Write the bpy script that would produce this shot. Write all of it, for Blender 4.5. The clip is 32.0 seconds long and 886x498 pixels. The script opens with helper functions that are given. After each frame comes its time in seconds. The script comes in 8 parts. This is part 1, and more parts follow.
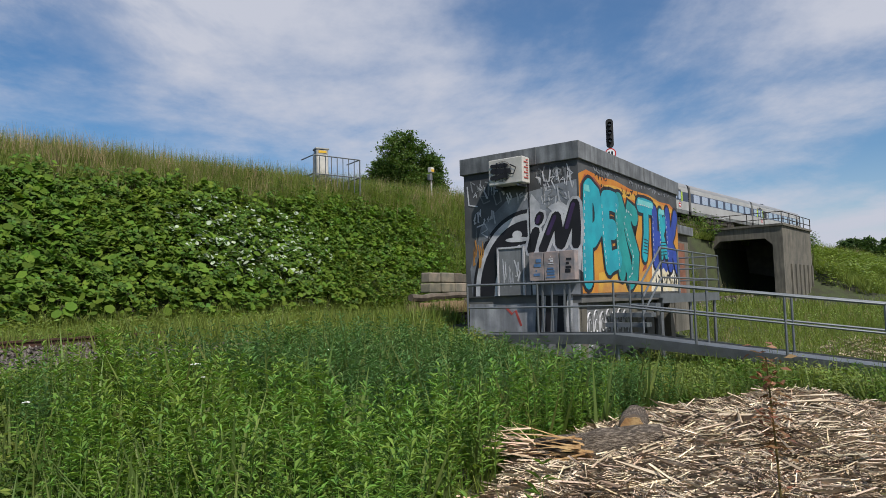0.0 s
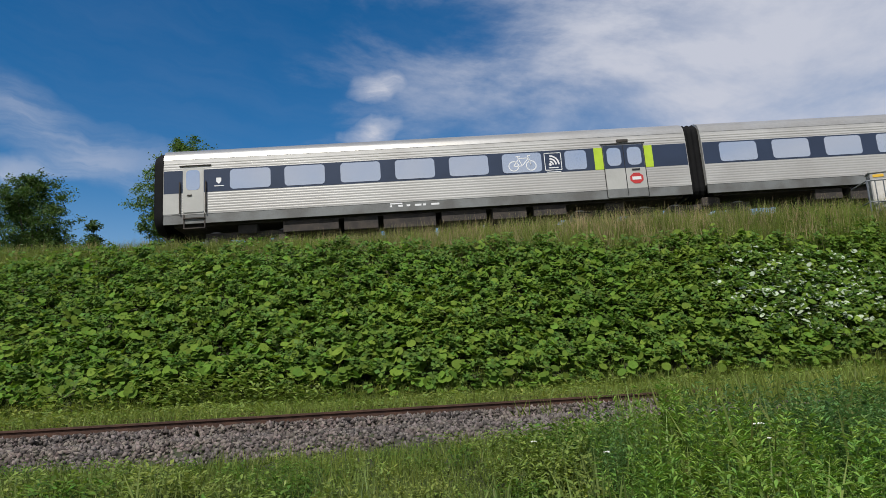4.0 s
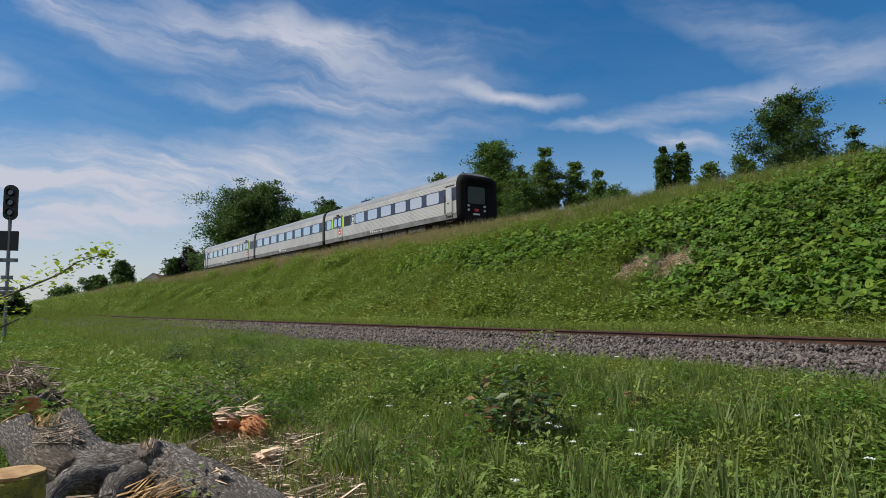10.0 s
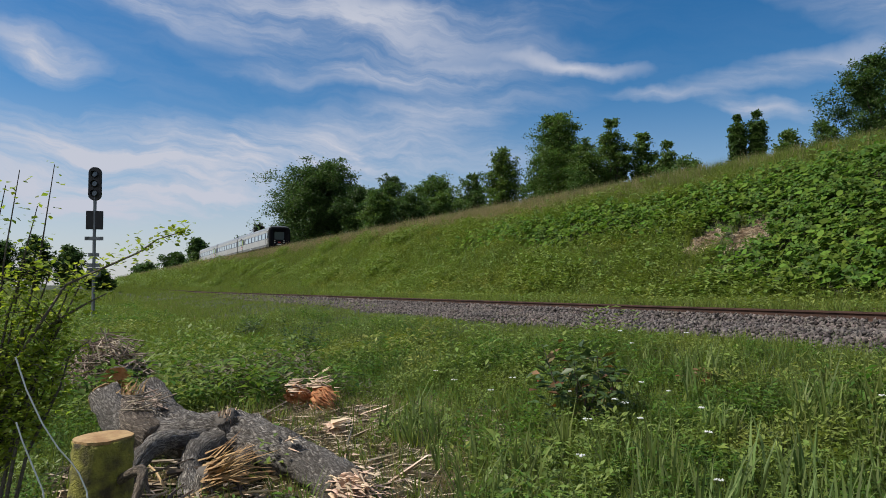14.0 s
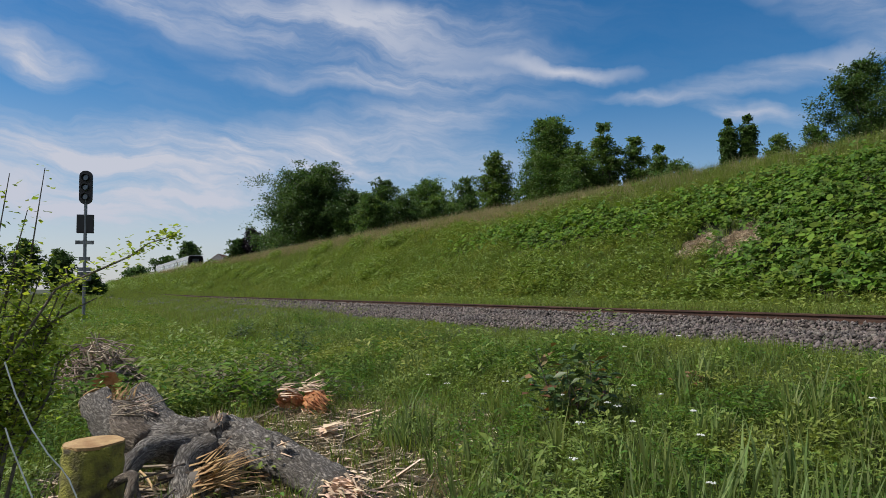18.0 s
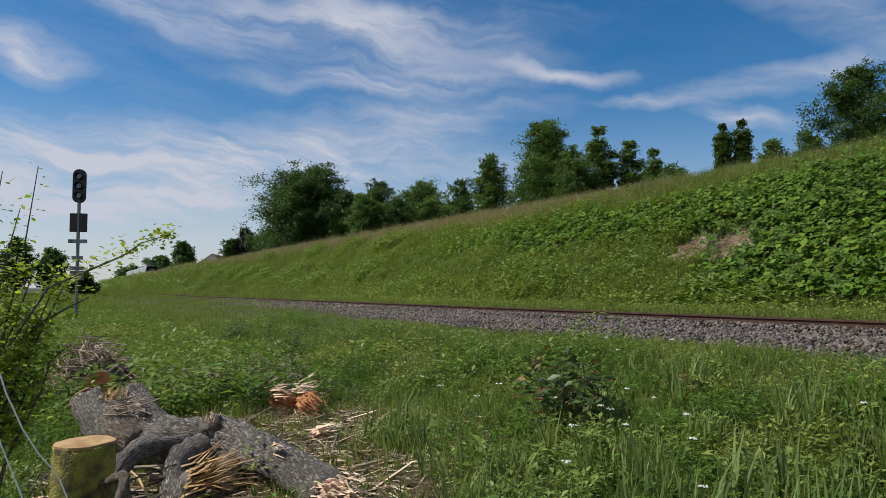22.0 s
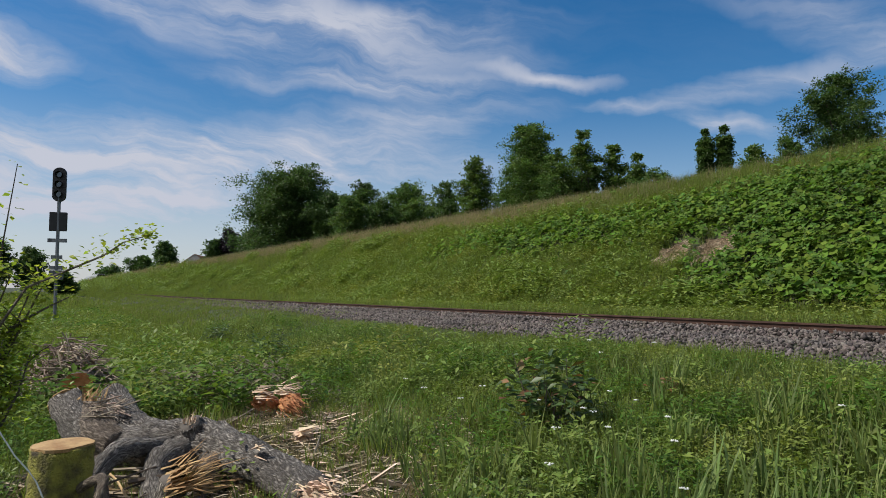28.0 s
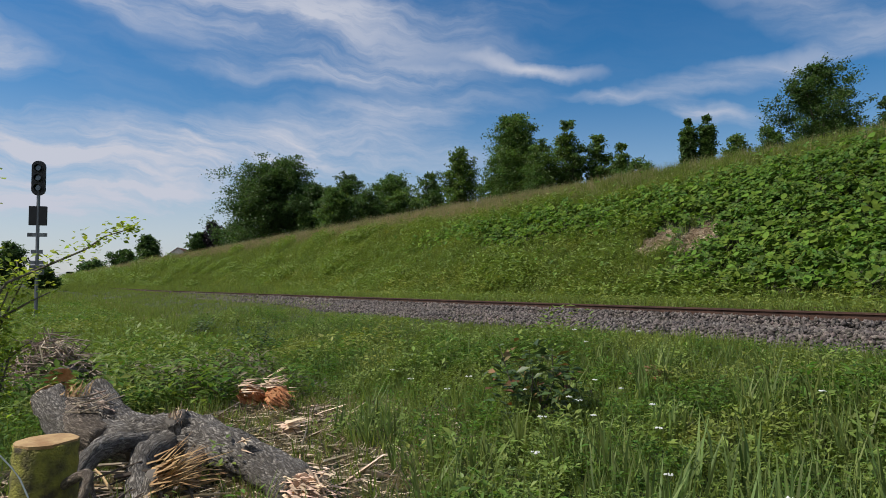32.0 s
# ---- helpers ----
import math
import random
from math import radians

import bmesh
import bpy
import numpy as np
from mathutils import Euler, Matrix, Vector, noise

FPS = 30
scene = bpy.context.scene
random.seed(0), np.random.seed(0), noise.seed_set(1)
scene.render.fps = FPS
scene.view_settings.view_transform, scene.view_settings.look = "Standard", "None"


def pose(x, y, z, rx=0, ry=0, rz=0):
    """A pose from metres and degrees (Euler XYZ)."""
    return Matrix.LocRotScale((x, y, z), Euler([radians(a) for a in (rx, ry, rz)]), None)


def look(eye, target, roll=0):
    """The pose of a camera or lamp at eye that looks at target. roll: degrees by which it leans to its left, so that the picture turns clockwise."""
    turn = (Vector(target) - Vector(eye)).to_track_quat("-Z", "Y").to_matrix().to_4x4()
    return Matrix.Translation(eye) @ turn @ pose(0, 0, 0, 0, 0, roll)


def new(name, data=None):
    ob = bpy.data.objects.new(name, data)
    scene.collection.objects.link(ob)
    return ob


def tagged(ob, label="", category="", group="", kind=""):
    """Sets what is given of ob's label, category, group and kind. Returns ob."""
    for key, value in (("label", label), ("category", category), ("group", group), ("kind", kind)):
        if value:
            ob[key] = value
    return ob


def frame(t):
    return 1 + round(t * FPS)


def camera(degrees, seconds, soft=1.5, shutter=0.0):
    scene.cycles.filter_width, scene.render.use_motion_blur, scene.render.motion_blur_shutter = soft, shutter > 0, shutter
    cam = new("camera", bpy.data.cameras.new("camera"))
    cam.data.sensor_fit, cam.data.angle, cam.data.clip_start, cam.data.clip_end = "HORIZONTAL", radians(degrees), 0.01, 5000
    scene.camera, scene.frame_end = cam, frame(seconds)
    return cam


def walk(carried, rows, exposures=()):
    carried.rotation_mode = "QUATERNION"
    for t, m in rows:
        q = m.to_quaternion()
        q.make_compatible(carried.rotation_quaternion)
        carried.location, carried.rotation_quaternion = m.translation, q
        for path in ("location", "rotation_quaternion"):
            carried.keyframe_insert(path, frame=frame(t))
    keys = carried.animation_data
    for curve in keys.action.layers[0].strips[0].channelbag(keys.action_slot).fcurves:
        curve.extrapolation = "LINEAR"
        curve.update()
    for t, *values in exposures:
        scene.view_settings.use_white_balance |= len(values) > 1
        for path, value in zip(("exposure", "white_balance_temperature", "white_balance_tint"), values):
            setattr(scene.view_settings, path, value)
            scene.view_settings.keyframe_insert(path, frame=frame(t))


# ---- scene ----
EYE = 1.6
cam = camera(68.06, 32.0, soft=0.8)
PATH = [
    (0, pose(0, 0, EYE, 94.31, 1.30, -48.23)),
    (0.5, pose(0, 0, EYE, 95.14, 1.38, -46.53)),
    (1, pose(0, 0, EYE, 95.79, 1.46, -43.78)),
    (1.5, pose(0, 0, EYE, 96.54, 1.64, -39.23)),
    (2, pose(0, 0, EYE, 97.39, 2.01, -34.74)),
    (2.5, pose(0, 0, EYE, 98.49, 2.29, -28.65)),
    (3, pose(0, 0, EYE, 99.69, 2.30, -22.25)),
    (3.5, pose(0, 0, EYE, 100.39, 2.50, -14.33)),
    (4, pose(0, 0, EYE, 100.80, 2.67, -2.84)),
    (4.5, pose(0, 0, EYE, 100.80, 2.46, 8.16)),
    (6.5, pose(0, 0, EYE, 98.99, -0.64, 39.08)),
    (7, pose(0, 0, EYE, 98.36, -0.31, 43.50)),
    (7.5, pose(0, 0, EYE, 97.95, 0.08, 47.37)),
    (8, pose(0, 0, EYE, 97.52, -0.36, 50.16)),
    (8.5, pose(0, 0, EYE, 96.84, 0.02, 52.76)),
    (9, pose(0, 0, EYE, 96.28, 0.31, 53.97)),
    (9.5, pose(0, 0, EYE, 95.46, 0.38, 55.58)),
    (10, pose(0, 0, EYE, 94.95, 0.42, 57.94)),
    (10.5, pose(0, 0, EYE, 94.43, 0.47, 60.58)),
    (11, pose(0, 0, EYE, 93.75, 0.35, 62.37)),
    (11.5, pose(0, 0, EYE, 93.49, 0.17, 62.94)),
    (12, pose(0, 0, EYE, 93.65, 0.37, 63.03)),
    (12.5, pose(0, 0, EYE, 93.56, 0.47, 63.09)),
    (13, pose(0, 0, EYE, 93.29, 0.55, 63.43)),
    (13.5, pose(0, 0, EYE, 93.05, 0.36, 63.30)),
    (14, pose(0, 0, EYE, 92.83, 0.50, 63.51)),
    (14.5, pose(0, 0, EYE, 92.86, 0.77, 63.28)),
    (16.5, pose(0, 0, EYE, 93.28, 0.39, 62.93)),
    (17, pose(0, 0, EYE, 93.12, 0.50, 62.92)),
    (17.5, pose(0, 0, EYE, 93.17, 0.60, 62.96)),
    (18, pose(0, 0, EYE, 93.15, 0.57, 62.88)),
    (18.5, pose(0, 0, EYE, 92.99, 0.63, 62.66)),
    (19, pose(0, 0, EYE, 93.10, 0.47, 62.81)),
    (19.5, pose(0, 0, EYE, 93.20, 0.33, 62.52)),
    (20, pose(0, 0, EYE, 93.19, 0.36, 62.56)),
    (20.5, pose(0, 0, EYE, 93.26, 0.21, 62.55)),
    (21, pose(0, 0, EYE, 93.34, 0.16, 62.29)),
    (21.5, pose(0, 0, EYE, 93.32, 0.11, 62.51)),
    (22, pose(0, 0, EYE, 93.31, 0.12, 62.38)),
    (22.5, pose(0, 0, EYE, 93.45, 0.06, 62.23)),
    (23, pose(0, 0, EYE, 93.50, 0.19, 62.30)),
    (23.5, pose(0, 0, EYE, 93.53, 0.04, 62.05)),
    (24, pose(0, 0, EYE, 93.36, -0.13, 61.94)),
    (24.5, pose(0, 0, EYE, 93.25, -0.06, 61.95)),
    (25, pose(0, 0, EYE, 93.37, -0.17, 61.93)),
    (25.5, pose(0, 0, EYE, 93.57, -0.02, 61.51)),
    (27.5, pose(0, 0, EYE, 93.39, 0.03, 61.44)),
    (28, pose(0, 0, EYE, 93.49, -0.21, 61.01)),
    (28.5, pose(0, 0, EYE, 93.44, -0.18, 60.61)),
    (29, pose(0, 0, EYE, 93.28, -0.16, 60.61)),
    (29.5, pose(0, 0, EYE, 93.30, -0.07, 60.69)),
    (30, pose(0, 0, EYE, 93.11, -0.15, 60.35)),
    (30.5, pose(0, 0, EYE, 93.01, -0.06, 60.31)),
    (31, pose(0, 0, EYE, 92.93, 0.31, 59.96)),
    (31.5, pose(0, 0, EYE, 92.79, 0.33, 59.99)),
    (32, pose(0, 0, EYE, 92.72, 0.34, 59.77)),
]

walk(cam, PATH)

# ---- light ----
SUN_AZ, SUN_EL = radians(-158), radians(52)      # azimuth from +Y towards +X
sun = new("sun", bpy.data.lights.new("sun", "SUN"))
sun.data.energy, sun.data.angle, sun.data.color = 4.5, radians(0.6), (1.0, 0.955, 0.88)
SUN_DIR = Vector((math.sin(SUN_AZ) * math.cos(SUN_EL), math.cos(SUN_AZ) * math.cos(SUN_EL), math.sin(SUN_EL)))
sun.matrix_world = look(SUN_DIR * 50, (0, 0, 0))
scene.view_settings.exposure = 0.0


def make_world():
    w = bpy.data.worlds.new("sky")
    scene.world = w
    w.use_nodes = True
    nt = w.node_tree
    nt.nodes.clear()
    N = nt.nodes.new
    L = nt.links.new
    out, bg = N("ShaderNodeOutputWorld"), N("ShaderNodeBackground")
    sky = N("ShaderNodeTexSky")
    sky.sky_type, sky.sun_disc = "NISHITA", False
    sky.sun_elevation, sky.sun_rotation = SUN_EL, SUN_AZ
    sky.air_density, sky.dust_density, sky.ozone_density = 1.0, 0.4, 2.5
    hsv = N("ShaderNodeHueSaturation")
    hsv.inputs["Saturation"].default_value, hsv.inputs["Value"].default_value = 1.42, 0.90
    L(sky.outputs[0], hsv.inputs["Color"])
    tc = N("ShaderNodeTexCoord")
    # flat cloud layer: direction divided by its height
    sep = N("ShaderNodeSeparateXYZ")
    L(tc.outputs["Generated"], sep.inputs[0])
    zz = N("ShaderNodeMath"); zz.operation = "MAXIMUM"; zz.inputs[1].default_value = 0.0
    L(sep.outputs[2], zz.inputs[0])
    za = N("ShaderNodeMath"); za.operation = "ADD"; za.inputs[1].default_value = 0.16
    L(zz.outputs[0], za.inputs[0])
    dx = N("ShaderNodeMath"); dx.operation = "DIVIDE"
    dy = N("ShaderNodeMath"); dy.operation = "DIVIDE"
    L(sep.outputs[0], dx.inputs[0]); L(za.outputs[0], dx.inputs[1])
    L(sep.outputs[1], dy.inputs[0]); L(za.outputs[0], dy.inputs[1])
    flat = N("ShaderNodeCombineXYZ")
    L(dx.outputs[0], flat.inputs[0]); L(dy.outputs[0], flat.inputs[1])

    def cloud(scale, stretch, rot, lo, hi, detail=8.0, rough=0.6, dist=0.6, seed=0.0):
        mp = N("ShaderNodeMapping")
        mp.vector_type = "TEXTURE"
        mp.inputs["Rotation"].default_value = (0, 0, radians(rot))
        mp.inputs["Scale"].default_value = (stretch, 1.0, 1.0)
        mp.inputs["Location"].default_value = (seed, seed * 0.37, seed * 0.11)
        L(flat.outputs[0], mp.inputs["Vector"])
        no = N("ShaderNodeTexNoise")
        no.inputs["Scale"].default_value, no.inputs["Detail"].default_value = scale, detail
        no.inputs["Roughness"].default_value, no.inputs["Distortion"].default_value = rough, dist
        L(mp.outputs[0], no.inputs["Vector"])
        mr = N("ShaderNodeMapRange"); mr.interpolation_type = "SMOOTHSTEP"
        mr.inputs["From Min"].default_value, mr.inputs["From Max"].default_value = lo, hi
        L(no.outputs["Fac"], mr.inputs["Value"])
        return mr.outputs[0]

    def math_(op, a, b):
        m = N("ShaderNodeMath"); m.operation = op; m.use_clamp = True
        for k, v in enumerate((a, b)):
            if isinstance(v, float):
                m.inputs[k].default_value = v
            else:
                L(v, m.inputs[k])
        return m.outputs[0]

    puffs = cloud(0.80, 1.15, 50, 0.30, 0.62, rough=0.62, dist=0.15, seed=CLOUD_SEED)
    # bearing and height above the horizon in degrees, a little warped
    az, el = N("ShaderNodeMath"), N("ShaderNodeMath")
    az.operation, el.operation = "ARCTAN2", "ARCSINE"
    L(sep.outputs[0], az.inputs[0]); L(sep.outputs[1], az.inputs[1]); L(sep.outputs[2], el.inputs[0])
    dome = N("ShaderNodeCombineXYZ")
    L(az.outputs[0], dome.inputs[0]); L(el.outputs[0], dome.inputs[1])
    deg = N("ShaderNodeVectorMath"); deg.operation = "SCALE"; deg.inputs["Scale"].default_value = 57.2958
    L(dome.outputs[0], deg.inputs[0])
    wn, wv = N("ShaderNodeTexNoise"), N("ShaderNodeVectorMath")
    wn.inputs["Scale"].default_value, wn.inputs["Detail"].default_value = 0.16, 5.0
    L(deg.outputs[0], wn.inputs["Vector"])
    wv.operation = "MULTIPLY_ADD"
    wv.inputs[1].default_value = (7.0, 4.2, 0)
    L(wn.outputs["Color"], wv.inputs[0]); L(deg.outputs[0], wv.inputs[2])

    def fibres(rot, long, scale, lo, hi, detail, rough, shift=0.0):
        mp, no, mr = N("ShaderNodeMapping"), N("ShaderNodeTexNoise"), N("ShaderNodeMapRange")
        mp.vector_type = "TEXTURE"
        mp.inputs["Location"].default_value = (shift, shift, 0)
        mp.inputs["Rotation"].default_value = (0, 0, radians(rot))
        mp.inputs["Scale"].default_value = (long, 1, 1)
        L(wv.outputs[0], mp.inputs["Vector"]); L(mp.outputs[0], no.inputs["Vector"])
        no.inputs["Scale"].default_value, no.inputs["Detail"].default_value, no.inputs["Roughness"].default_value = scale, detail, rough
        mr.interpolation_type = "SMOOTHSTEP"
        mr.inputs["From Min"].default_value, mr.inputs["From Max"].default_value = lo, hi
        L(no.outputs["Fac"], mr.inputs["Value"])
        return mr.outputs[0]

    def streak(total, az0, el0, az1, el1, breadth, strength):
        """A long soft wisp from one bearing and height to another."""
        mp, g = N("ShaderNodeMapping"), N("ShaderNodeTexGradient")
        mp.vector_type, g.gradient_type = "TEXTURE", "SPHERICAL"
        mp.inputs["Location"].default_value = ((az0 + az1) / 2 + 3.5, (el0 + el1) / 2 + 2.1, 0)
        mp.inputs["Rotation"].default_value = (0, 0, math.atan2(el1 - el0, az1 - az0))
        mp.inputs["Scale"].default_value = (math.hypot(az1 - az0, el1 - el0) * 0.72, breadth, 1)
        L(wv.outputs[0], mp.inputs["Vector"]); L(mp.outputs[0], g.inputs["Vector"])
        m = N("ShaderNodeMath"); m.operation = "MULTIPLY_ADD"
        L(g.outputs["Fac"], m.inputs[0]); m.inputs[1].default_value = strength
        if total is not None:
            L(total, m.inputs[2])
        else:
            m.inputs[2].default_value = 0.0
        return m.outputs[0]

    wisp = None
    for a0, e0, a1, e1, br, st in WISPS:
        wisp = streak(wisp, a0, e0, a1, e1, br, st)
    threads = math_("ADD", math_("MULTIPLY", fibres(-6, 7.0, 0.55, 0.30, 0.72, 9.0, 0.62), 0.75), math_("MULTIPLY", fibres(-14, 4.0, 0.22, 0.40, 0.70, 6.0, 0.6, 31.0), 0.45))
    wisps = math_("MULTIPLY", wisp, math_("ADD", threads, 0.24))
    # the cumulus field lies towards +X, the thin streaks towards -X
    side = N("ShaderNodeMapRange"); side.interpolation_type = "SMOOTHSTEP"
    side.inputs["From Min"].default_value, side.inputs["From Max"].default_value = -0.08, 0.40
    ragged = N("ShaderNodeMath"); ragged.operation = "MULTIPLY_ADD"; ragged.inputs[1].default_value = 0.42
    shifted = N("ShaderNodeMath"); shifted.operation = "SUBTRACT"; shifted.inputs[1].default_value = 0.20
    L(cloud(1.5, 1.3, 20, 0.32, 0.68, rough=0.6, dist=0.4, seed=2.6), ragged.inputs[0])
    L(sep.outputs[0], shifted.inputs[0]); L(shifted.outputs[0], ragged.inputs[2])
    L(ragged.outputs[0], side.inputs["Value"])
    south = N("ShaderNodeMapRange"); south.interpolation_type = "SMOOTHSTEP"
    south.inputs["From Min"].default_value, south.inputs["From Max"].default_value = -0.15, -0.6
    L(sep.outputs[1], south.inputs["Value"])
    east = math_("MAXIMUM", side.outputs[0], south.outputs[0])
    wm = N("ShaderNodeMapRange"); wm.interpolation_type = "SMOOTHSTEP"
    wm.inputs["From Min"].default_value, wm.inputs["From Max"].default_value = -0.58, -0.95
    L(sep.outputs[0], wm.inputs["Value"])
    west = wm.outputs[0]
    amount = math_("ADD", math_("MULTIPLY", puffs, math_("MULTIPLY", east, 0.9)), math_("ADD", wisps, math_("MULTIPLY", threads, math_("ADD", math_("MULTIPLY", west, 0.09), 0.03))))
    amount = math_("ADD", amount, math_("MULTIPLY", east, 0.13))
    # haze towards the horizon
    hz = N("ShaderNodeMapRange"); hz.interpolation_type = "SMOOTHSTEP"
    hz.inputs["From Min"].default_value, hz.inputs["From Max"].default_value = 0.30, 0.02
    hz.inputs["To Max"].default_value = 0.78
    L(sep.outputs[2], hz.inputs["Value"])
    amount = math_("MAXIMUM", amount, math_("MULTIPLY", hz.outputs[0], math_("ADD", math_("MULTIPLY", west, 0.34), 0.50)))
    mix = N("ShaderNodeMixRGB")
    mix.inputs["Color2"].default_value = CLOUD_COLOUR
    L(amount, mix.inputs["Fac"]); L(hsv.outputs[0], mix.inputs["Color1"])
    L(mix.outputs[0], bg.inputs["Color"])
    bg.inputs["Strength"].default_value = 0.11
    L(bg.outputs[0], out.inputs["Surface"])


CLOUD_SEED = 7.7
WISPS = (
    (-88, 22.5, -56, 19.4, 3.8, 0.85), (-78, 23.0, -53, 22.5, 2.2, 0.5), (-80, 17.6, -57, 17.4, 1.3, 0.7), (-57, 18.8, -47, 17.2, 0.9, 0.85),
    (-78, 12.8, -54, 15.4, 2.8, 0.66), (-43, 15.2, -26, 17.2, 1.5, 0.7), (-42, 14.2, -33, 12.2, 1.2, 0.8), (-99, 18.0, -92, 16.6, 2.0, 1.0),
    (-106, 10.4, -70, 9.2, 4.2, 1.25), (-106, 6.2, -72, 5.8, 3.0, 1.1), (-84, 11.6, -56, 10.6, 2.6, 0.85), (-49, 15.9, -42, 14.8, 0.7, 0.5),
    (-38, 24.0, -18, 15.4, 3.0, 0.5), (-3.6, 24.6, 0.2, 24.2, 1.3, 1.3), (-5.0, 21.0, -0.6, 21.6, 1.1, 1.3), (-96, 24.5, -84, 20.5, 1.6, 0.7))
CLOUD_COLOUR = (5.0, 5.25, 6.1, 1)
make_world()

# ---- materials ----
def material(name, base, rough=0.6, metal=0.0, vary=0.25, scale=6.0, fine=60.0, bump=0.15, second=None, per="none", spec=0.5, transluce=0.0, second_amount=1.0, bump_size=0.02):
    """A surface with colour variation at two scales, a fine relief, and chance variation per object or per island."""
    m = bpy.data.materials.new(name)
    m.use_nodes = True
    nt = m.node_tree
    N, L = nt.nodes.new, nt.links.new
    p = nt.nodes["Principled BSDF"]
    p.inputs["Roughness"].default_value, p.inputs["Metallic"].default_value = rough, metal
    p.inputs["Specular IOR Level"].default_value = spec
    tc = N("ShaderNodeTexCoord")
    big, small = N("ShaderNodeTexNoise"), N("ShaderNodeTexNoise")
    for n, s, d in ((big, scale, 4.0), (small, fine, 3.0)):
        n.inputs["Scale"].default_value, n.inputs["Detail"].default_value = s, d
        L(tc.outputs["Object"], n.inputs["Vector"])
    mix = N("ShaderNodeMixRGB")
    b = base
    c2 = second or tuple(min(1.0, c * (1 - vary)) for c in b)
    mix.inputs["Color1"].default_value = (*b, 1)
    mix.inputs["Color2"].default_value = (*c2, 1)
    ramp = N("ShaderNodeMapRange")
    ramp.inputs["From Min"].default_value, ramp.inputs["From Max"].default_value = 0.38, 0.62
    ramp.inputs["To Max"].default_value = second_amount
    L(big.outputs["Fac"], ramp.inputs["Value"])
    L(ramp.outputs[0], mix.inputs["Fac"])
    hsv = N("ShaderNodeHueSaturation")
    L(mix.outputs[0], hsv.inputs["Color"])
    val = N("ShaderNodeMapRange")
    val.inputs["To Min"].default_value, val.inputs["To Max"].default_value = 1 - vary * 0.6, 1 + vary * 0.6
    L(small.outputs["Fac"], val.inputs["Value"])
    last = val.outputs[0]
    if per != "none":
        src = N("ShaderNodeObjectInfo") if per == "object" else N("ShaderNodeNewGeometry")
        key = "Random" if per == "object" else "Random Per Island"
        r = N("ShaderNodeMapRange")
        r.inputs["To Min"].default_value, r.inputs["To Max"].default_value = 1 - vary, 1 + vary
        L(src.outputs[key], r.inputs["Value"])
        mul = N("ShaderNodeMath"); mul.operation = "MULTIPLY"
        L(last, mul.inputs[0]); L(r.outputs[0], mul.inputs[1])
        last = mul.outputs[0]
        h = N("ShaderNodeMapRange")
        h.inputs["To Min"].default_value, h.inputs["To Max"].default_value = 0.5 - vary * 0.05, 0.5 + vary * 0.05
        w = N("ShaderNodeMath"); w.operation = "FRACT"
        w2 = N("ShaderNodeMath"); w2.operation = "MULTIPLY"; w2.inputs[1].default_value = 7.31
        L(src.outputs[key], w2.inputs[0]); L(w2.outputs[0], w.inputs[0]); L(w.outputs[0], h.inputs["Value"])
        L(h.outputs[0], hsv.inputs["Hue"])
    L(last, hsv.inputs["Value"])
    L(hsv.outputs[0], p.inputs["Base Color"])
    if bump:
        bp = N("ShaderNodeBump")
        bp.inputs["Strength"].default_value, bp.inputs["Distance"].default_value = bump, bump_size
        L(small.outputs["Fac"], bp.inputs["Height"])
        L(bp.outputs[0], p.inputs["Normal"])
    if transluce:
        tr, ms = N("ShaderNodeBsdfTranslucent"), N("ShaderNodeMixShader")
        ms.inputs[0].default_value = transluce
        bright = N("ShaderNodeHueSaturation")
        bright.inputs["Saturation"].default_value, bright.inputs["Value"].default_value = 1.1, 1.5
        L(hsv.outputs[0], bright.inputs["Color"])
        L(bright.outputs[0], tr.inputs["Color"])
        L(p.outputs[0], ms.inputs[1]); L(tr.outputs[0], ms.inputs[2])
        L(ms.outputs[0], nt.nodes["Material Output"].inputs["Surface"])
    return m


def glass(name, tint, rough=0.03, metal=0.0):
    m = bpy.data.materials.new(name)
    m.use_nodes = True
    p = m.node_tree.nodes["Principled BSDF"]
    p.inputs["Base Color"].default_value = (*tint, 1)
    p.inputs["Roughness"].default_value, p.inputs["Metallic"].default_value = rough, metal
    p.inputs["Coat Weight"].default_value, p.inputs["Coat Roughness"].default_value = 0.6, 0.02
    return m


MAT = {}
MAT["soil"] = material("soil", (0.030, 0.031, 0.015), 0.95, vary=0.5, scale=0.9, fine=14, bump=0.6, second=(0.042, 0.056, 0.017))
MAT["grass"] = material("grass", (0.176, 0.226, 0.046), 0.55, vary=0.38, scale=0.35, fine=3, bump=0, second=(0.146, 0.188, 0.038), per="island", transluce=0.36, spec=0.3)
MAT["grass_tall"] = material("grass_tall", (0.142, 0.200, 0.058), 0.55, vary=0.38, scale=0.4, fine=3, bump=0, second=(0.155, 0.195, 0.050), per="island", transluce=0.30, spec=0.3)
MAT["grass_dry"] = material("grass_dry", (0.36, 0.285, 0.16), 0.7, vary=0.35, scale=0.5, fine=3, bump=0, second=(0.27, 0.235, 0.115), per="island", transluce=0.25, spec=0.2)
MAT["weed"] = material("weed", (0.156, 0.214, 0.040), 0.5, vary=0.30, scale=0.5, fine=8, bump=0, second=(0.160, 0.222, 0.046), per="island", transluce=0.28, spec=0.35)
MAT["weed_tall"] = material("weed_tall", (0.118, 0.222, 0.040), 0.55, vary=0.42, scale=0.5, fine=8, bump=0, second=(0.150, 0.240, 0.042), per="island", transluce=0.28, spec=0.25)
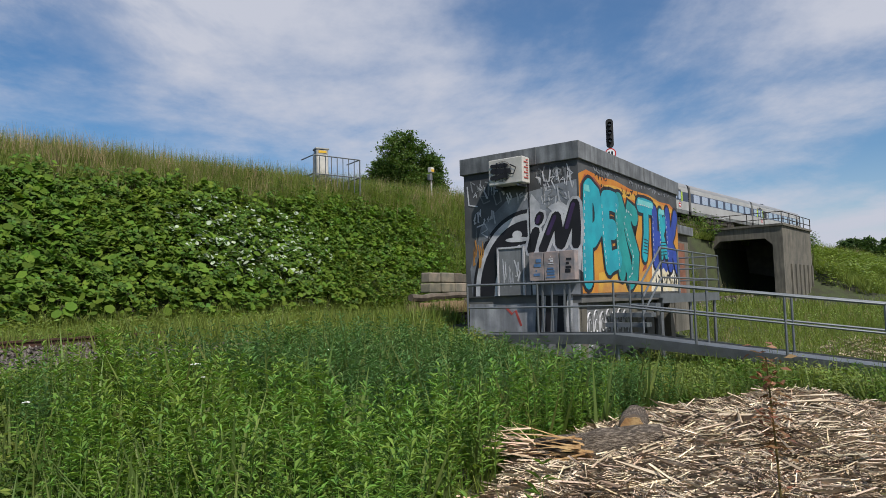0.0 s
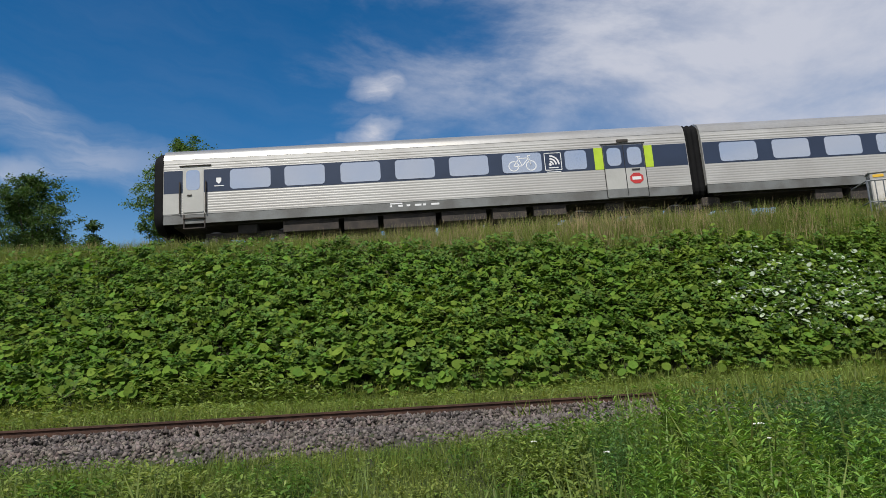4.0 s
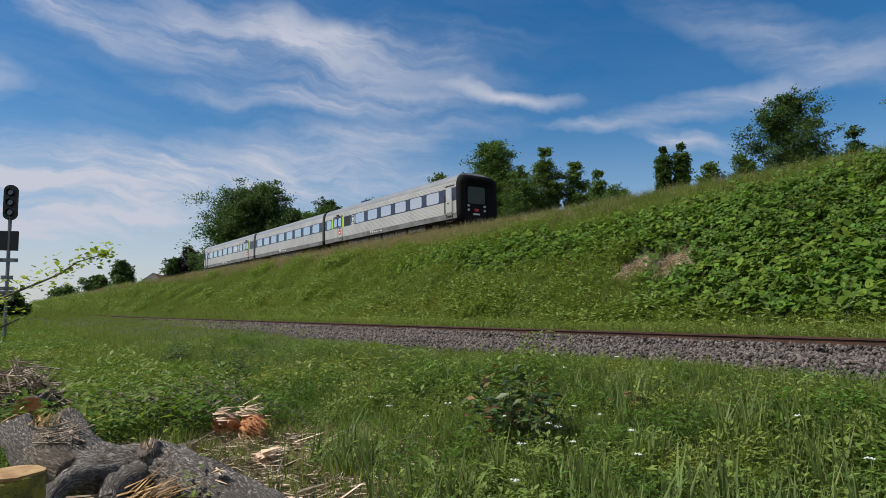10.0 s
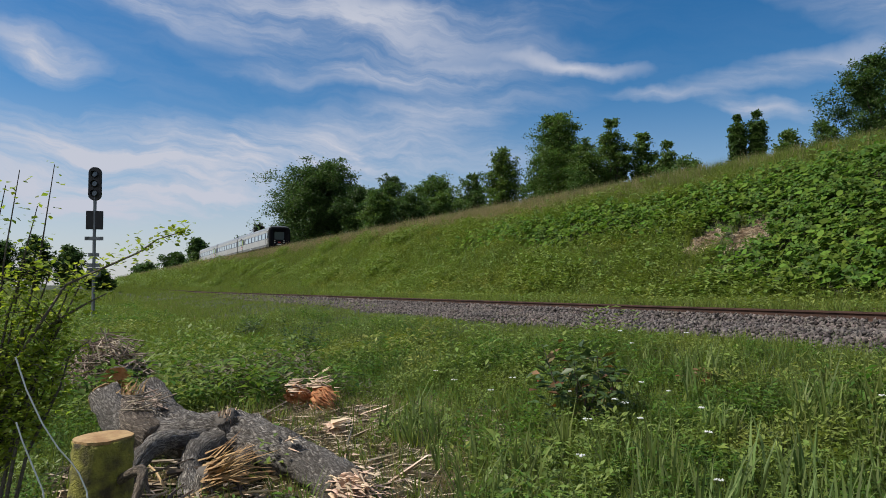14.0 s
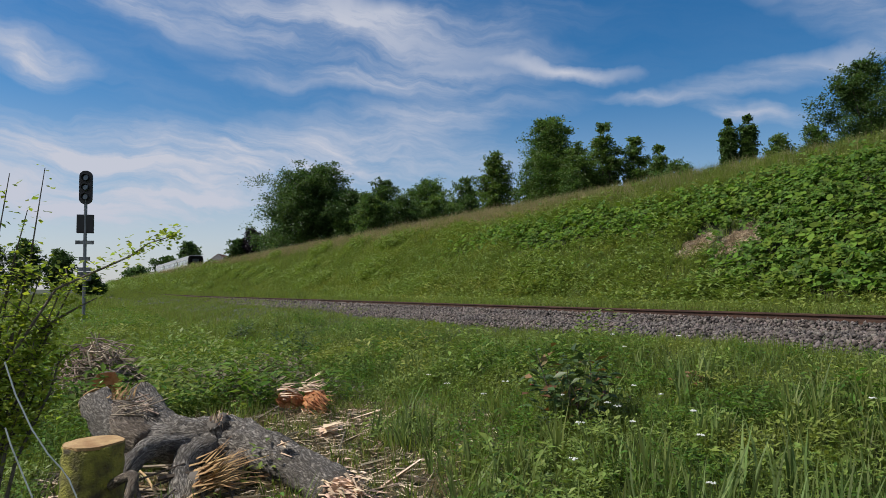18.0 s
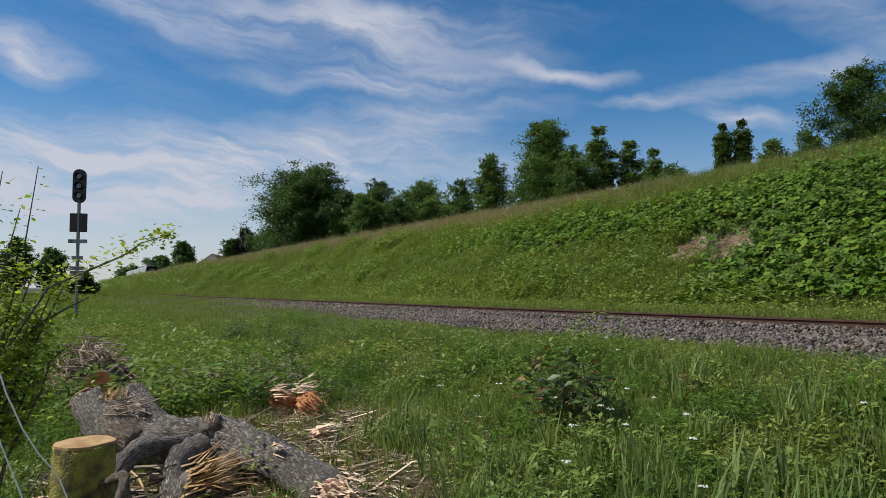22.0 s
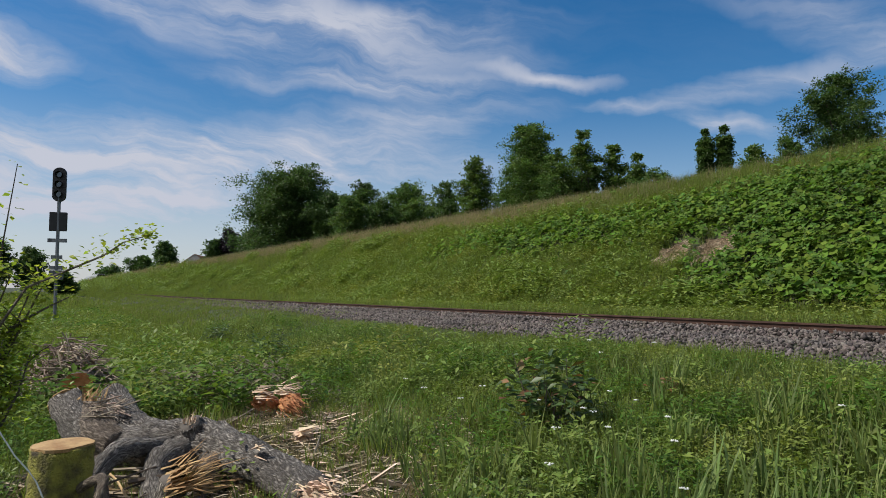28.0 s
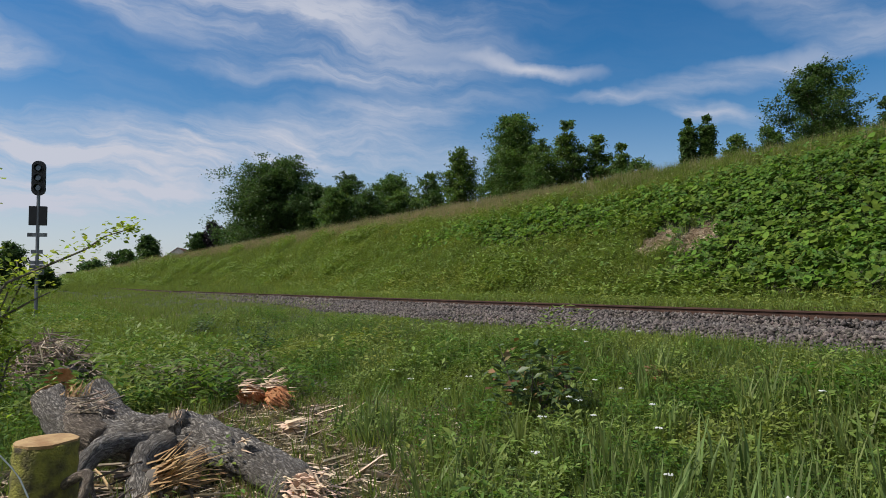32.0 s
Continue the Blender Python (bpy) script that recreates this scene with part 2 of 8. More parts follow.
MAT["weed_blue"] = material("weed_blue", (0.080, 0.158, 0.048), 0.55, vary=0.38, scale=0.5, fine=8, bump=0, second=(0.098, 0.180, 0.050), per="island", transluce=0.28, spec=0.25)
MAT["weed_pale"] = material("weed_pale", (0.212, 0.236, 0.048), 0.5, vary=0.28, scale=0.5, fine=8, bump=0, second=(0.150, 0.210, 0.045), per="island", transluce=0.28, spec=0.3)
MAT["weed_red"] = material("weed_red", (0.19, 0.075, 0.03), 0.6, vary=0.4, scale=4, fine=20, bump=0, second=(0.13, 0.11, 0.03), per="island", transluce=0.2)
MAT["weed_rust"] = material("weed_rust", (0.33, 0.13, 0.07), 0.6, vary=0.4, scale=4, fine=20, bump=0, second=(0.22, 0.13, 0.06), per="island", transluce=0.2)
MAT["weed_dry"] = material("weed_dry", (0.150, 0.125, 0.072), 0.7, vary=0.4, scale=2, fine=20, bump=0, second=(0.095, 0.098, 0.045), per="island", transluce=0.15)
MAT["weed_dark"] = material("weed_dark", (0.080, 0.118, 0.040), 0.5, vary=0.4, scale=0.6, fine=8, bump=0, second=(0.045, 0.085, 0.02), per="island", transluce=0.25)
MAT["big_leaf"] = material("big_leaf", (0.102, 0.180, 0.026), 0.65, vary=0.36, scale=0.3, fine=25, bump=0.3, second=(0.122, 0.188, 0.030), per="island", transluce=0.28, spec=0.06)
MAT["bramble"] = material("bramble", (0.084, 0.148, 0.028), 0.55, vary=0.45, scale=0.4, fine=12, bump=0, second=(0.100, 0.176, 0.032), per="island", transluce=0.36, spec=0.12)
MAT["pale_leaf"] = material("pale_leaf", (0.42, 0.50, 0.36), 0.6, vary=0.25, scale=3, fine=12, bump=0, per="island", transluce=0.15)
MAT["flower"] = material("flower", (0.78, 0.79, 0.74), 0.7, vary=0.12, scale=6, fine=40, bump=0, per="island", transluce=0.2)
MAT["flower_yellow"] = material("flower_yellow", (0.75, 0.55, 0.04), 0.7, vary=0.15, scale=6, fine=40, bump=0, per="island")
MAT["tree_leaf"] = material("tree_leaf", (0.070, 0.125, 0.030), 0.5, vary=0.5, scale=0.25, fine=6, bump=0, second=(0.105, 0.165, 0.036), per="island", transluce=0.36, spec=0.3)
MAT["tree_leaf_dark"] = material("tree_leaf_dark", (0.052, 0.096, 0.026), 0.5, vary=0.45, scale=0.25, fine=6, bump=0, second=(0.070, 0.120, 0.030), per="island", transluce=0.32, spec=0.3)
MAT["tree_leaf_purple"] = material("tree_leaf_purple", (0.030, 0.022, 0.030), 0.5, vary=0.4, scale=0.3, fine=6, bump=0, per="island", transluce=0.2)
MAT["hawthorn"] = material("hawthorn", (0.29, 0.35, 0.058), 0.55, vary=0.38, scale=1.2, fine=12, bump=0, second=(0.22, 0.29, 0.045), per="island", transluce=0.45, spec=0.2)
MAT["bark"] = material("bark", (0.085, 0.070, 0.055), 0.95, vary=0.45, scale=5, fine=38, bump=0.9, second=(0.14, 0.12, 0.10))
MAT["cut_wood"] = material("cut_wood", (0.47, 0.31, 0.14), 0.8, vary=0.4, scale=7, fine=60, bump=0.5, second=(0.30, 0.165, 0.065))
MAT["fresh_wood"] = material("fresh_wood", (0.58, 0.42, 0.24), 0.8, vary=0.3, scale=9, fine=70, bump=0.4, second=(0.44, 0.25, 0.11), per="island")
MAT["splinter"] = material("splinter", (0.74, 0.62, 0.47), 0.85, vary=0.48, scale=2.2, fine=60, bump=0.2, second=(0.47, 0.36, 0.245), per="island")
MAT["pale_chip"] = material("pale_chip", (0.62, 0.47, 0.33), 0.85, vary=0.4, scale=4, fine=60, bump=0.2, second=(0.50, 0.35, 0.24), per="island")
MAT["red_wood"] = material("red_wood", (0.36, 0.12, 0.04), 0.85, vary=0.45, scale=9, fine=70, bump=0.5, second=(0.50, 0.24, 0.10))
MAT["moss"] = material("moss", (0.26, 0.245, 0.045), 0.95, vary=0.5, scale=8, fine=70, bump=0.9, second=(0.060, 0.048, 0.026))
MAT["dry_twig"] = material("dry_twig", (0.38, 0.30, 0.225), 0.9, vary=0.45, scale=3, fine=40, bump=0.2, second=(0.20, 0.15, 0.11), per="island")
MAT["ballast"] = material("ballast", (0.128, 0.106, 0.092), 0.9, vary=0.7, scale=1.3, fine=50, bump=0.5, second=(0.112, 0.098, 0.092), per="island", spec=0.25)
MAT["rust"] = material("rust", (0.042, 0.020, 0.013), 0.85, vary=0.4, scale=4, fine=60, bump=0.4, second=(0.075, 0.036, 0.022))
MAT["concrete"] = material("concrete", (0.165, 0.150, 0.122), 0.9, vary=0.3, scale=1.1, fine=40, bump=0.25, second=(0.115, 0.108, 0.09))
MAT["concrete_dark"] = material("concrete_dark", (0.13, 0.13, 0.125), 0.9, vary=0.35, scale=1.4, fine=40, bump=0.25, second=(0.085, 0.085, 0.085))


def streaked(m, amount, scale=5.0):
    """Vertical runs of dirt on a surface."""
    nt = m.node_tree
    N, L = nt.nodes.new, nt.links.new
    p = nt.nodes["Principled BSDF"]
    src = p.inputs["Base Color"].links[0].from_socket
    tc, mp, no = N("ShaderNodeTexCoord"), N("ShaderNodeMapping"), N("ShaderNodeTexNoise")
    mp.inputs["Scale"].default_value = (scale, scale, scale * 0.12)
    no.inputs["Scale"].default_value, no.inputs["Detail"].default_value = 1.0, 6.0
    L(tc.outputs["Object"], mp.inputs["Vector"]); L(mp.outputs[0], no.inputs["Vector"])
    r = N("ShaderNodeMapRange")
    r.inputs["From Min"].default_value, r.inputs["From Max"].default_value = 0.35, 0.65
    r.inputs["To Min"].default_value, r.inputs["To Max"].default_value = 1 - amount, 1 + amount * 0.3
    L(no.outputs["Fac"], r.inputs["Value"])
    h = N("ShaderNodeHueSaturation")
    L(src, h.inputs["Color"]); L(r.outputs[0], h.inputs["Value"]); L(h.outputs[0], p.inputs["Base Color"])
    return m


MAT["zinc"] = material("zinc", (0.185, 0.20, 0.215), 0.5, metal=0.55, vary=0.2, scale=4, fine=40, bump=0.05)


def bark_material(name, base, crack, round_, along_):
    """Furrowed bark: long plates between dark cracks, laid along the limb."""
    m = material(name, base, 0.95, vary=0.45, scale=5, fine=70, bump=0)
    nt = m.node_tree
    N, L = nt.nodes.new, nt.links.new
    p = nt.nodes["Principled BSDF"]
    hsv = [n for n in nt.nodes if n.type == "HUE_SAT"][0]
    uv, warp, add = N("ShaderNodeUVMap"), N("ShaderNodeTexNoise"), N("ShaderNodeVectorMath")
    uv.uv_map = "limb"
    warp.inputs["Scale"].default_value, warp.inputs["Detail"].default_value = 14, 4.0
    add.operation = "MULTIPLY_ADD"
    add.inputs[1].default_value = (0.05, 0.07, 0)
    L(uv.outputs[0], warp.inputs["Vector"])
    L(warp.outputs["Color"], add.inputs[0]); L(uv.outputs[0], add.inputs[2])
    plates, fine = N("ShaderNodeTexNoise"), N("ShaderNodeTexNoise")
    for node, kx, ky, detail in ((plates, round_, along_, 5.0), (fine, round_ * 3.2, along_ * 2.4, 4.0)):
        mp = N("ShaderNodeMapping")
        mp.inputs["Scale"].default_value = (kx, ky, 1)
        L(add.outputs[0], mp.inputs["Vector"]); L(mp.outputs[0], node.inputs["Vector"])
        node.inputs["Scale"].default_value, node.inputs["Detail"].default_value, node.inputs["Roughness"].default_value = 1.0, detail, 0.6
    blend = N("ShaderNodeMath"); blend.operation = "MULTIPLY_ADD"; blend.inputs[1].default_value = 0.35
    L(fine.outputs["Fac"], blend.inputs[0]); L(plates.outputs["Fac"], blend.inputs[2])
    r = N("ShaderNodeMapRange"); r.interpolation_type = "SMOOTHSTEP"
    r.inputs["From Min"].default_value, r.inputs["From Max"].default_value = 0.56, 0.78
    L(blend.outputs[0], r.inputs["Value"])
    mx = N("ShaderNodeMixRGB")
    mx.inputs["Color1"].default_value = (*crack, 1)
    L(r.outputs[0], mx.inputs["Fac"]); L(hsv.outputs[0], mx.inputs["Color2"]); L(mx.outputs[0], p.inputs["Base Color"])
    bp = N("ShaderNodeBump")
    bp.inputs["Strength"].default_value, bp.inputs["Distance"].default_value = 1.0, 0.018
    L(r.outputs[0], bp.inputs["Height"]); L(bp.outputs[0], p.inputs["Normal"])
    return m


MAT["log_bark"] = bark_material("log_bark", (0.40, 0.36, 0.31), (0.085, 0.072, 0.06), 85, 15)
MAT["split_bark"] = bark_material("split_bark", (0.36, 0.29, 0.22), (0.10, 0.075, 0.055), 95, 16)


# ---- building helpers ----
def mesh_of(bm, name="mesh"):
    me = bpy.data.meshes.new(name)
    bm.to_mesh(me)
    bm.free()
    return me


def mats(me, *names):
    for n in names:
        me.materials.append(MAT[n] if isinstance(n, str) else n)
    return me


def part(name, bm, mat, parent=None, label="", smooth=False, at=None):
    """Links a bmesh as one mesh object, under a parent where one is given."""
    me = mats(mesh_of(bm, name), mat)
    if smooth:
        me.shade_smooth()
    ob = new(name, me)
    if at is not None:
        ob.matrix_basis = at
    ob.parent = parent
    if label:
        tagged(ob, label)
    return ob


def thing(name, label, category, group="", at=None, kind=""):
    e = new(name)
    e.empty_display_size = 0.2
    if at is not None:
        e.matrix_basis = at
    return tagged(e, label, category, group, kind)


def box(bm, x0, x1, y0, y1, z0, z1, bevel=0.0):
    m = Matrix.Translation(((x0 + x1) / 2, (y0 + y1) / 2, (z0 + z1) / 2)) @ Matrix.Diagonal((x1 - x0, y1 - y0, z1 - z0, 1))
    r = bmesh.ops.create_cube(bm, size=1.0, matrix=m)
    if bevel:
        es = list({e for v in r["verts"] for e in v.link_edges})
        bmesh.ops.bevel(bm, geom=es, offset=bevel, segments=2, affect="EDGES", profile=0.5)
    return bm


def boxed(*a, **k):
    return box(bmesh.new(), *a, **k)


def tube(bm, pts, r, sides=8, r_end=None, cap=True):
    """A round bar along points, tapering to r_end."""
    pts = [Vector(p) for p in pts]
    n = len(pts)
    rings = []
    up = Vector((0, 0, 1))
    for i, p in enumerate(pts):
        d = (pts[min(i + 1, n - 1)] - pts[max(i - 1, 0)]).normalized()
        side = d.cross(up if abs(d.z) < 0.9 else Vector((1, 0, 0))).normalized()
        top = side.cross(d)
        rr = r if r_end is None else r + (r_end - r) * i / max(1, n - 1)
        rings.append([bm.verts.new(p + (side * math.cos(a) + top * math.sin(a)) * rr) for a in (2 * math.pi * k / sides for k in range(sides))])
    for a, b in zip(rings, rings[1:]):
        for k in range(sides):
            bm.faces.new((a[k], a[(k + 1) % sides], b[(k + 1) % sides], b[k]))
    if cap and sides > 2:
        bm.faces.new(rings[0][::-1])
        bm.faces.new(rings[-1])
    return bm


def prism(bm, outline, y0, y1):
    """An outline in x, z, drawn out along y."""
    a = [bm.verts.new((x, y0, z)) for x, z in outline]
    b = [bm.verts.new((x, y1, z)) for x, z in outline]
    bm.faces.new(a)
    bm.faces.new(b[::-1])
    n = len(a)
    for i in range(n):
        bm.faces.new((a[i], b[i], b[(i + 1) % n], a[(i + 1) % n]))
    return bm


def round_rect(x0, x1, z0, z1, r, k=4):
    pts = []
    for cx, cz, a0 in ((x1 - r, z1 - r, 0), (x0 + r, z1 - r, 90), (x0 + r, z0 + r, 180), (x1 - r, z0 + r, 270)):
        for i in range(k + 1):
            a = radians(a0 + 90 * i / k)
            pts.append((cx + r * math.cos(a), cz + r * math.sin(a)))
    return pts


# ---- the lie of the land ----
TRACK = ((-700, -16.5), (-420, 0.5), (-295, 9.3), (-222, 14.0), (-164, 17.2), (-107, 20.2), (-80, 21.8), (-40, 24.0), (0, 24.85), (60, 24.5), (120, 23.8), (400, 22.5), (1500, 22.5))
RAIL = ((-700, -40), (-300, -12), (-120, 4.4), (-52, 8.2), (-20, 9.5), (-8, 10.1), (0, 10.9), (8, 12.1), (14, 13.1), (30, 15.3), (62, 18.3), (120, 22), (1500, 30))


def along(knots, x):
    """The smoothed plan line through the knots."""
    kx, ky = [k[0] for k in knots], [k[1] for k in knots]
    x = np.asarray(x, float)
    w = 6 + np.abs(x) * 0.12
    return sum(np.interp(x + w * o, kx, ky) for o in (-1, -0.5, 0, 0.5, 1)) / 5


def track_y(x):
    return along(TRACK, x)


def rail_y(x):
    return along(RAIL, x)


def rail_z(x):
    return EYE - 0.5 + np.clip(np.asarray(x, float) * 0.004, -0.25, 0.25)


def sstep(a, b, v):
    t = np.clip((v - a) / (b - a), 0, 1)
    return t * t * (3 - 2 * t)


def foot_y(x):
    """The line of the embankment's foot; beyond the underpass the bank is wider."""
    k = sstep(69.6, 71, np.asarray(x, float))
    return (rail_y(x) + 3.1) * (1 - k) + (track_y(x) - 14.0) * k


def wave(x, y, k, s):
    return np.sin(x * k + 1.7 * s) * np.cos(y * k * 1.13 + 2.3 * s) + 0.5 * np.sin(x * k * 2.3 + y * k * 1.9 + s)


CREST, BED, RAIL_TOP = 5.95, 6.1, 6.45
GRADE = ((-700, -6.0), (-300, -3.0), (-236, -2.3), (-173, -1.85), (-130, -1.05), (-97, -0.75), (-77, -0.58), (-19, -0.26), (-9, -0.15), (5, 0.05), (18, 0.40), (35, 0.95), (60, 1.4), (150, 1.8), (1500, 1.8))


def grade(x):
    """How far the upper line has climbed at x."""
    return np.interp(x, [k[0] for k in GRADE], [k[1] for k in GRADE])


def height(x, y):
    """The ground's height, for arrays of x and y."""
    x, y = np.asarray(x, float), np.asarray(y, float)
    ty, ry, rz = track_y(x), rail_y(x), rail_z(x)
    low = 0.02 * wave(x, y, 1.1, 1) + 0.05 * wave(x, y, 0.31, 2)
    meadow = low + 0.62 * sstep(-7.0, -2.6, y - ry) * sstep(-90, -30, x)
    bench = rz - 0.24
    z = meadow + (bench - meadow) * sstep(-2.9, -1.3, y - ry)
    foot = foot_y(x)
    edge = ty - 3.6
    f = np.clip((y - foot) / np.maximum(edge - foot, 0.5), 0, 1)
    bulge = 0.10 * np.sin(np.pi * f) * wave(x, y, 0.5, 3)
    crest = CREST + np.clip(0.5 * grade(x), -1.5, 0.3)
    bed = BED + grade(x)
    slope = bench + (crest - bench) * (f * 0.9 + 0.1 * sstep(0, 1, f)) + bulge
    z = np.where(y > foot, slope, z)
    z = np.where(y > edge, crest + (bed - crest) * sstep(0.2, 1.6, y - edge), z)
    back = ty + 3.6
    fb = sstep(0, 14, y - back)
    z = np.where(y > back, bed + (2.4 - bed) * fb + low * fb, z)
    far = sstep(200, 900, np.hypot(x, y))
    return z * (1 - far * 0.5)

# ---- ground ----
def spaced(lo, hi, step, far, growth=1.18):
    a = list(np.arange(lo, hi + 1e-6, step))
    s, v = step, hi
    while v < far:
        s *= growth
        v += s
        a.append(v)
    s, v, b = step, lo, []
    while v > -far:
        s *= growth
        v -= s
        b.append(v)
    return np.array(b[::-1] + a)


def make_ground():
    xs, ys = spaced(-34, 30, 0.6, 2500), spaced(-5, 27, 0.4, 2500)
    X, Y = np.meshgrid(xs, ys)
    Z = height(X, Y)
    co = np.stack([X, Y, Z], -1).reshape(-1, 3)
    nx, ny = len(xs), len(ys)
    i = np.arange(nx * ny).reshape(ny, nx)
    q = np.stack([i[:-1, :-1], i[:-1, 1:], i[1:, 1:], i[1:, :-1]], -1).reshape(-1, 4)
    me = bpy.data.meshes.new("ground")
    me.from_pydata(co.tolist(), [], q.tolist())
    me.shade_smooth()
    return tagged(new("ground", mats(me, "soil")), "grassy ground rising to a railway embankment", "ground", kind="structure")


make_ground()


def swept(name, profile, xs, yfun, zfun, mat, dy=0.0):
    """A profile (y, z) carried along the line of a track."""
    yy, zz = yfun(xs) + dy, zfun(xs)
    n = len(profile)
    co = [(x, y + p[0], z + p[1]) for x, y, z in zip(xs, yy, zz) for p in profile]
    fc = [(i * n + k, i * n + (k + 1) % n, (i + 1) * n + (k + 1) % n, (i + 1) * n + k) for i in range(len(xs) - 1) for k in range(n)]
    me = bpy.data.meshes.new(name)
    me.from_pydata(co, [], fc)
    return new(name, mats(me, mat))


RAIL_PROFILE = [(-0.07, -0.16), (0.07, -0.16), (0.07, -0.145), (0.012, -0.13), (0.012, -0.045), (0.036, -0.03), (0.036, 0), (-0.036, 0), (-0.036, -0.03), (-0.012, -0.045), (-0.012, -0.13), (-0.07, -0.145)]
XS_RAIL = np.concatenate([np.arange(-260, -40, 4.0), np.arange(-40, 26, 0.8), np.arange(26, 64, 3.0)])
for dy in (0.0, 1.5):
    tagged(swept("rail", RAIL_PROFILE, XS_RAIL, rail_y, rail_z, "rust", dy), "rusty steel rail of the lower track on grey ballast", "rail", "lower track rails")
XS_TRACK = np.concatenate([np.arange(-520, -60, 6.0), np.arange(-60, 60, 3.0), np.arange(60, 160, 6.0)])
for dy in (-0.75, 0.75):
    tagged(swept("track_rail", RAIL_PROFILE, XS_TRACK, track_y, lambda v: RAIL_TOP + grade(v), "rust", dy), "steel rail of the upper track on the embankment", "rail", "upper track rails")

# ---- the train ----
MAT["train_white"] = material("train_white", (0.47, 0.465, 0.445), 0.38, metal=0.25, vary=0.12, scale=0.5, fine=9, bump=0.02, second=(0.40, 0.39, 0.37))
MAT["train_roof"] = material("train_roof", (0.40, 0.40, 0.39), 0.35, metal=0.55, vary=0.2, scale=0.6, fine=9, bump=0.03, second=(0.36, 0.35, 0.33))
MAT["train_blue"] = material("train_blue", (0.022, 0.036, 0.072), 0.35, vary=0.15, scale=1, fine=20, bump=0.0)
MAT["train_grey"] = material("train_grey", (0.155, 0.165, 0.165), 0.6, vary=0.25, scale=1.2, fine=20, bump=0.05, second=(0.10, 0.10, 0.095))
MAT["train_door"] = material("train_door", (0.44, 0.44, 0.415), 0.4, metal=0.1, vary=0.1, scale=1.5, fine=20, bump=0.0)
MAT["train_green"] = material("train_green", (0.42, 0.58, 0.03), 0.45, vary=0.1, scale=3, fine=20, bump=0.0)
MAT["rubber"] = material("rubber", (0.006, 0.006, 0.007), 0.85, vary=0.3, scale=3, fine=30, bump=0.15, spec=0.2)
MAT["under"] = material("under", (0.03, 0.027, 0.025), 0.9, vary=0.4, scale=3, fine=30, bump=0.3, second=(0.055, 0.045, 0.038))
MAT["steel"] = material("steel", (0.25, 0.25, 0.25), 0.45, metal=0.8, vary=0.2, scale=6, fine=40, bump=0.0)
MAT["sign_white"] = material("sign_white", (0.72, 0.73, 0.74), 0.5, vary=0.05, scale=4, fine=30, bump=0.0)
MAT["sign_red"] = material("sign_red", (0.48, 0.03, 0.03), 0.5, vary=0.08, scale=4, fine=30, bump=0.0)
MAT["black_paint"] = material("black_paint", (0.012, 0.012, 0.013), 0.5, vary=0.3, scale=4, fine=40, bump=0.0)
MAT["pane"] = glass("pane", (0.66, 0.70, 0.74), 0.05, 0.9)
MAT["cab_pane"] = glass("cab_pane", (0.10, 0.12, 0.13), 0.04, 0.35)
MAT["lamp_glass"] = glass("lamp_glass", (0.7, 0.7, 0.66), 0.1, 0.3)

SIDE = 1.55


def car_profile():
    """Half the cross-section, from the skirt's top to the roof's middle, with the rolled ribs."""
    pts = [(SIDE, 1.39)]
    z = 1.42
    while z < 2.16:
        pts += [(SIDE, z), (SIDE + 0.004, z + 0.024), (SIDE + 0.004, z + 0.051), (SIDE, z + 0.075)]
        z += 0.095
    pts += [(SIDE, 2.19), (SIDE, 3.04)]
    for z in (3.08, 3.18, 3.28):
        w = SIDE - (z - 3.04) * 0.10
        pts += [(w, z), (w + 0.006, z + 0.02), (w + 0.004, z + 0.055), (w - 0.008, z + 0.075)]
    pts += [(1.51, 3.46), (1.47, 3.62), (1.36, 3.79), (1.12, 3.92), (0.70, 4.01), (0.0, 4.05)]
    return pts


def car_shell(x0, x1):
    half = car_profile()
    prof = [(-y, z) for y, z in half] + [(y, z) for y, z in reversed(half[:-1])]
    bm = bmesh.new()
    rings = [[bm.verts.new((x, y, z)) for y, z in prof] for x in (x0, x1)]
    for k in range(len(prof)):
        a, b = rings
        j = (k + 1) % len(prof)
        bm.faces.new((a[k], a[j], b[j], b[k]))
    bm.faces.new(rings[0])
    bm.faces.new(rings[1][::-1])
    bmesh.ops.recalc_face_normals(bm, faces=bm.faces)
    return bm


def on_side(bm, outline, side, depth=0.008, out=0.0):
    """An outline in x, z laid on the car's side wall."""
    y = SIDE + out
    return prism(bm, outline, side * (y - 0.02), side * (y + depth))


def arc(cx, cz, r, a0, a1, w, n=8):
    o = [(cx + r * math.cos(radians(a0 + (a1 - a0) * i / n)), cz + r * math.sin(radians(a0 + (a1 - a0) * i / n))) for i in range(n + 1)]
    q = [(cx + (r - w) * math.cos(radians(a1 + (a0 - a1) * i / n)), cz + (r - w) * math.sin(radians(a1 + (a0 - a1) * i / n))) for i in range(n + 1)]
    return o + q


def bar2(x0, z0, x1, z1, w):
    d = math.hypot(x1 - x0, z1 - z0)
    nx, nz = -(z1 - z0) / d * w / 2, (x1 - x0) / d * w / 2
    return [(x0 + nx, z0 + nz), (x0 - nx, z0 - nz), (x1 - nx, z1 - nz), (x1 + nx, z1 + nz)]


def rect(x0, x1, z0, z1):
    return [(x0, z0), (x1, z0), (x1, z1), (x0, z1)]


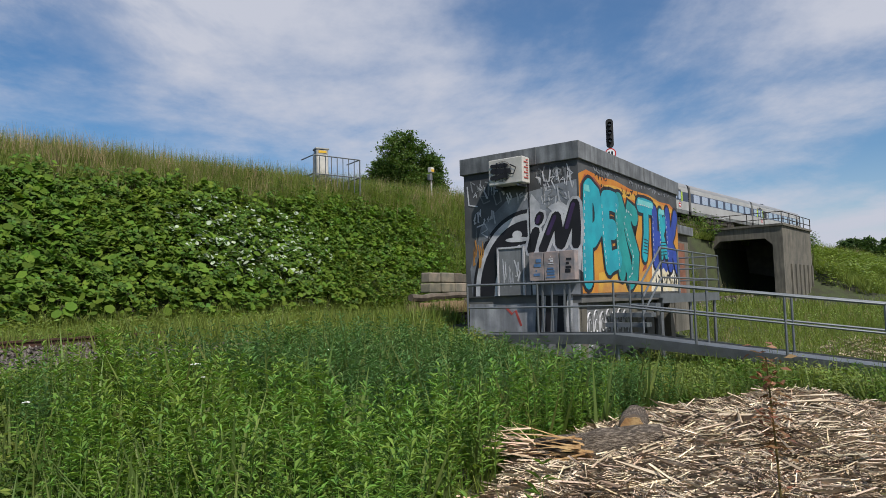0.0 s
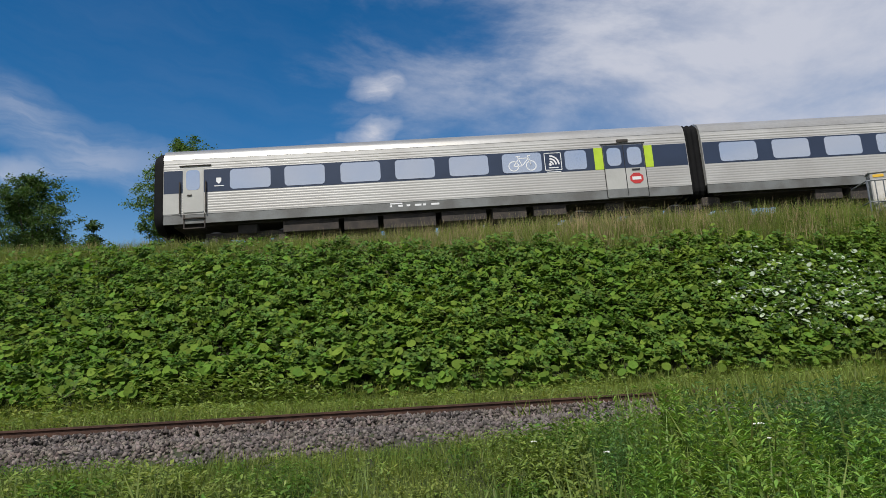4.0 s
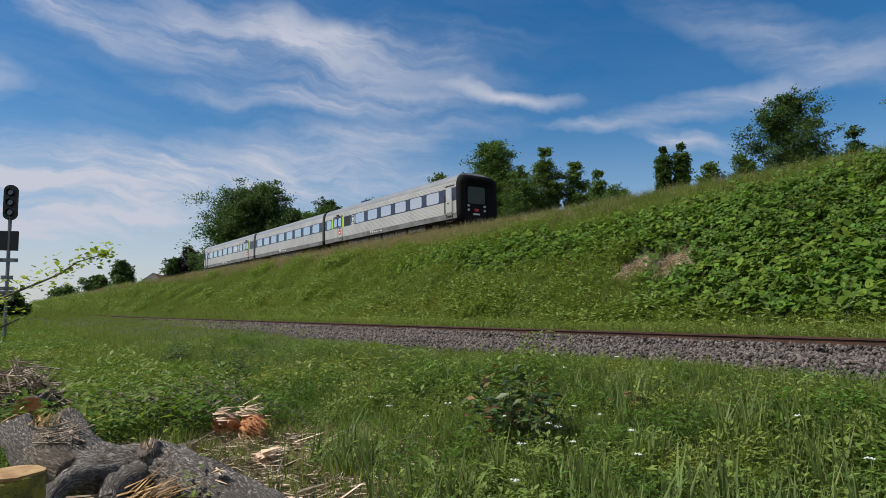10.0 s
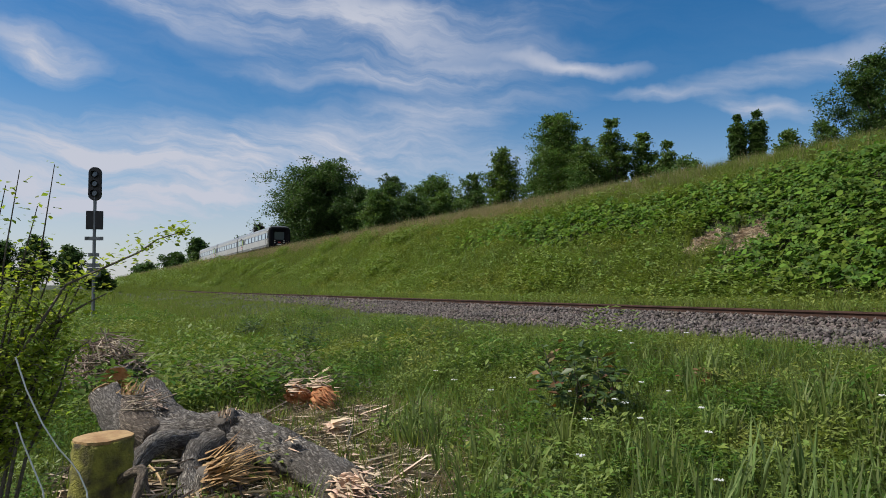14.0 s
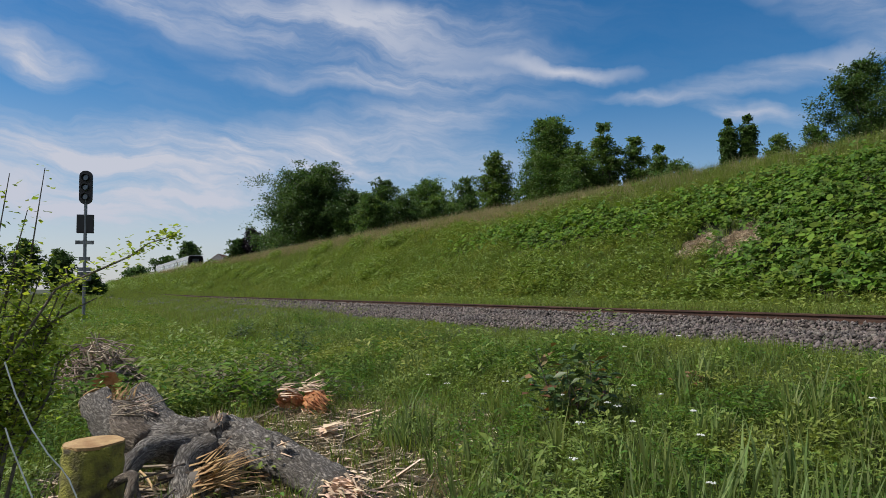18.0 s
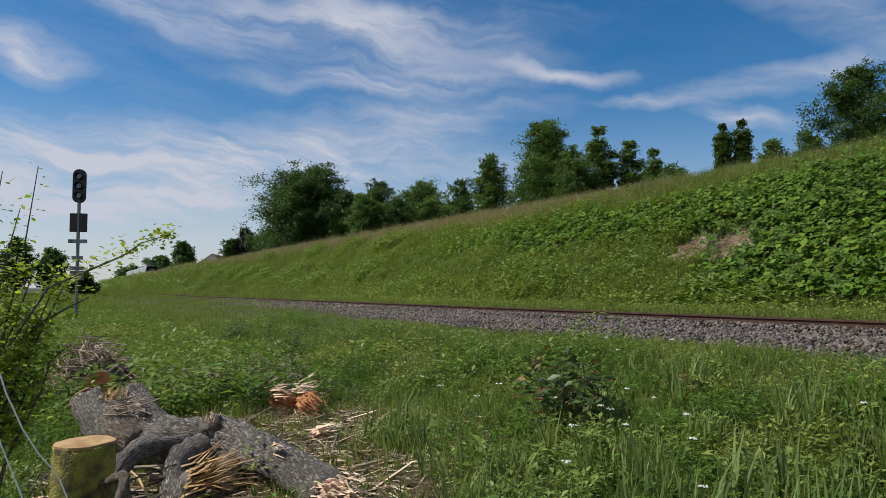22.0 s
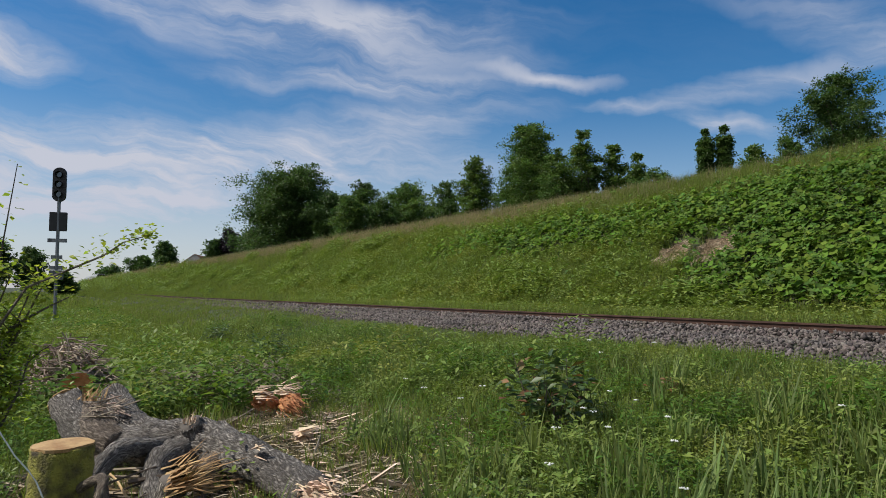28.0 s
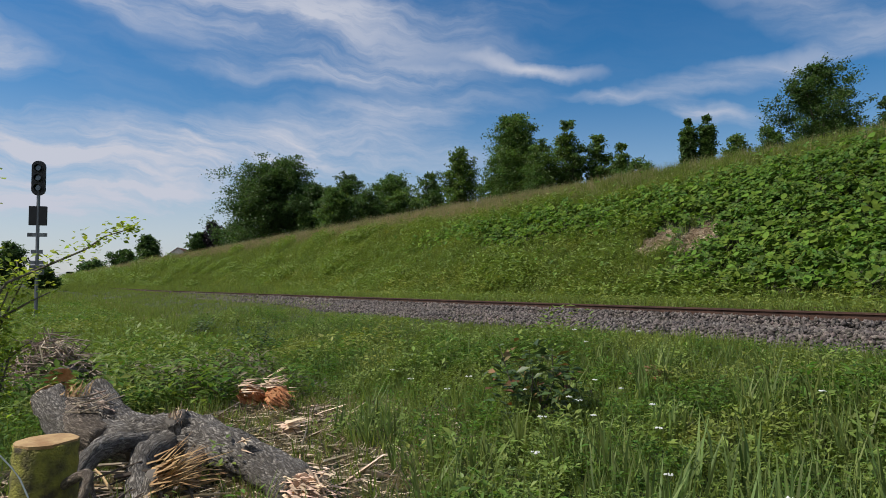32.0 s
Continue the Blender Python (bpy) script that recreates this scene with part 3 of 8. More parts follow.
def wifi_sign(car, x, s):
    z0 = 2.28
    bm = bmesh.new()
    for r in (bar2(x, z0, x + .62, z0, .025), bar2(x, z0 + .66, x + .62, z0 + .66, .025), bar2(x, z0, x, z0 + .66, .025), bar2(x + .62, z0, x + .62, z0 + .66, .025)):
        on_side(bm, r, s, 0.012)
    for r in (0.16, 0.27, 0.38):
        on_side(bm, arc(x + .18, z0 + .2, r, 2, 88, 0.06), s, 0.012)
    on_side(bm, arc(x + .2, z0 + .22, 0.055, 0, 359, 0.054), s, 0.012)
    on_side(bm, rect(x + .14, x + .5, z0 + .07, z0 + .11), s, 0.012)
    on_side(bm, rect(x + .04, x + .58, z0 - .09, z0 - .06), s, 0.012)
    part("network_sign", bm, "sign_white", car, "white wireless network sign")


def bicycle_sign(car, x, s):
    bm = bmesh.new()
    a, b, z = x + .42, x + 1.08, 2.5
    for c in (a, b):
        on_side(bm, arc(c, z, 0.2, 0, 359, 0.035, 18), s, 0.016)
    for p in ((a, z, a + .22, z + .30), (a + .22, z + .30, a + .58, z + .30), (a + .58, z + .30, b, z), (a, z, a + .32, z), (a + .32, z, a + .17, z + .36), (a + .32, z, a + .58, z + .30), (b, z, b - .12, z + .40), (b - .12, z + .40, b, z + .40), (a + .10, z + .37, a + .26, z + .37)):
        on_side(bm, bar2(*p, 0.032), s, 0.016)
    part("bicycle_sign", bm, "sign_white", car, "white bicycle pictogram on the window")


def octagon(cx, cz, r):
    return [(cx + r * math.cos(radians(22.5 + 45 * i)), cz + r * 0.82 * math.sin(radians(22.5 + 45 * i))) for i in range(8)]


def pane(car, x0, x1, s, dark=False, r=0.13):
    part("window", on_side(bmesh.new(), round_rect(x0, x1, 2.25, 2.99, r), s, 0.014), "black_paint" if dark else "pane", car, "blacked-out window" if dark else "")


def double_door(car, x0, x1, s):
    w = (x1 - x0) / 2
    for k in (0, 1):
        a = x0 + k * w
        part("door", on_side(bmesh.new(), rect(a + .015, a + w - .015, 1.12, 2.19), s, 0.03), "train_door", car, "white sliding door leaf")
        part("door_panel", on_side(bmesh.new(), rect(a + .015, a + w - .015, 2.192, 3.10), s, 0.026), "train_blue", car)
        part("door_window", on_side(bmesh.new(), round_rect(a + .13, a + w - .11, 2.3, 3.0, 0.17), s, 0.036), "pane", car)
    part("door_kick_panel", on_side(bmesh.new(), rect(x0 + .02, x1 - .02, 1.07, 1.40), s, 0.034), "train_grey", car)
    bm = bmesh.new()
    on_side(bm, rect(x0 + w - .012, x0 + w + .012, 1.12, 3.1), s, 0.034)
    on_side(bm, rect(x0 - .08, x1 + .08, 3.15, 3.18), s, 0.03)
    on_side(bm, rect(x0 - .02, x0, 1.1, 3.1), s, 0.03)
    on_side(bm, rect(x1, x1 + .02, 1.1, 3.1), s, 0.03)
    part("door_seal", bm, "black_paint", car)
    part("door_lamp_housing", on_side(bmesh.new(), rect(x0 + w - .2, x0 + w + .22, 3.22, 3.32), s, 0.05), "under", car)
    m = x0 + w * 1.5
    part("emblem", on_side(bmesh.new(), octagon(m, 1.78, 0.27), s, 0.04), "sign_red", car, "red eight-sided emblem")
    part("emblem_bar", on_side(bmesh.new(), rect(m - .17, m + .17, 1.72, 1.84), s, 0.044), "sign_white", car)
    part("notice", on_side(bmesh.new(), rect(m - .14, m + .16, 2.08, 2.15), s, 0.042), "black_paint", car)


def cab_door(car, x0, x1, s):
    bm = on_side(bmesh.new(), round_rect(x0 + .14, x1 - .14, 1.46, 3.12, 0.06), s, 0.03)
    part("door", bm, "train_door", car, "white single door beside the cab")
    part("door_window", on_side(bmesh.new(), round_rect(x0 + .26, x1 - .28, 2.28, 3.03, 0.13), s, 0.036), "pane", car)
    for x in (x0 + .04, x1 - .06):
        bm = bmesh.new()
        tube(bm, [(x, s * (SIDE + .06), 1.42), (x, s * (SIDE + .06), 2.6)], 0.026, 6)
        for z in (1.5, 2.5):
            tube(bm, [(x, s * SIDE, z), (x, s * (SIDE + .06), z)], 0.015, 5)
        part("grab_rail", bm, "under", car, "dark vertical grab rail")
    part("drip_strip", on_side(bmesh.new(), rect(x0 + .02, x1 + .12, 3.19, 3.22), s, 0.04), "under", car)
    part("handle", on_side(bmesh.new(), rect(x0 + .3, x0 + .46, 2.06, 2.11), s, 0.06), "under", car)
    bm = bmesh.new()
    for z in (1.22, 0.85):
        box(bm, x0 + .15, x1 - .1, min(s * 1.35, s * 1.6), max(s * 1.35, s * 1.6), z, z + .04)
    box(bm, x0 + .15, x0 + .19, min(s * 1.5, s * 1.56), max(s * 1.5, s * 1.56), .85, 1.4)
    box(bm, x1 - .14, x1 - .1, min(s * 1.5, s * 1.56), max(s * 1.5, s * 1.56), .85, 1.4)
    part("step", bm, "under", car, "dark folding steps under the door")


def bogie(car, x):
    bm = bmesh.new()
    for s in (-1, 1):
        box(bm, x - 1.55, x + 1.55, s * 1.02 - .09, s * 1.02 + .09, .52, .74, 0.02)
        box(bm, x - .35, x + .35, s * 1.05 - .2, s * 1.05 + .2, .62, .98, 0.05)
        for d in (-1.25, 1.25):
            box(bm, x + d - .17, x + d + .17, s * 1.06 - .12, s * 1.06 + .12, .34, .66, 0.03)
    box(bm, x - .3, x + .3, -1.0, 1.0, .55, .8)
    part("bogie", bm, "under", car, "dark bogie frame")
    for d in (-1.25, 1.25):
        bm = bmesh.new()
        for s in (-1, 1):
            m = Matrix.Translation((x + d, s * .75, .43)) @ Matrix.Rotation(radians(90), 4, "X")
            bmesh.ops.create_cone(bm, cap_ends=True, segments=20, radius1=.43, radius2=.43, depth=.13, matrix=m)
        tube(bm, [(x + d, -.75, .43), (x + d, .75, .43)], .08, 8)
        part("wheelset", bm, "steel", car)


def bellows(car, x, facing):
    """The thick black rubber ring round the cab's end, and the recessed cab front in it."""
    ring_o = round_rect(-1.48, 1.48, 0.86, 3.78, 0.55, 6)
    ring_m = round_rect(-1.57, 1.57, 0.78, 3.86, 0.62, 6)
    ring_i = round_rect(-0.95, 0.95, 1.05, 3.35, 0.28, 6)
    bm = bmesh.new()
    steps = [(ring_m, 0.0), (ring_m, .20), (ring_o, .34), (round_rect(-1.30, 1.30, 1.0, 3.62, .45, 6), .40), (round_rect(-1.12, 1.12, 1.02, 3.5, .36, 6), .33), (ring_i, .06)]
    rows = [[bm.verts.new((x + facing * d, y, z)) for y, z in o] for o, d in steps]
    n = len(ring_o)
    for a, b in zip(rows, rows[1:]):
        for k in range(n):
            bm.faces.new((a[k], a[(k + 1) % n], b[(k + 1) % n], b[k]))
    bm.faces.new(rows[-1])
    bmesh.ops.recalc_face_normals(bm, faces=bm.faces)
    part("rubber_bellows", bm, "rubber", car, "thick black rubber ring round the cab front", smooth=True)

    def face(outline, d, mat, name, label=""):
        bm = bmesh.new()
        a = [bm.verts.new((x + facing * (.06 + d), y, z)) for y, z in outline]
        b = [bm.verts.new((x + facing * .02, y, z)) for y, z in outline]
        bm.faces.new(a)
        for k in range(len(a)):
            bm.faces.new((a[k], b[k], b[(k + 1) % len(a)], a[(k + 1) % len(a)]))
        bmesh.ops.recalc_face_normals(bm, faces=bm.faces)
        part(name, bm, mat, car, label)
    face(round_rect(-.70, .70, 2.05, 3.15, .16), .02, "cab_pane", "cab_window", "dark cab windscreen")
    face(round_rect(-.17, .17, 1.55, 1.73, .05), .03, "sign_red", "emblem")
    face(rect(-.26, .26, 1.32, 1.42), .025, "sign_white", "number_bar")
    for s in (-1, 1):
        for z in (1.62, 1.9):
            face(octagon(s * .66, z, .1), .05, "lamp_glass", "headlight")
    bm = bmesh.new()
    box(bm, min(x + facing * .1, x + facing * .5), max(x + facing * .1, x + facing * .5), -.16, .16, .82, 1.08, .03)
    part("coupler", bm, "under", car)


def make_train():
    t = thing("train", "silver-white three-car diesel train with a dark blue window band", "train")
    spans = ((0.80, 20.20), (20.80, 38.06), (38.62, 58.05))
    wins = ((3.17, 5.13, 7.16, 9.16, 11.16), (21.45, 23.52, 25.6, 27.68, 29.78, 31.86, 33.92, 35.96), (44.34, 46.4, 48.45, 50.52, 52.58, 54.65))
    for k, (x0, x1) in enumerate(spans):
        car = part("car_body", car_shell(x0, x1), "train_white", t, ("ribbed silver-white leading car with cab", "ribbed silver-white middle car", "ribbed silver-white rear car with cab")[k])
        # roof cover over the upper shell
        bm = bmesh.new()
        prof = [(-1.51, 3.46), (-1.47, 3.62), (-1.36, 3.79), (-1.12, 3.92), (-.70, 4.01), (0, 4.05), (.70, 4.01), (1.12, 3.92), (1.36, 3.79), (1.47, 3.62), (1.51, 3.46)]
        a = [bm.verts.new((x0, y * 1.006, z + .01)) for y, z in prof]
        b = [bm.verts.new((x1, y * 1.006, z + .01)) for y, z in prof]
        for i in range(len(a) - 1):
            bm.faces.new((a[i], b[i], b[i + 1], a[i + 1]))
        bmesh.ops.recalc_face_normals(bm, faces=bm.faces)
        part("roof", bm, "train_roof", car, smooth=True)
        for s in (-1, 1):
            part("skirt", boxed(x0, x1, min(s * 1.46, s * 1.54), max(s * 1.46, s * 1.54), 1.05, 1.40), "train_grey", car, "grey lower skirt panel")
        rr = random.Random(k)
        x = x0 + 4.2
        while x < x1 - 5.2:
            w = rr.uniform(0.9, 2.2)
            part("equipment_box", boxed(x, x + w, -1.38, 1.38, rr.uniform(.42, .62), .99, .02), "under", car, "dark underfloor equipment box")
            x += w + rr.uniform(.05, .4)
        part("underframe", boxed(x0 + .3, x1 - .3, -1.3, 1.3, .98, 1.4), "under", car)
        for s in (-1, 1):
            lo, hi = x0 + .02, x1 - .02
            cuts = ((0.8, 16.97), (18.52, 20.20)), ((20.80, 38.06),), ((38.62, 40.31), (41.93, 58.05))
            for c0, c1 in cuts[k]:
                part("window_band", on_side(bmesh.new(), rect(max(lo, c0), min(hi, c1), 2.19, 3.04), s, 0.006), "train_blue", car, "dark blue band along the windows")
            for w in wins[k]:
                pane(car, w, w + 1.46, s)
        if k == 0:
            for s in (-1, 1):
                pane(car, 13.14, 14.62, s)
                bicycle_sign(car, 13.14, s)
                wifi_sign(car, 14.74, s)
                pane(car, 15.5, 16.32, s)
                double_door(car, 16.97, 18.52, s)
                for g in (16.62, 18.53):
                    part("green_panel", on_side(bmesh.new(), rect(g, g + .33, 2.19, 3.04), s, 0.012), "train_green", car, "lime green panel beside the door")
                cab_door(car, 1.36, 2.38, s)
                part("end_panel", on_side(bmesh.new(), rect(.80, 1.36, 1.42, 2.17), s, 0.016), "train_door", car)
                bm = on_side(bmesh.new(), [(2.68, 2.70), (2.86, 2.70), (2.86, 2.56), (2.77, 2.47), (2.68, 2.56)], s, 0.014)
                on_side(bm, rect(2.60, 2.96, 2.38, 2.41), s, 0.014)
                part("shield_sign", bm, "sign_white", car)
            bellows(car, 0.80, -1)
        if k == 2:
            for s in (-1, 1):
                pane(car, 38.99, 39.92, s)
                double_door(car, 40.31, 41.93, s)
                for g in (39.98, 41.94):
                    part("green_panel", on_side(bmesh.new(), rect(g, g + .33, 2.19, 3.04), s, 0.012), "train_green", car, "lime green panel beside the door")
                pane(car, 42.36, 43.31, s, True)
                wifi_sign(car, 43.55, s)
                cab_door(car, 56.78, 57.70, s)
            bellows(car, 58.05, 1)
            bm = bmesh.new()
            for d in (0, .25, .5, .75):
                box(bm, 44.0 + d, 44.16 + d, -.9, -.7, 3.96, 4.12, .02)
            part("aerial", bm, "train_blue", car, "small roof aerials")
        # vehicle number bars low on the skirt
        mid = (x0 + x1) / 2 - 1.6
        for s in (-1, 1):
            for i, w in enumerate((.12, .28, .22, .4, .18, .5)):
                part("number_bar", on_side(bmesh.new(), rect(mid + i * .3, mid + i * .3 + w * .6, 1.22, 1.29), s, .004, -.008), "sign_white", car)
            part("number_bar", on_side(bmesh.new(), rect(mid, mid + .45, 1.32, 1.37), s, .004, -.008), "sign_white", car)
        bogie(car, x0 + 2.9 if k != 1 else x0 + .2)
        bogie(car, x1 - 2.9 if k != 1 else x1 - .2)
    for x0, x1 in ((20.20, 20.80), (38.06, 38.62)):
        bm = bmesh.new()
        outline = round_rect(-1.42, 1.42, .95, 3.9, .35, 4)
        n = len(outline)
        rows = []
        for i in range(7):
            x, q = x0 + (x1 - x0) * i / 6, (1.0 if i % 2 else 0.965)
            rows.append([bm.verts.new((x, y * q, 2.3 + (z - 2.3) * q)) for y, z in outline])
        for a, b in zip(rows, rows[1:]):
            for k in range(n):
                bm.faces.new((a[k], a[(k + 1) % n], b[(k + 1) % n], b[k]))
        bmesh.ops.recalc_face_normals(bm, faces=bm.faces)
        part("gangway", bm, "rubber", t, "black folded gangway between two cars")
    return t


train = make_train()

# ---- the relay hut ----
MAT["hut_paint"] = material("hut_paint", (0.085, 0.088, 0.092), 0.75, vary=0.3, scale=1.3, fine=30, bump=0.1, second=(0.05, 0.052, 0.056))
MAT["hut_grey"] = material("hut_grey", (0.20, 0.21, 0.22), 0.75, vary=0.25, scale=1.3, fine=30, bump=0.1, second=(0.13, 0.135, 0.14))
MAT["fascia"] = material("fascia", (0.235, 0.245, 0.25), 0.55, metal=0.25, vary=0.3, scale=2.2, fine=25, bump=0.05, second=(0.15, 0.155, 0.16))
MAT["plinth_grey"] = material("plinth_grey", (0.34, 0.35, 0.37), 0.75, vary=0.25, scale=2.3, fine=30, bump=0.1, second=(0.22, 0.23, 0.25))
for key, amount in (("fascia", 0.5), ("hut_grey", 0.3), ("plinth_grey", 0.4), ("concrete", 0.35)):
    streaked(MAT[key], amount)
MAT["spray_maroon"] = material("spray_maroon", (0.16, 0.03, 0.025), 0.7, vary=0.3, scale=2, fine=25, bump=0, second=(0.30, 0.07, 0.03))
MAT["spray_purple"] = material("spray_purple", (0.05, 0.025, 0.09), 0.7, vary=0.3, scale=2, fine=25, bump=0)
MAT["spray_grey"] = material("spray_grey", (0.22, 0.23, 0.24), 0.7, vary=0.3, scale=3, fine=25, bump=0)
MAT["spray_orange"] = material("spray_orange", (0.46, 0.14, 0.018), 0.7, vary=0.25, scale=1.1, fine=20, bump=0, second=(0.50, 0.25, 0.03))
MAT["spray_yellow"] = material("spray_yellow", (0.56, 0.33, 0.04), 0.7, vary=0.25, scale=1.6, fine=20, bump=0, second=(0.42, 0.20, 0.05))
MAT["spray_teal"] = material("spray_teal", (0.008, 0.25, 0.32), 0.6, vary=0.2, scale=2.0, fine=20, bump=0, second=(0.010, 0.33, 0.40))
MAT["spray_pale_teal"] = material("spray_pale_teal", (0.16, 0.50, 0.50), 0.6, vary=0.2, scale=2.0, fine=20, bump=0)
MAT["spray_green"] = material("spray_green", (0.006, 0.20, 0.20), 0.6, vary=0.2, scale=2.0, fine=20, bump=0, second=(0.010, 0.27, 0.26))
MAT["spray_blue"] = material("spray_blue", (0.02, 0.055, 0.33), 0.6, vary=0.25, scale=2.0, fine=20, bump=0)
MAT["spray_black"] = material("spray_black", (0.012, 0.011, 0.015), 0.6, vary=0.3, scale=3, fine=20, bump=0)
MAT["spray_white"] = material("spray_white", (0.58, 0.58, 0.60), 0.7, vary=0.2, scale=2.5, fine=25, bump=0, second=(0.36, 0.37, 0.40))
MAT["spray_haze"] = material("spray_haze", (0.26, 0.28, 0.31), 0.75, vary=0.3, scale=1.6, fine=25, bump=0, second=(0.13, 0.14, 0.16))
MAT["spray_cream"] = material("spray_cream", (0.60, 0.52, 0.33), 0.7, vary=0.25, scale=2.5, fine=25, bump=0, second=(0.66, 0.63, 0.55))
MAT["spray_red"] = material("spray_red", (0.42, 0.07, 0.06), 0.7, vary=0.3, scale=3, fine=25, bump=0)
MAT["ac_white"] = material("ac_white", (0.56, 0.54, 0.50), 0.5, vary=0.15, scale=3, fine=30, bump=0)
MAT["cabinet_grey"] = material("cabinet_grey", (0.36, 0.36, 0.34), 0.6, vary=0.25, scale=3, fine=30, bump=0.03, second=(0.24, 0.24, 0.23))
MAT["box_pink"] = material("box_pink", (0.34, 0.27, 0.25), 0.65, vary=0.35, scale=5, fine=40, bump=0.05, second=(0.20, 0.19, 0.20))
MAT["old_wood"] = material("old_wood", (0.20, 0.155, 0.11), 0.9, vary=0.35, scale=2, fine=25, bump=0.4, second=(0.12, 0.095, 0.07))
MAT["stone"] = material("stone", (0.22, 0.19, 0.145), 0.9, vary=0.4, scale=3, fine=30, bump=0.5, second=(0.13, 0.125, 0.10), per="object")
MAT["dark_beam"] = material("dark_beam", (0.085, 0.068, 0.052), 0.95, vary=0.4, scale=3, fine=30, bump=0.5, second=(0.15, 0.125, 0.1))
MAT["tan_board"] = material("tan_board", (0.32, 0.225, 0.13), 0.9, vary=0.35, scale=2, fine=25, bump=0.4, second=(0.22, 0.15, 0.09), per="object")
MAT["brick_red"] = material("brick_red", (0.24, 0.10, 0.06), 0.85, vary=0.3, scale=4, fine=40, bump=0.3)
MAT["sign_yellow"] = material("sign_yellow", (0.70, 0.42, 0.03), 0.5, vary=0.1, scale=4, fine=30, bump=0)
MAT["sign_blue"] = material("sign_blue", (0.10, 0.20, 0.38), 0.6, vary=0.3, scale=4, fine=30, bump=0)


def stroke(pts, w, n=5):
    """The outline of a fat brush stroke along points, with round ends."""
    P = [Vector((*p, 0)) for p in pts]
    left, right = [], []
    for i, p in enumerate(P):
        d = (P[min(i + 1, len(P) - 1)] - P[max(i - 1, 0)]).normalized()
        q = Vector((-d.y, d.x, 0)) * w / 2
        left.append(p + q)
        right.append(p - q)

    def cap(c, d):
        a0 = math.atan2(d.y, d.x)
        return [Vector((c.x + w / 2 * math.cos(a0 + radians(90 - 180 * k / n)), c.y + w / 2 * math.sin(a0 + radians(90 - 180 * k / n)), 0)) for k in range(1, n)]
    end = cap(P[-1], (P[-1] - P[-2]).normalized())
    start = cap(P[0], (P[0] - P[1]).normalized())
    return [(v.x, v.y) for v in left + end + right[::-1] + start]


def face_shape(bm, face, outline, layer):
    """A coat of paint on a wall: L is the short wall (y, z), R the long wall (x, z)."""
    d = 0.06 - 0.0025 * layer
    m = (lambda u, z, o: (d + o, u, z)) if face == "L" else (lambda u, z, o: (u, d + o, z))
    a = [bm.verts.new(m(u, z, 0)) for u, z in outline]
    b = [bm.verts.new(m(u, z, 0.002)) for u, z in outline]
    n = len(a)
    bm.faces.new(a)
    for i in range(n):
        bm.faces.new((a[i], b[i], b[(i + 1) % n], a[(i + 1) % n]))
    return bm


def paint(parent, name, face, shapes, mat, layer, label=""):
    if name in ("scrawl", "letter_stitch", "sprayed_ground", "arch_band") and len(shapes) > 1:
        for i, o in enumerate(shapes):
            paint(parent, name, face, [o], mat, layer + i * 0.04, label)
        return
    bm = bmesh.new()
    for i, o in enumerate(shapes):
        face_shape(bm, face, o, layer + i * 0.04)
    bmesh.ops.recalc_face_normals(bm, faces=bm.faces)
    bmesh.ops.triangulate(bm, faces=[f for f in bm.faces if len(f.verts) > 4])
    part(name, bm, mat, parent, label)


def ellipse(cx, cz, rx, rz, a0, a1, n=14):
    return [(cx + rx * math.cos(radians(a0 + (a1 - a0) * i / n)), cz + rz * math.sin(radians(a0 + (a1 - a0) * i / n))) for i in range(n + 1)]


def scribble(rnd, u, z, w, h, n):
    """A run of unreadable scrawled loops."""
    out = []
    for i in range(n):
        x = u + w * i / n
        dx = w / n
        pts = [(x + dx * rnd.uniform(-.1, .9), z + h * rnd.random()) for _ in range(4)]
        out.append(stroke(pts, rnd.uniform(.024, .04), 3))
    return out


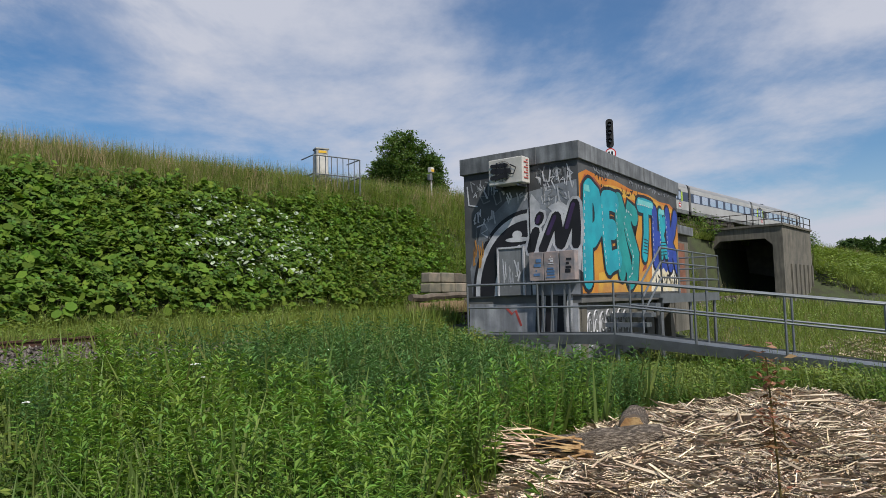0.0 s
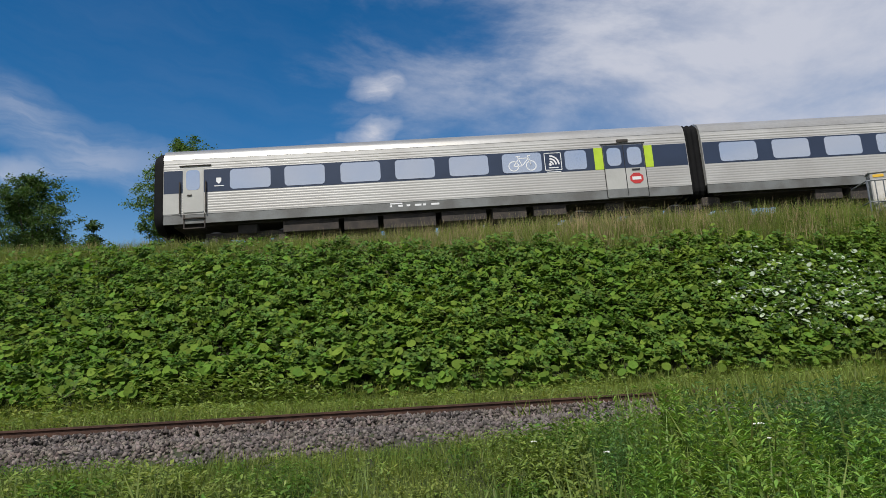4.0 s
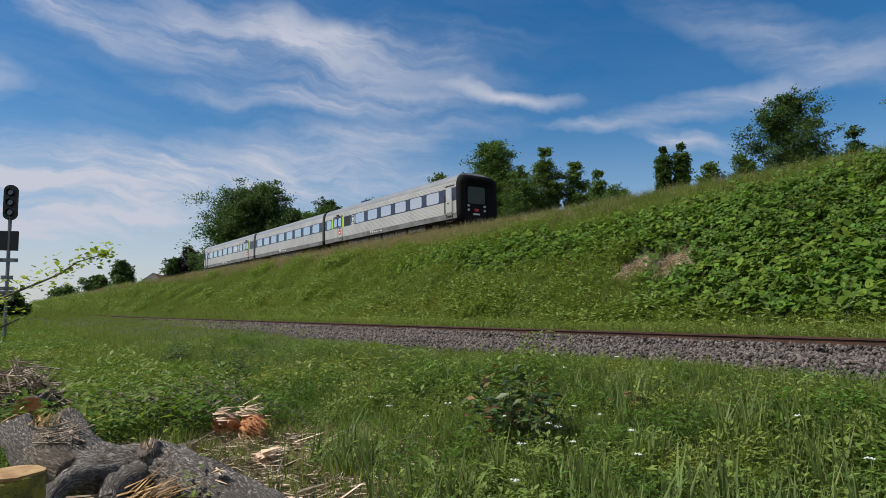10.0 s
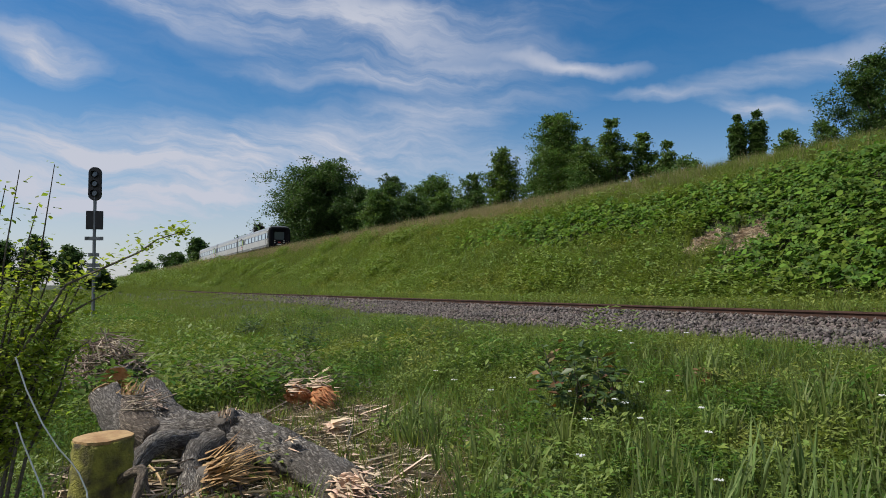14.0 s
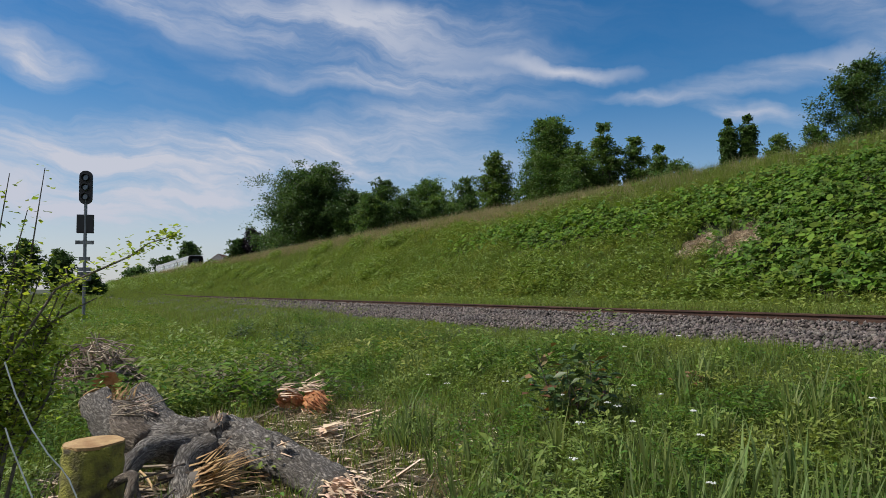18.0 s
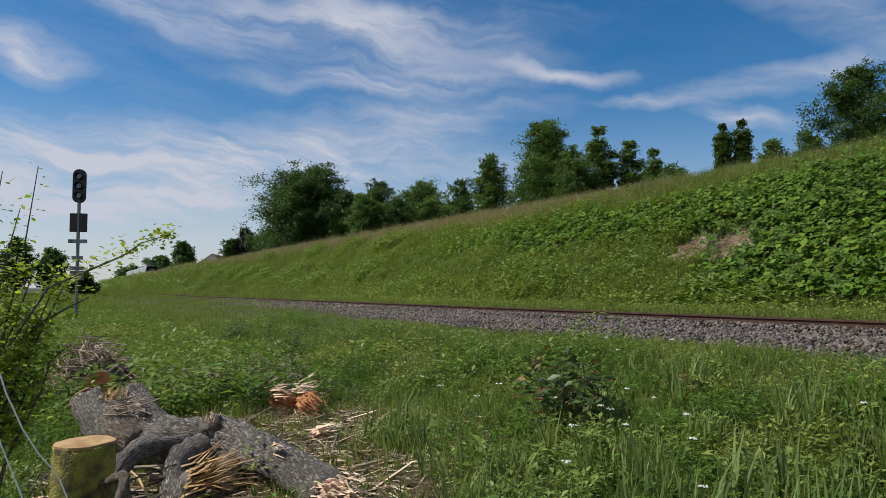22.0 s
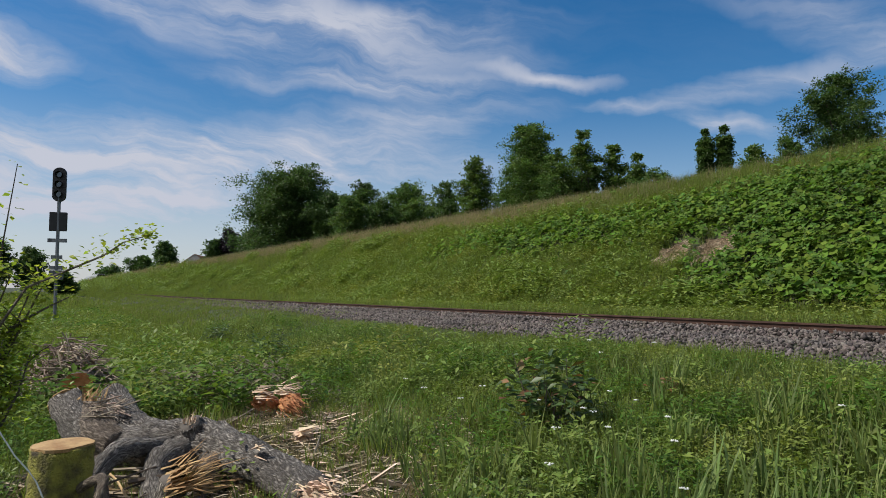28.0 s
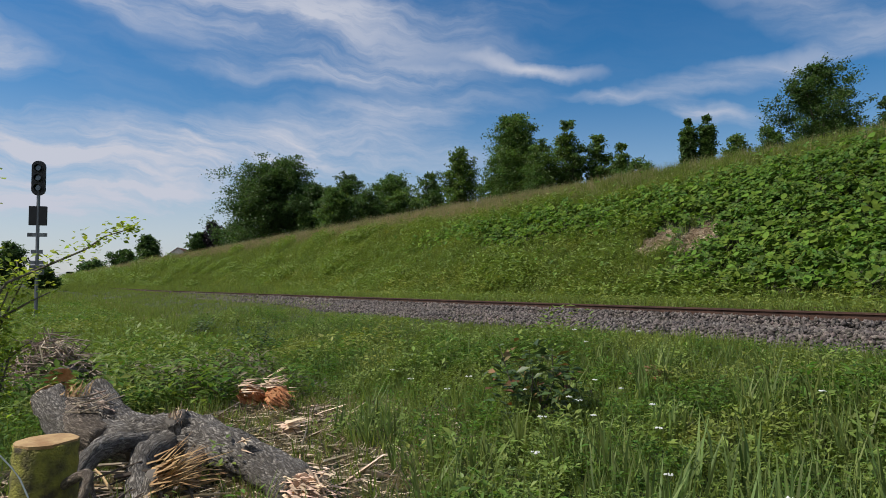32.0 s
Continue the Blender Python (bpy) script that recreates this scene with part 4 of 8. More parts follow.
def make_hut():
    hut = thing("relay_hut", "grey flat-roofed railway hut covered in graffiti, on low piers", "building", at=pose(12.57, 7.16, 0, 0, 0, 5.7))
    X1, Y1 = 7.25, 3.08
    for nm, b in (("wall", (.06, X1, .06, .2, 1.6, 4.6)), ("wall", (.06, .2, .2, Y1, 1.6, 4.6)), ("wall", (X1 - .14, X1, .2, Y1, 1.6, 4.6)), ("wall", (.2, X1 - .14, Y1 - .14, Y1, 1.6, 4.6))):
        part(nm, boxed(*b), "hut_paint", hut, "dark grey painted wall panel")
    bm = boxed(0, X1 + .08, 0, Y1 + .08, 4.6, 5.0, .012)
    part("roof", bm, "fascia", hut, "flat roof with a deep grey metal fascia")
    for x in (2.1, 4.2, 6.2):
        part("fascia_seam", boxed(x, x + .02, -.006, .02, 4.6, 5.0), "hut_grey", hut)
    for y in (1.05, 2.1):
        part("fascia_seam", boxed(-.006, .02, y, y + .02, 4.6, 5.0), "hut_grey", hut)
    part("floor_slab", boxed(.1, X1 - .1, .1, Y1, 1.44, 1.6), "concrete_dark", hut, "concrete floor slab")
    for x, y in ((.18, .2), (3.4, .2), (6.6, .2), (.18, Y1 - .5), (3.4, Y1 - .5), (6.6, Y1 - .5)):
        part("pier", boxed(x, x + .4, y, y + .35, -.2, 1.44), "concrete", hut, "short concrete pier")
    part("plinth", boxed(.10, .3, .2, Y1 - .05, .2, 1.44), "plinth_grey", hut, "grey panel under the floor with sprayed marks")
    part("back_plinth", boxed(.5, X1 - .4, .9, 1.1, .1, 1.44), "concrete_dark", hut, "dark panel under the floor")
    # long wall
    r = random.Random(5)
    paint(hut, "sprayed_ground", "R", [[(.08, 1.64), (.08, 4.28), (.5, 4.42), (1.3, 4.36), (2.2, 4.40), (3.4, 4.30), (4.6, 4.32), (5.6, 4.22), (6.5, 4.25), (7.2, 4.05), (7.2, 2.6), (6.4, 2.4), (5.2, 2.2), (4.6, 1.66)]], "spray_orange", 1, "orange sprayed ground behind the letters")
    paint(hut, "sprayed_ground", "R", [[(.9, 1.65), (1.0, 2.1), (1.9, 2.2), (2.5, 1.95), (3.6, 2.1), (4.3, 2.3), (4.5, 1.66)], [(1.2, 4.18), (2.2, 4.26), (3.5, 4.2), (4.7, 4.22), (6.9, 4.1), (6.9, 3.98), (4.0, 4.05), (2.0, 4.02)]], "spray_yellow", 2, "yellow sprayed patches")
    paint(hut, "sprayed_ground", "R", [[(4.55, 1.66), (4.7, 2.45), (5.1, 2.3), (5.7, 2.5), (6.3, 2.3), (7.2, 2.5), (7.22, 1.66)]], "spray_cream", 2.5, "cream sprayed ground")
    paint(hut, "sprayed_ground", "R", [[(.10, 2.6), (.12, 4.02), (.40, 4.30), (.95, 4.30), (1.35, 4.12), (1.2, 4.0), (.7, 4.12), (.32, 3.9), (.22, 3.2)], [(2.9, 1.75), (3.5, 1.66), (3.9, 2.2), (4.3, 2.6), (4.2, 2.1), (3.9, 1.66), (3.2, 1.66)]], "spray_maroon", 1.8, "dark red sprayed shading")
    paint(hut, "scrawl", "R", scribble(r, 1.0, 4.28, .7, .16, 5) + scribble(r, 2.6, 4.1, 1.3, .2, 6), "spray_black", 3.4, "small black scrawls")
    paint(hut, "sprayed_ground", "R", [[(4.75, 2.62), (4.78, 2.34), (5.0, 2.22), (5.2, 2.34), (5.42, 2.22), (5.66, 2.34), (5.9, 2.20), (6.14, 2.32), (6.4, 2.20), (6.66, 2.32), (6.95, 2.24), (7.12, 2.62)]], "spray_blue", 3.8, "dark blue scalloped edge under the letters")
    # paler tops and dark rungs inside the letters
    for u0, u1, z in ((3.72, 4.95, 4.02), (5.42, 5.95, 3.92), (.30, .62, 3.98)):
        paint(hut, "letter_gloss", "R", [[(u0, z - .06), (u0 + .04, z + .09), (u1 - .04, z + .09), (u1, z - .06)]], "spray_pale_teal", 8.2, "pale shine on a sprayed letter")
    for i in range(5):
        paint(hut, "letter_rung", "R", [stroke([(4.02 + .02 * i, 2.70 + .09 * i), (4.40, 2.68 + .09 * i)], .025, 3)], "spray_black", 8.2)
        paint(hut, "letter_rung", "R", [stroke([(5.46, 2.68 + .09 * i), (5.98, 2.72 + .09 * i)], .025, 3)], "spray_black", 8.2)
    letters = (
        ("spray_teal", .52, ([(.38, 1.98), (.42, 2.9), (.52, 3.92)], [(.62, 3.98), (.98, 3.86), (1.12, 3.5), (1.05, 3.15), (.72, 2.92)])),
        ("spray_teal", .50, ([(1.62, 2.3), (1.50, 3.0), (1.46, 3.78)], [(1.5, 3.82), (1.85, 3.86), (2.12, 3.84)], [(1.6, 3.14), (1.95, 3.16)], [(1.62, 2.34), (1.95, 2.42), (2.18, 2.46)])),
        ("spray_green", .46, ([(2.42, 2.15), (2.36, 3.0), (2.34, 3.9)], [(2.4, 3.9), (2.66, 3.62), (2.42, 3.22)], [(2.46, 3.1), (2.86, 2.3)])),
        ("spray_green", .54, ([(3.42, 3.62), (3.08, 3.74), (2.88, 3.4), (3.12, 3.0), (3.42, 2.6), (3.30, 2.14), (2.98, 1.98)],)),
        ("spray_teal", .40, ([(3.84, 3.96), (4.35, 3.98), (4.84, 3.96)], [(4.36, 3.9), (4.30, 3.2), (4.12, 2.64)])),
        ("spray_blue", .44, ([(5.02, 2.50), (5.02, 3.2), (5.06, 3.84)], [(5.1, 3.16), (5.36, 3.14)])),
        ("spray_teal", .36, ([(5.52, 2.72), (5.62, 3.3), (5.56, 3.86)], [(5.6, 3.3), (5.9, 3.66)], [(5.64, 3.2), (5.96, 2.76)])),
        ("spray_blue", .42, ([(6.30, 2.42), (6.24, 3.2), (6.20, 3.92)], [(6.36, 3.16), (6.72, 3.5), (6.96, 3.9)], [(6.42, 3.0), (6.76, 2.7), (6.98, 2.36)])),
    )
    for i, (mat, w, st) in enumerate(letters):
        paint(hut, "letter_outline", "R", [stroke(s, w + .17, 6) for s in st], "spray_black", 4 + .3 * (i % 2), "black outline of a sprayed letter")
        paint(hut, "letter", "R", [stroke(s, w, 6) for s in st], mat, 6.5 + .3 * (i % 2), "fat rounded sprayed letter")
        dashes = []
        for s in st[:1]:
            for (x0, z0), (x1, z1) in zip(s, s[1:]):
                n = max(2, int(math.hypot(x1 - x0, z1 - z0) / .14))
                for k in range(n):
                    a, b = k / n, (k + .5) / n
                    off = -w * .36
                    dashes.append(bar2(x0 + (x1 - x0) * a + off, z0 + (z1 - z0) * a, x0 + (x1 - x0) * b + off, z0 + (z1 - z0) * b, .03))
        paint(hut, "letter_stitch", "R", dashes, "spray_white", 9)
    paint(hut, "scrawl", "R", scribble(r, .9, 4.4, 1.6, .16, 8) + scribble(r, 3.0, 4.38, 3.8, .18, 14), "spray_haze", 3, "grey scrawls under the roof")
    paint(hut, "scrawl", "R", scribble(r, 4.9, 1.75, 2.1, .5, 9) + scribble(r, 1.3, 4.05, .6, .16, 4), "spray_black", 5)
    # short wall
    paint(hut, "sprayed_ground", "L", [[(2.9, 1.63), (2.95, 2.3), (2.6, 3.3), (1.9, 3.85), (1.3, 4.0), (.6, 4.1), (.1, 4.15), (.1, 1.63)]], "spray_haze", 1, "pale haze of sprayed paint")
    paint(hut, "scrawl", "L", scribble(r, 2.1, 3.95, .75, .5, 5) + scribble(r, .15, 3.95, .95, .6, 8) + scribble(r, 2.2, 3.35, .65, .4, 7) + scribble(r, .2, 3.55, .8, .35, 6) + scribble(r, 1.3, 3.75, .75, .35, 6), "spray_white", 2.5, "white scrawled lines")

    def band(r0, r1, a0=0, a1=90):
        o = ellipse(1.32, 1.63, 1.52 * r0, 1.92 * r0, a0, a1)
        return o + ellipse(1.32, 1.63, 1.52 * r1, 1.92 * r1, a1, a0)
    paint(hut, "arch_band", "L", [band(1.03, .98), band(.90, .62)], "spray_black", 2, "black bands of the sprayed arch")
    paint(hut, "arch_band", "L", [band(.98, .90), band(.63, .585, 0, 75)], "spray_white", 2.6, "white bands of the sprayed arch")
    paint(hut, "arch_field", "L", [ellipse(1.32, 1.63, .88, 1.12, 0, 90) + [(1.32, 1.63)]], "hut_grey", 3, "grey field inside the arch")
    paint(hut, "sprayed_lamp", "L", [ellipse(1.62, 2.92, .32, .06, 0, 350), ellipse(1.62, 3.03, .13, .1, 0, 350)], "spray_white", 5)
    m = ([(1.27, 2.66), (1.20, 2.90), (1.13, 3.08)], [(1.06, 3.30), (1.01, 3.42)], [(.98, 2.64), (.80, 3.02), (.62, 3.38)], [(.60, 3.38), (.56, 3.05), (.55, 2.74)], [(.52, 2.72), (.34, 3.12), (.16, 3.62)], [(.15, 3.62), (.13, 3.1), (.16, 2.72)])
    for i, s in enumerate(m):
        paint(hut, "letter_outline", "L", [stroke(s, .34, 3)], "spray_white", 4 + .05 * i, "white outline of a sprayed letter")
        paint(hut, "letter", "L", [stroke(s, .21, 3)], "spray_black", 6 + .05 * i, "black sprayed letter")
    for i in (1, 2, 4):
        paint(hut, "letter_shade", "L", [stroke([(u + .03, z - .02) for u, z in m[i][-2:]], .09, 3)], "spray_purple", 7.5, "purple edge of a sprayed letter")
    # tags drawn with a thin can
    tags = ([(2.98, 4.30), (2.94, 3.85), (2.70, 3.80)], [(2.50, 4.28), (2.62, 4.05), (2.52, 3.85), (2.34, 3.90)], [(2.24, 4.05), (2.16, 3.78), (2.02, 3.86), (2.06, 4.06)], [(.92, 4.42), (.88, 4.20), (.76, 4.18), (.72, 4.42)], [(.66, 4.40), (.56, 4.22), (.46, 4.40), (.56, 4.46)], [(.36, 4.42), (.34, 4.16)], [(.30, 4.40), (.18, 4.30), (.30, 4.22)],
            [(.92, 4.06), (.90, 3.84)], [(.80, 4.02), (.66, 4.04), (.70, 3.94), (.82, 3.84), (.64, 3.83)], [(.56, 4.04), (.54, 3.82)], [(.54, 4.03), (.42, 3.96), (.52, 3.92), (.40, 3.80)], [(.90, 3.72), (.80, 3.76), (.72, 3.66), (.84, 3.60)], [(2.72, 3.30), (2.50, 3.36), (2.42, 3.22), (2.60, 3.14), (2.44, 3.04)])
    for i, s in enumerate(tags):
        paint(hut, "tag_line", "L", [stroke(s, .035, 3)], "spray_grey" if i % 3 else "spray_white", 4.2 + .05 * i)
    paint(hut, "sprayed_ground", "L", [[(.02, 2.1), (.02, 3.2), (.12, 3.4), (.2, 2.9), (.16, 2.2)], [(1.30, 1.64), (1.36, 3.5), (1.22, 3.95), (1.02, 3.7), (1.05, 2.65), (1.18, 1.64)], [(.16, 3.45), (.5, 3.7), (.85, 3.62), (.6, 3.4)]], "spray_white", 3.2, "white sprayed glow round the letters")
    paint(hut, "scrawl", "L", scribble(r, 1.55, 1.8, .5, .7, 6), "spray_white", 17.5)
    paint(hut, "scrawl", "L", scribble(r, 2.1, 4.0, .8, .45, 6) + scribble(r, .2, 4.15, .9, .4, 7) + scribble(r, 2.3, 2.9, .5, .4, 5), "spray_grey", 2.2, "grey scrawled lines")
    paint(hut, "scrawl", "L", scribble(r, 2.55, 2.3, .3, .7, 5), "spray_yellow", 4.5)
    # bubble letters on the dark panel under the long wall
    bub = part("underfloor_panel", boxed(.45, 3.3, .22, .30, .05, 1.44), "hut_grey", hut, "grey panel under the floor with white bubble outlines")
    for i in range(7):
        cx = .75 + i * .36
        bm = bmesh.new()
        o = ellipse(cx, .82 + .05 * (i % 2), .2, .38, 0, 360, 16)
        tube(bm, [(x, .21, z) for x, z in o], .022, 4, cap=False)
        tube(bm, [(x, .21, z) for x, z in ellipse(cx, .9, .08, .14, 20, 300, 9)], .016, 4)
        part("bubble_outline", bm, "spray_white", bub)
    for i in range(3):
        part("support_panel", boxed(3.9 + i * .9, 4.5 + i * .9, .3, .36, .1, 1.44), "concrete_dark", hut)
    # low panels under the short wall: sprayed stripes
    for u0, u1, k in ((1.2, 1.05, 0), (1.04, .96, 1), (.95, .82, 0), (.66, .45, 0), (.44, .3, 1)):
        bm = face_shape(bmesh.new(), "L", [(u0, 1.62), (u1, 1.62), (u1 + .06, .75), (u0 + .06, .75)], -14)
        part("sprayed_stripe", bm, "spray_white" if k else "spray_black", hut, at=pose(-.0, 0, 0))
    bm = bmesh.new()
    face_shape(bm, "L", stroke([(2.0, 1.35), (1.85, 1.2), (1.75, 1.28), (1.62, .95)], .06), -14)
    part("scrawl", bm, "spray_red", hut, "red scrawl")
    # steel door
    part("door", boxed(.02, .08, 1.48, 2.12, 1.63, 2.72, .006), "hut_grey", hut, "low grey steel door with scrawls")
    bm = bmesh.new()
    for a, b in ((1.44, 1.48), (2.12, 2.16)):
        box(bm, .0, .08, a, b, 1.63, 2.76)
    box(bm, .0, .08, 1.44, 2.16, 2.72, 2.76)
    part("door_frame", bm, "spray_white", hut)
    # cable boxes
    for u in (.12, .50, .87):
        part("cable_box", boxed(-.16, .055, u, u + .35, 1.94, 2.58, .008), "box_pink", hut, "shallow cable cabinet with scrawls")
    for i, o in enumerate(((.18, 2.1, .2, .36), (.56, 2.0, .24, .26), (.92, 2.05, .2, .4), (.56, 2.3, .2, .2))):
        bm = bmesh.new()
        for k in range(4):
            box(bm, -.166 - .001 * k, -.158, o[0] + r.uniform(0, o[2] * .6), o[0] + o[2] * r.uniform(.6, 1), o[1] + o[3] * k / 4, o[1] + o[3] * (k + r.uniform(.3, .9)) / 4)
        part("sprayed_patch", bm, ("spray_black", "sign_blue", "sign_blue", "spray_white")[i], hut)
    for u, k in ((.3, 0), (.42, 0), (.72, 1), (.95, 0), (1.08, 0)):
        bm = tube(bmesh.new(), [(-.06, u, 1.94), (-.06, u + .02, 1.4), (-.02, u + .03, .8)], .028, 6)
        part("cable_pipe", bm, "zinc", hut, "grey pipe for cables")
    # drain pipe down the wall's seam
    part("corner_strip", boxed(.045, .07, 1.27, 1.30, 1.63, 4.58), "spray_black", hut)

    # outdoor unit of the air conditioner
    ac = thing("air_conditioner", "off-white outdoor air conditioner with black scrawls, on the hut wall", "air conditioner", at=pose(12.57, 7.16, 0, 0, 0, 5.7))
    body = part("casing", boxed(-.36, -.02, 1.20, 2.10, 4.17, 4.77, .02), "ac_white", ac)
    bm = bmesh.new()
    ring = ellipse(1.72, 4.47, .235, .235, 0, 359, 20)
    for k in range(7):
        rr = .03 + k * .034
        o = [(u, z) for u, z in ellipse(1.72, 4.47, rr, rr, 0, 360, 20)]
        tube(bm, [(-.372, u, z) for u, z in o], .005, 4, cap=False)
    for k in range(8):
        a = radians(45 * k)
        tube(bm, [(-.372, 1.72, 4.47), (-.372, 1.72 + .235 * math.cos(a), 4.47 + .235 * math.sin(a))], .006, 4)
    part("fan_grille", bm, "black_paint", ac, "round black fan grille")
    bm = bmesh.new()
    for o in (stroke([(2.0, 4.62), (1.6, 4.60)], .08), stroke([(1.98, 4.5), (1.55, 4.46)], .12), stroke([(2.0, 4.34), (1.62, 4.36)], .10), stroke([(1.9, 4.28), (1.86, 4.66)], .05), stroke([(1.6, 4.3), (1.66, 4.64)], .05), stroke([(1.5, 4.6), (1.36, 4.52), (1.42, 4.38), (1.54, 4.40)], .03)):
        a = [bm.verts.new((-.383, u, z)) for u, z in o]
        bm.faces.new(a)
    part("scrawl", bm, "spray_black", ac)
    bm = bmesh.new()
    for z in (4.66, 4.54, 4.42, 4.30):
        for dz in (0, .06):
            box(bm, -.30 + .1 * (dz > 0), -.12, 1.188, 1.199, z + dz - .03, z + dz - .005)
    part("scrawl", bm, "spray_red", ac)
    for u in (1.35, 1.95):
        part("bracket", boxed(-.34, .06, u - .02, u + .02, 4.11, 4.168), "zinc", ac)
    return hut


hut = make_hut()


def bars(name, segs, r, mat, parent, label=""):
    bm = bmesh.new()
    for s in segs:
        tube(bm, s, r, 7)
    return part(name, bm, mat, parent, label)


def make_walkway():
    w = thing("walkway", "galvanised steel walkway with ramp, steps and tube handrails by the hut", "walkway")
    # level deck along the short wall, ramp towards the meadow, upper landing along the long wall
    A, B, Cc, D = Vector((10.75, 8.9, .80)), Vector((11.75, 6.05, .80)), Vector((12.95, 1.8, .28)), Vector((13.6, -1.6, -.02))
    side = Vector((.95, .12, 0))

    def deck(p, q, name):
        bm = bmesh.new()
        a, b, c, d = p, q, q + side, p + side
        vs = [bm.verts.new(v) for v in (a, b, c, d)] + [bm.verts.new(v - Vector((0, 0, .05))) for v in (a, b, c, d)]
        for f in ((0, 1, 2, 3), (7, 6, 5, 4), (0, 4, 5, 1), (1, 5, 6, 2), (2, 6, 7, 3), (3, 7, 4, 0)):
            bm.faces.new([vs[i] for i in f])
        part(name, bm, "zinc", w, "steel grating deck")
        for o in (Vector((0, 0, 0)), side):
            bm = bmesh.new()
            d0 = (q - p).normalized() * .02
            n = Vector((-.03, 0, 0)) if o.length == 0 else Vector((.03, 0, 0))
            vs = [bm.verts.new(v) for v in (p + o + n, q + o + n, q + o + n + Vector((0, 0, .03)), p + o + n + Vector((0, 0, .03)), p + o + n - Vector((0, 0, .16)), q + o + n - Vector((0, 0, .16)))]
            bm.faces.new((vs[0], vs[1], vs[2], vs[3]))
            bm.faces.new((vs[4], vs[5], vs[1], vs[0]))
            bmesh.ops.solidify(bm, geom=bm.faces[:], thickness=.02)
            part("side_beam", bm, "zinc", w, "steel channel edging the deck")
    for p, q in ((A, B), (B, Cc), (Cc, D)):
        deck(p, q, "deck")
        for o in (Vector((0, 0, 0)), side):
            if o.length and p is A:
                continue
            for h, r in ((1.06, .026), (.58, .021)):
                bars("handrail" if h > 1 else "middle_rail", [[p + o + Vector((0, 0, h)), q + o + Vector((0, 0, h))]], r, "zinc", w)
            n = max(2, round((q - p).length / 1.5))
            for i in range(n + (q is D)):
                c = p.lerp(q, i / n) + o
                bars("post", [[c - Vector((0, 0, .1)), c + Vector((0, 0, 1.06))]], .022, "zinc", w)
    for c in (A, B, B.lerp(Cc, .5), Cc):
        for o in (Vector((.1, 0, 0)), side):
            bars("leg", [[(c + o).xy.to_3d() - Vector((0, 0, .3)), c + o - Vector((0, 0, .05))]], .04, "zinc", w)
    # steps up to the landing at the hut's long wall
    e = Matrix.Translation((12.57, 7.16, 0)) @ Matrix.Rotation(radians(5.7), 4, "Z")
    bm_at = lambda b: (lambda bm: (bmesh.ops.transform(bm, matrix=e, verts=bm.verts), bm)[1])(boxed(*b))
    for i in range(4):
        z = .80 + .2 * (i + 1)
        part("step", bm_at((.25 + .32 * i, .55 + .32 * i, -1.25, -.35, z - .09, z)), "zinc", w, "steel grating step")
    part("landing", bm_at((1.5, 6.6, -1.15, -.12, 1.52, 1.58)), "zinc", w, "steel landing along the long wall")
    part("landing_beam", bm_at((1.5, 6.6, -1.2, -1.15, 1.38, 1.6)), "zinc", w)
    ends = [e @ Vector(v) for v in ((.2, -1.2, .8), (1.5, -1.2, 1.58), (6.6, -1.2, 1.58), (6.6, -.1, 1.58))]
    for p, q in zip(ends, ends[1:]):
        for h in (1.05, .72, .38):
            bars("handrail", [[p + Vector((0, 0, h)), q + Vector((0, 0, h))]], .022, "zinc", w)
        n = max(1, round((q - p).length / 1.3))
        for i in range(n + 1):
            c = p.lerp(q, i / n)
            bars("post", [[c, c + Vector((0, 0, 1.05))]], .022, "zinc", w)
    for x in (1.7, 4.0, 6.4):
        c = e @ Vector((x, -1.1, 0))
        bars("leg", [[c - Vector((0, 0, .3)), c + Vector((0, 0, 1.5))]], .045, "zinc", w)


make_walkway()


def make_annex():
    a = thing("annex", "small flat-roofed annex behind the hut with a brick door recess", "building", at=pose(12.57, 7.16, 0, 0, 0, 5.7))
    part("wall", boxed(7.6, 9.3, .35, 2.6, .4, 3.48), "concrete", a, "pale concrete wall")
    part("roof", boxed(7.45, 9.45, .2, 2.75, 3.48, 3.76, .01), "fascia", a)
    part("door", boxed(8.0, 8.7, .30, .36, 1.6, 3.2), "brick_red", a, "rust-red door")
    part("sprayed_ground", boxed(7.62, 8.0, .33, .36, 1.65, 2.9), "spray_cream", a)


make_annex()


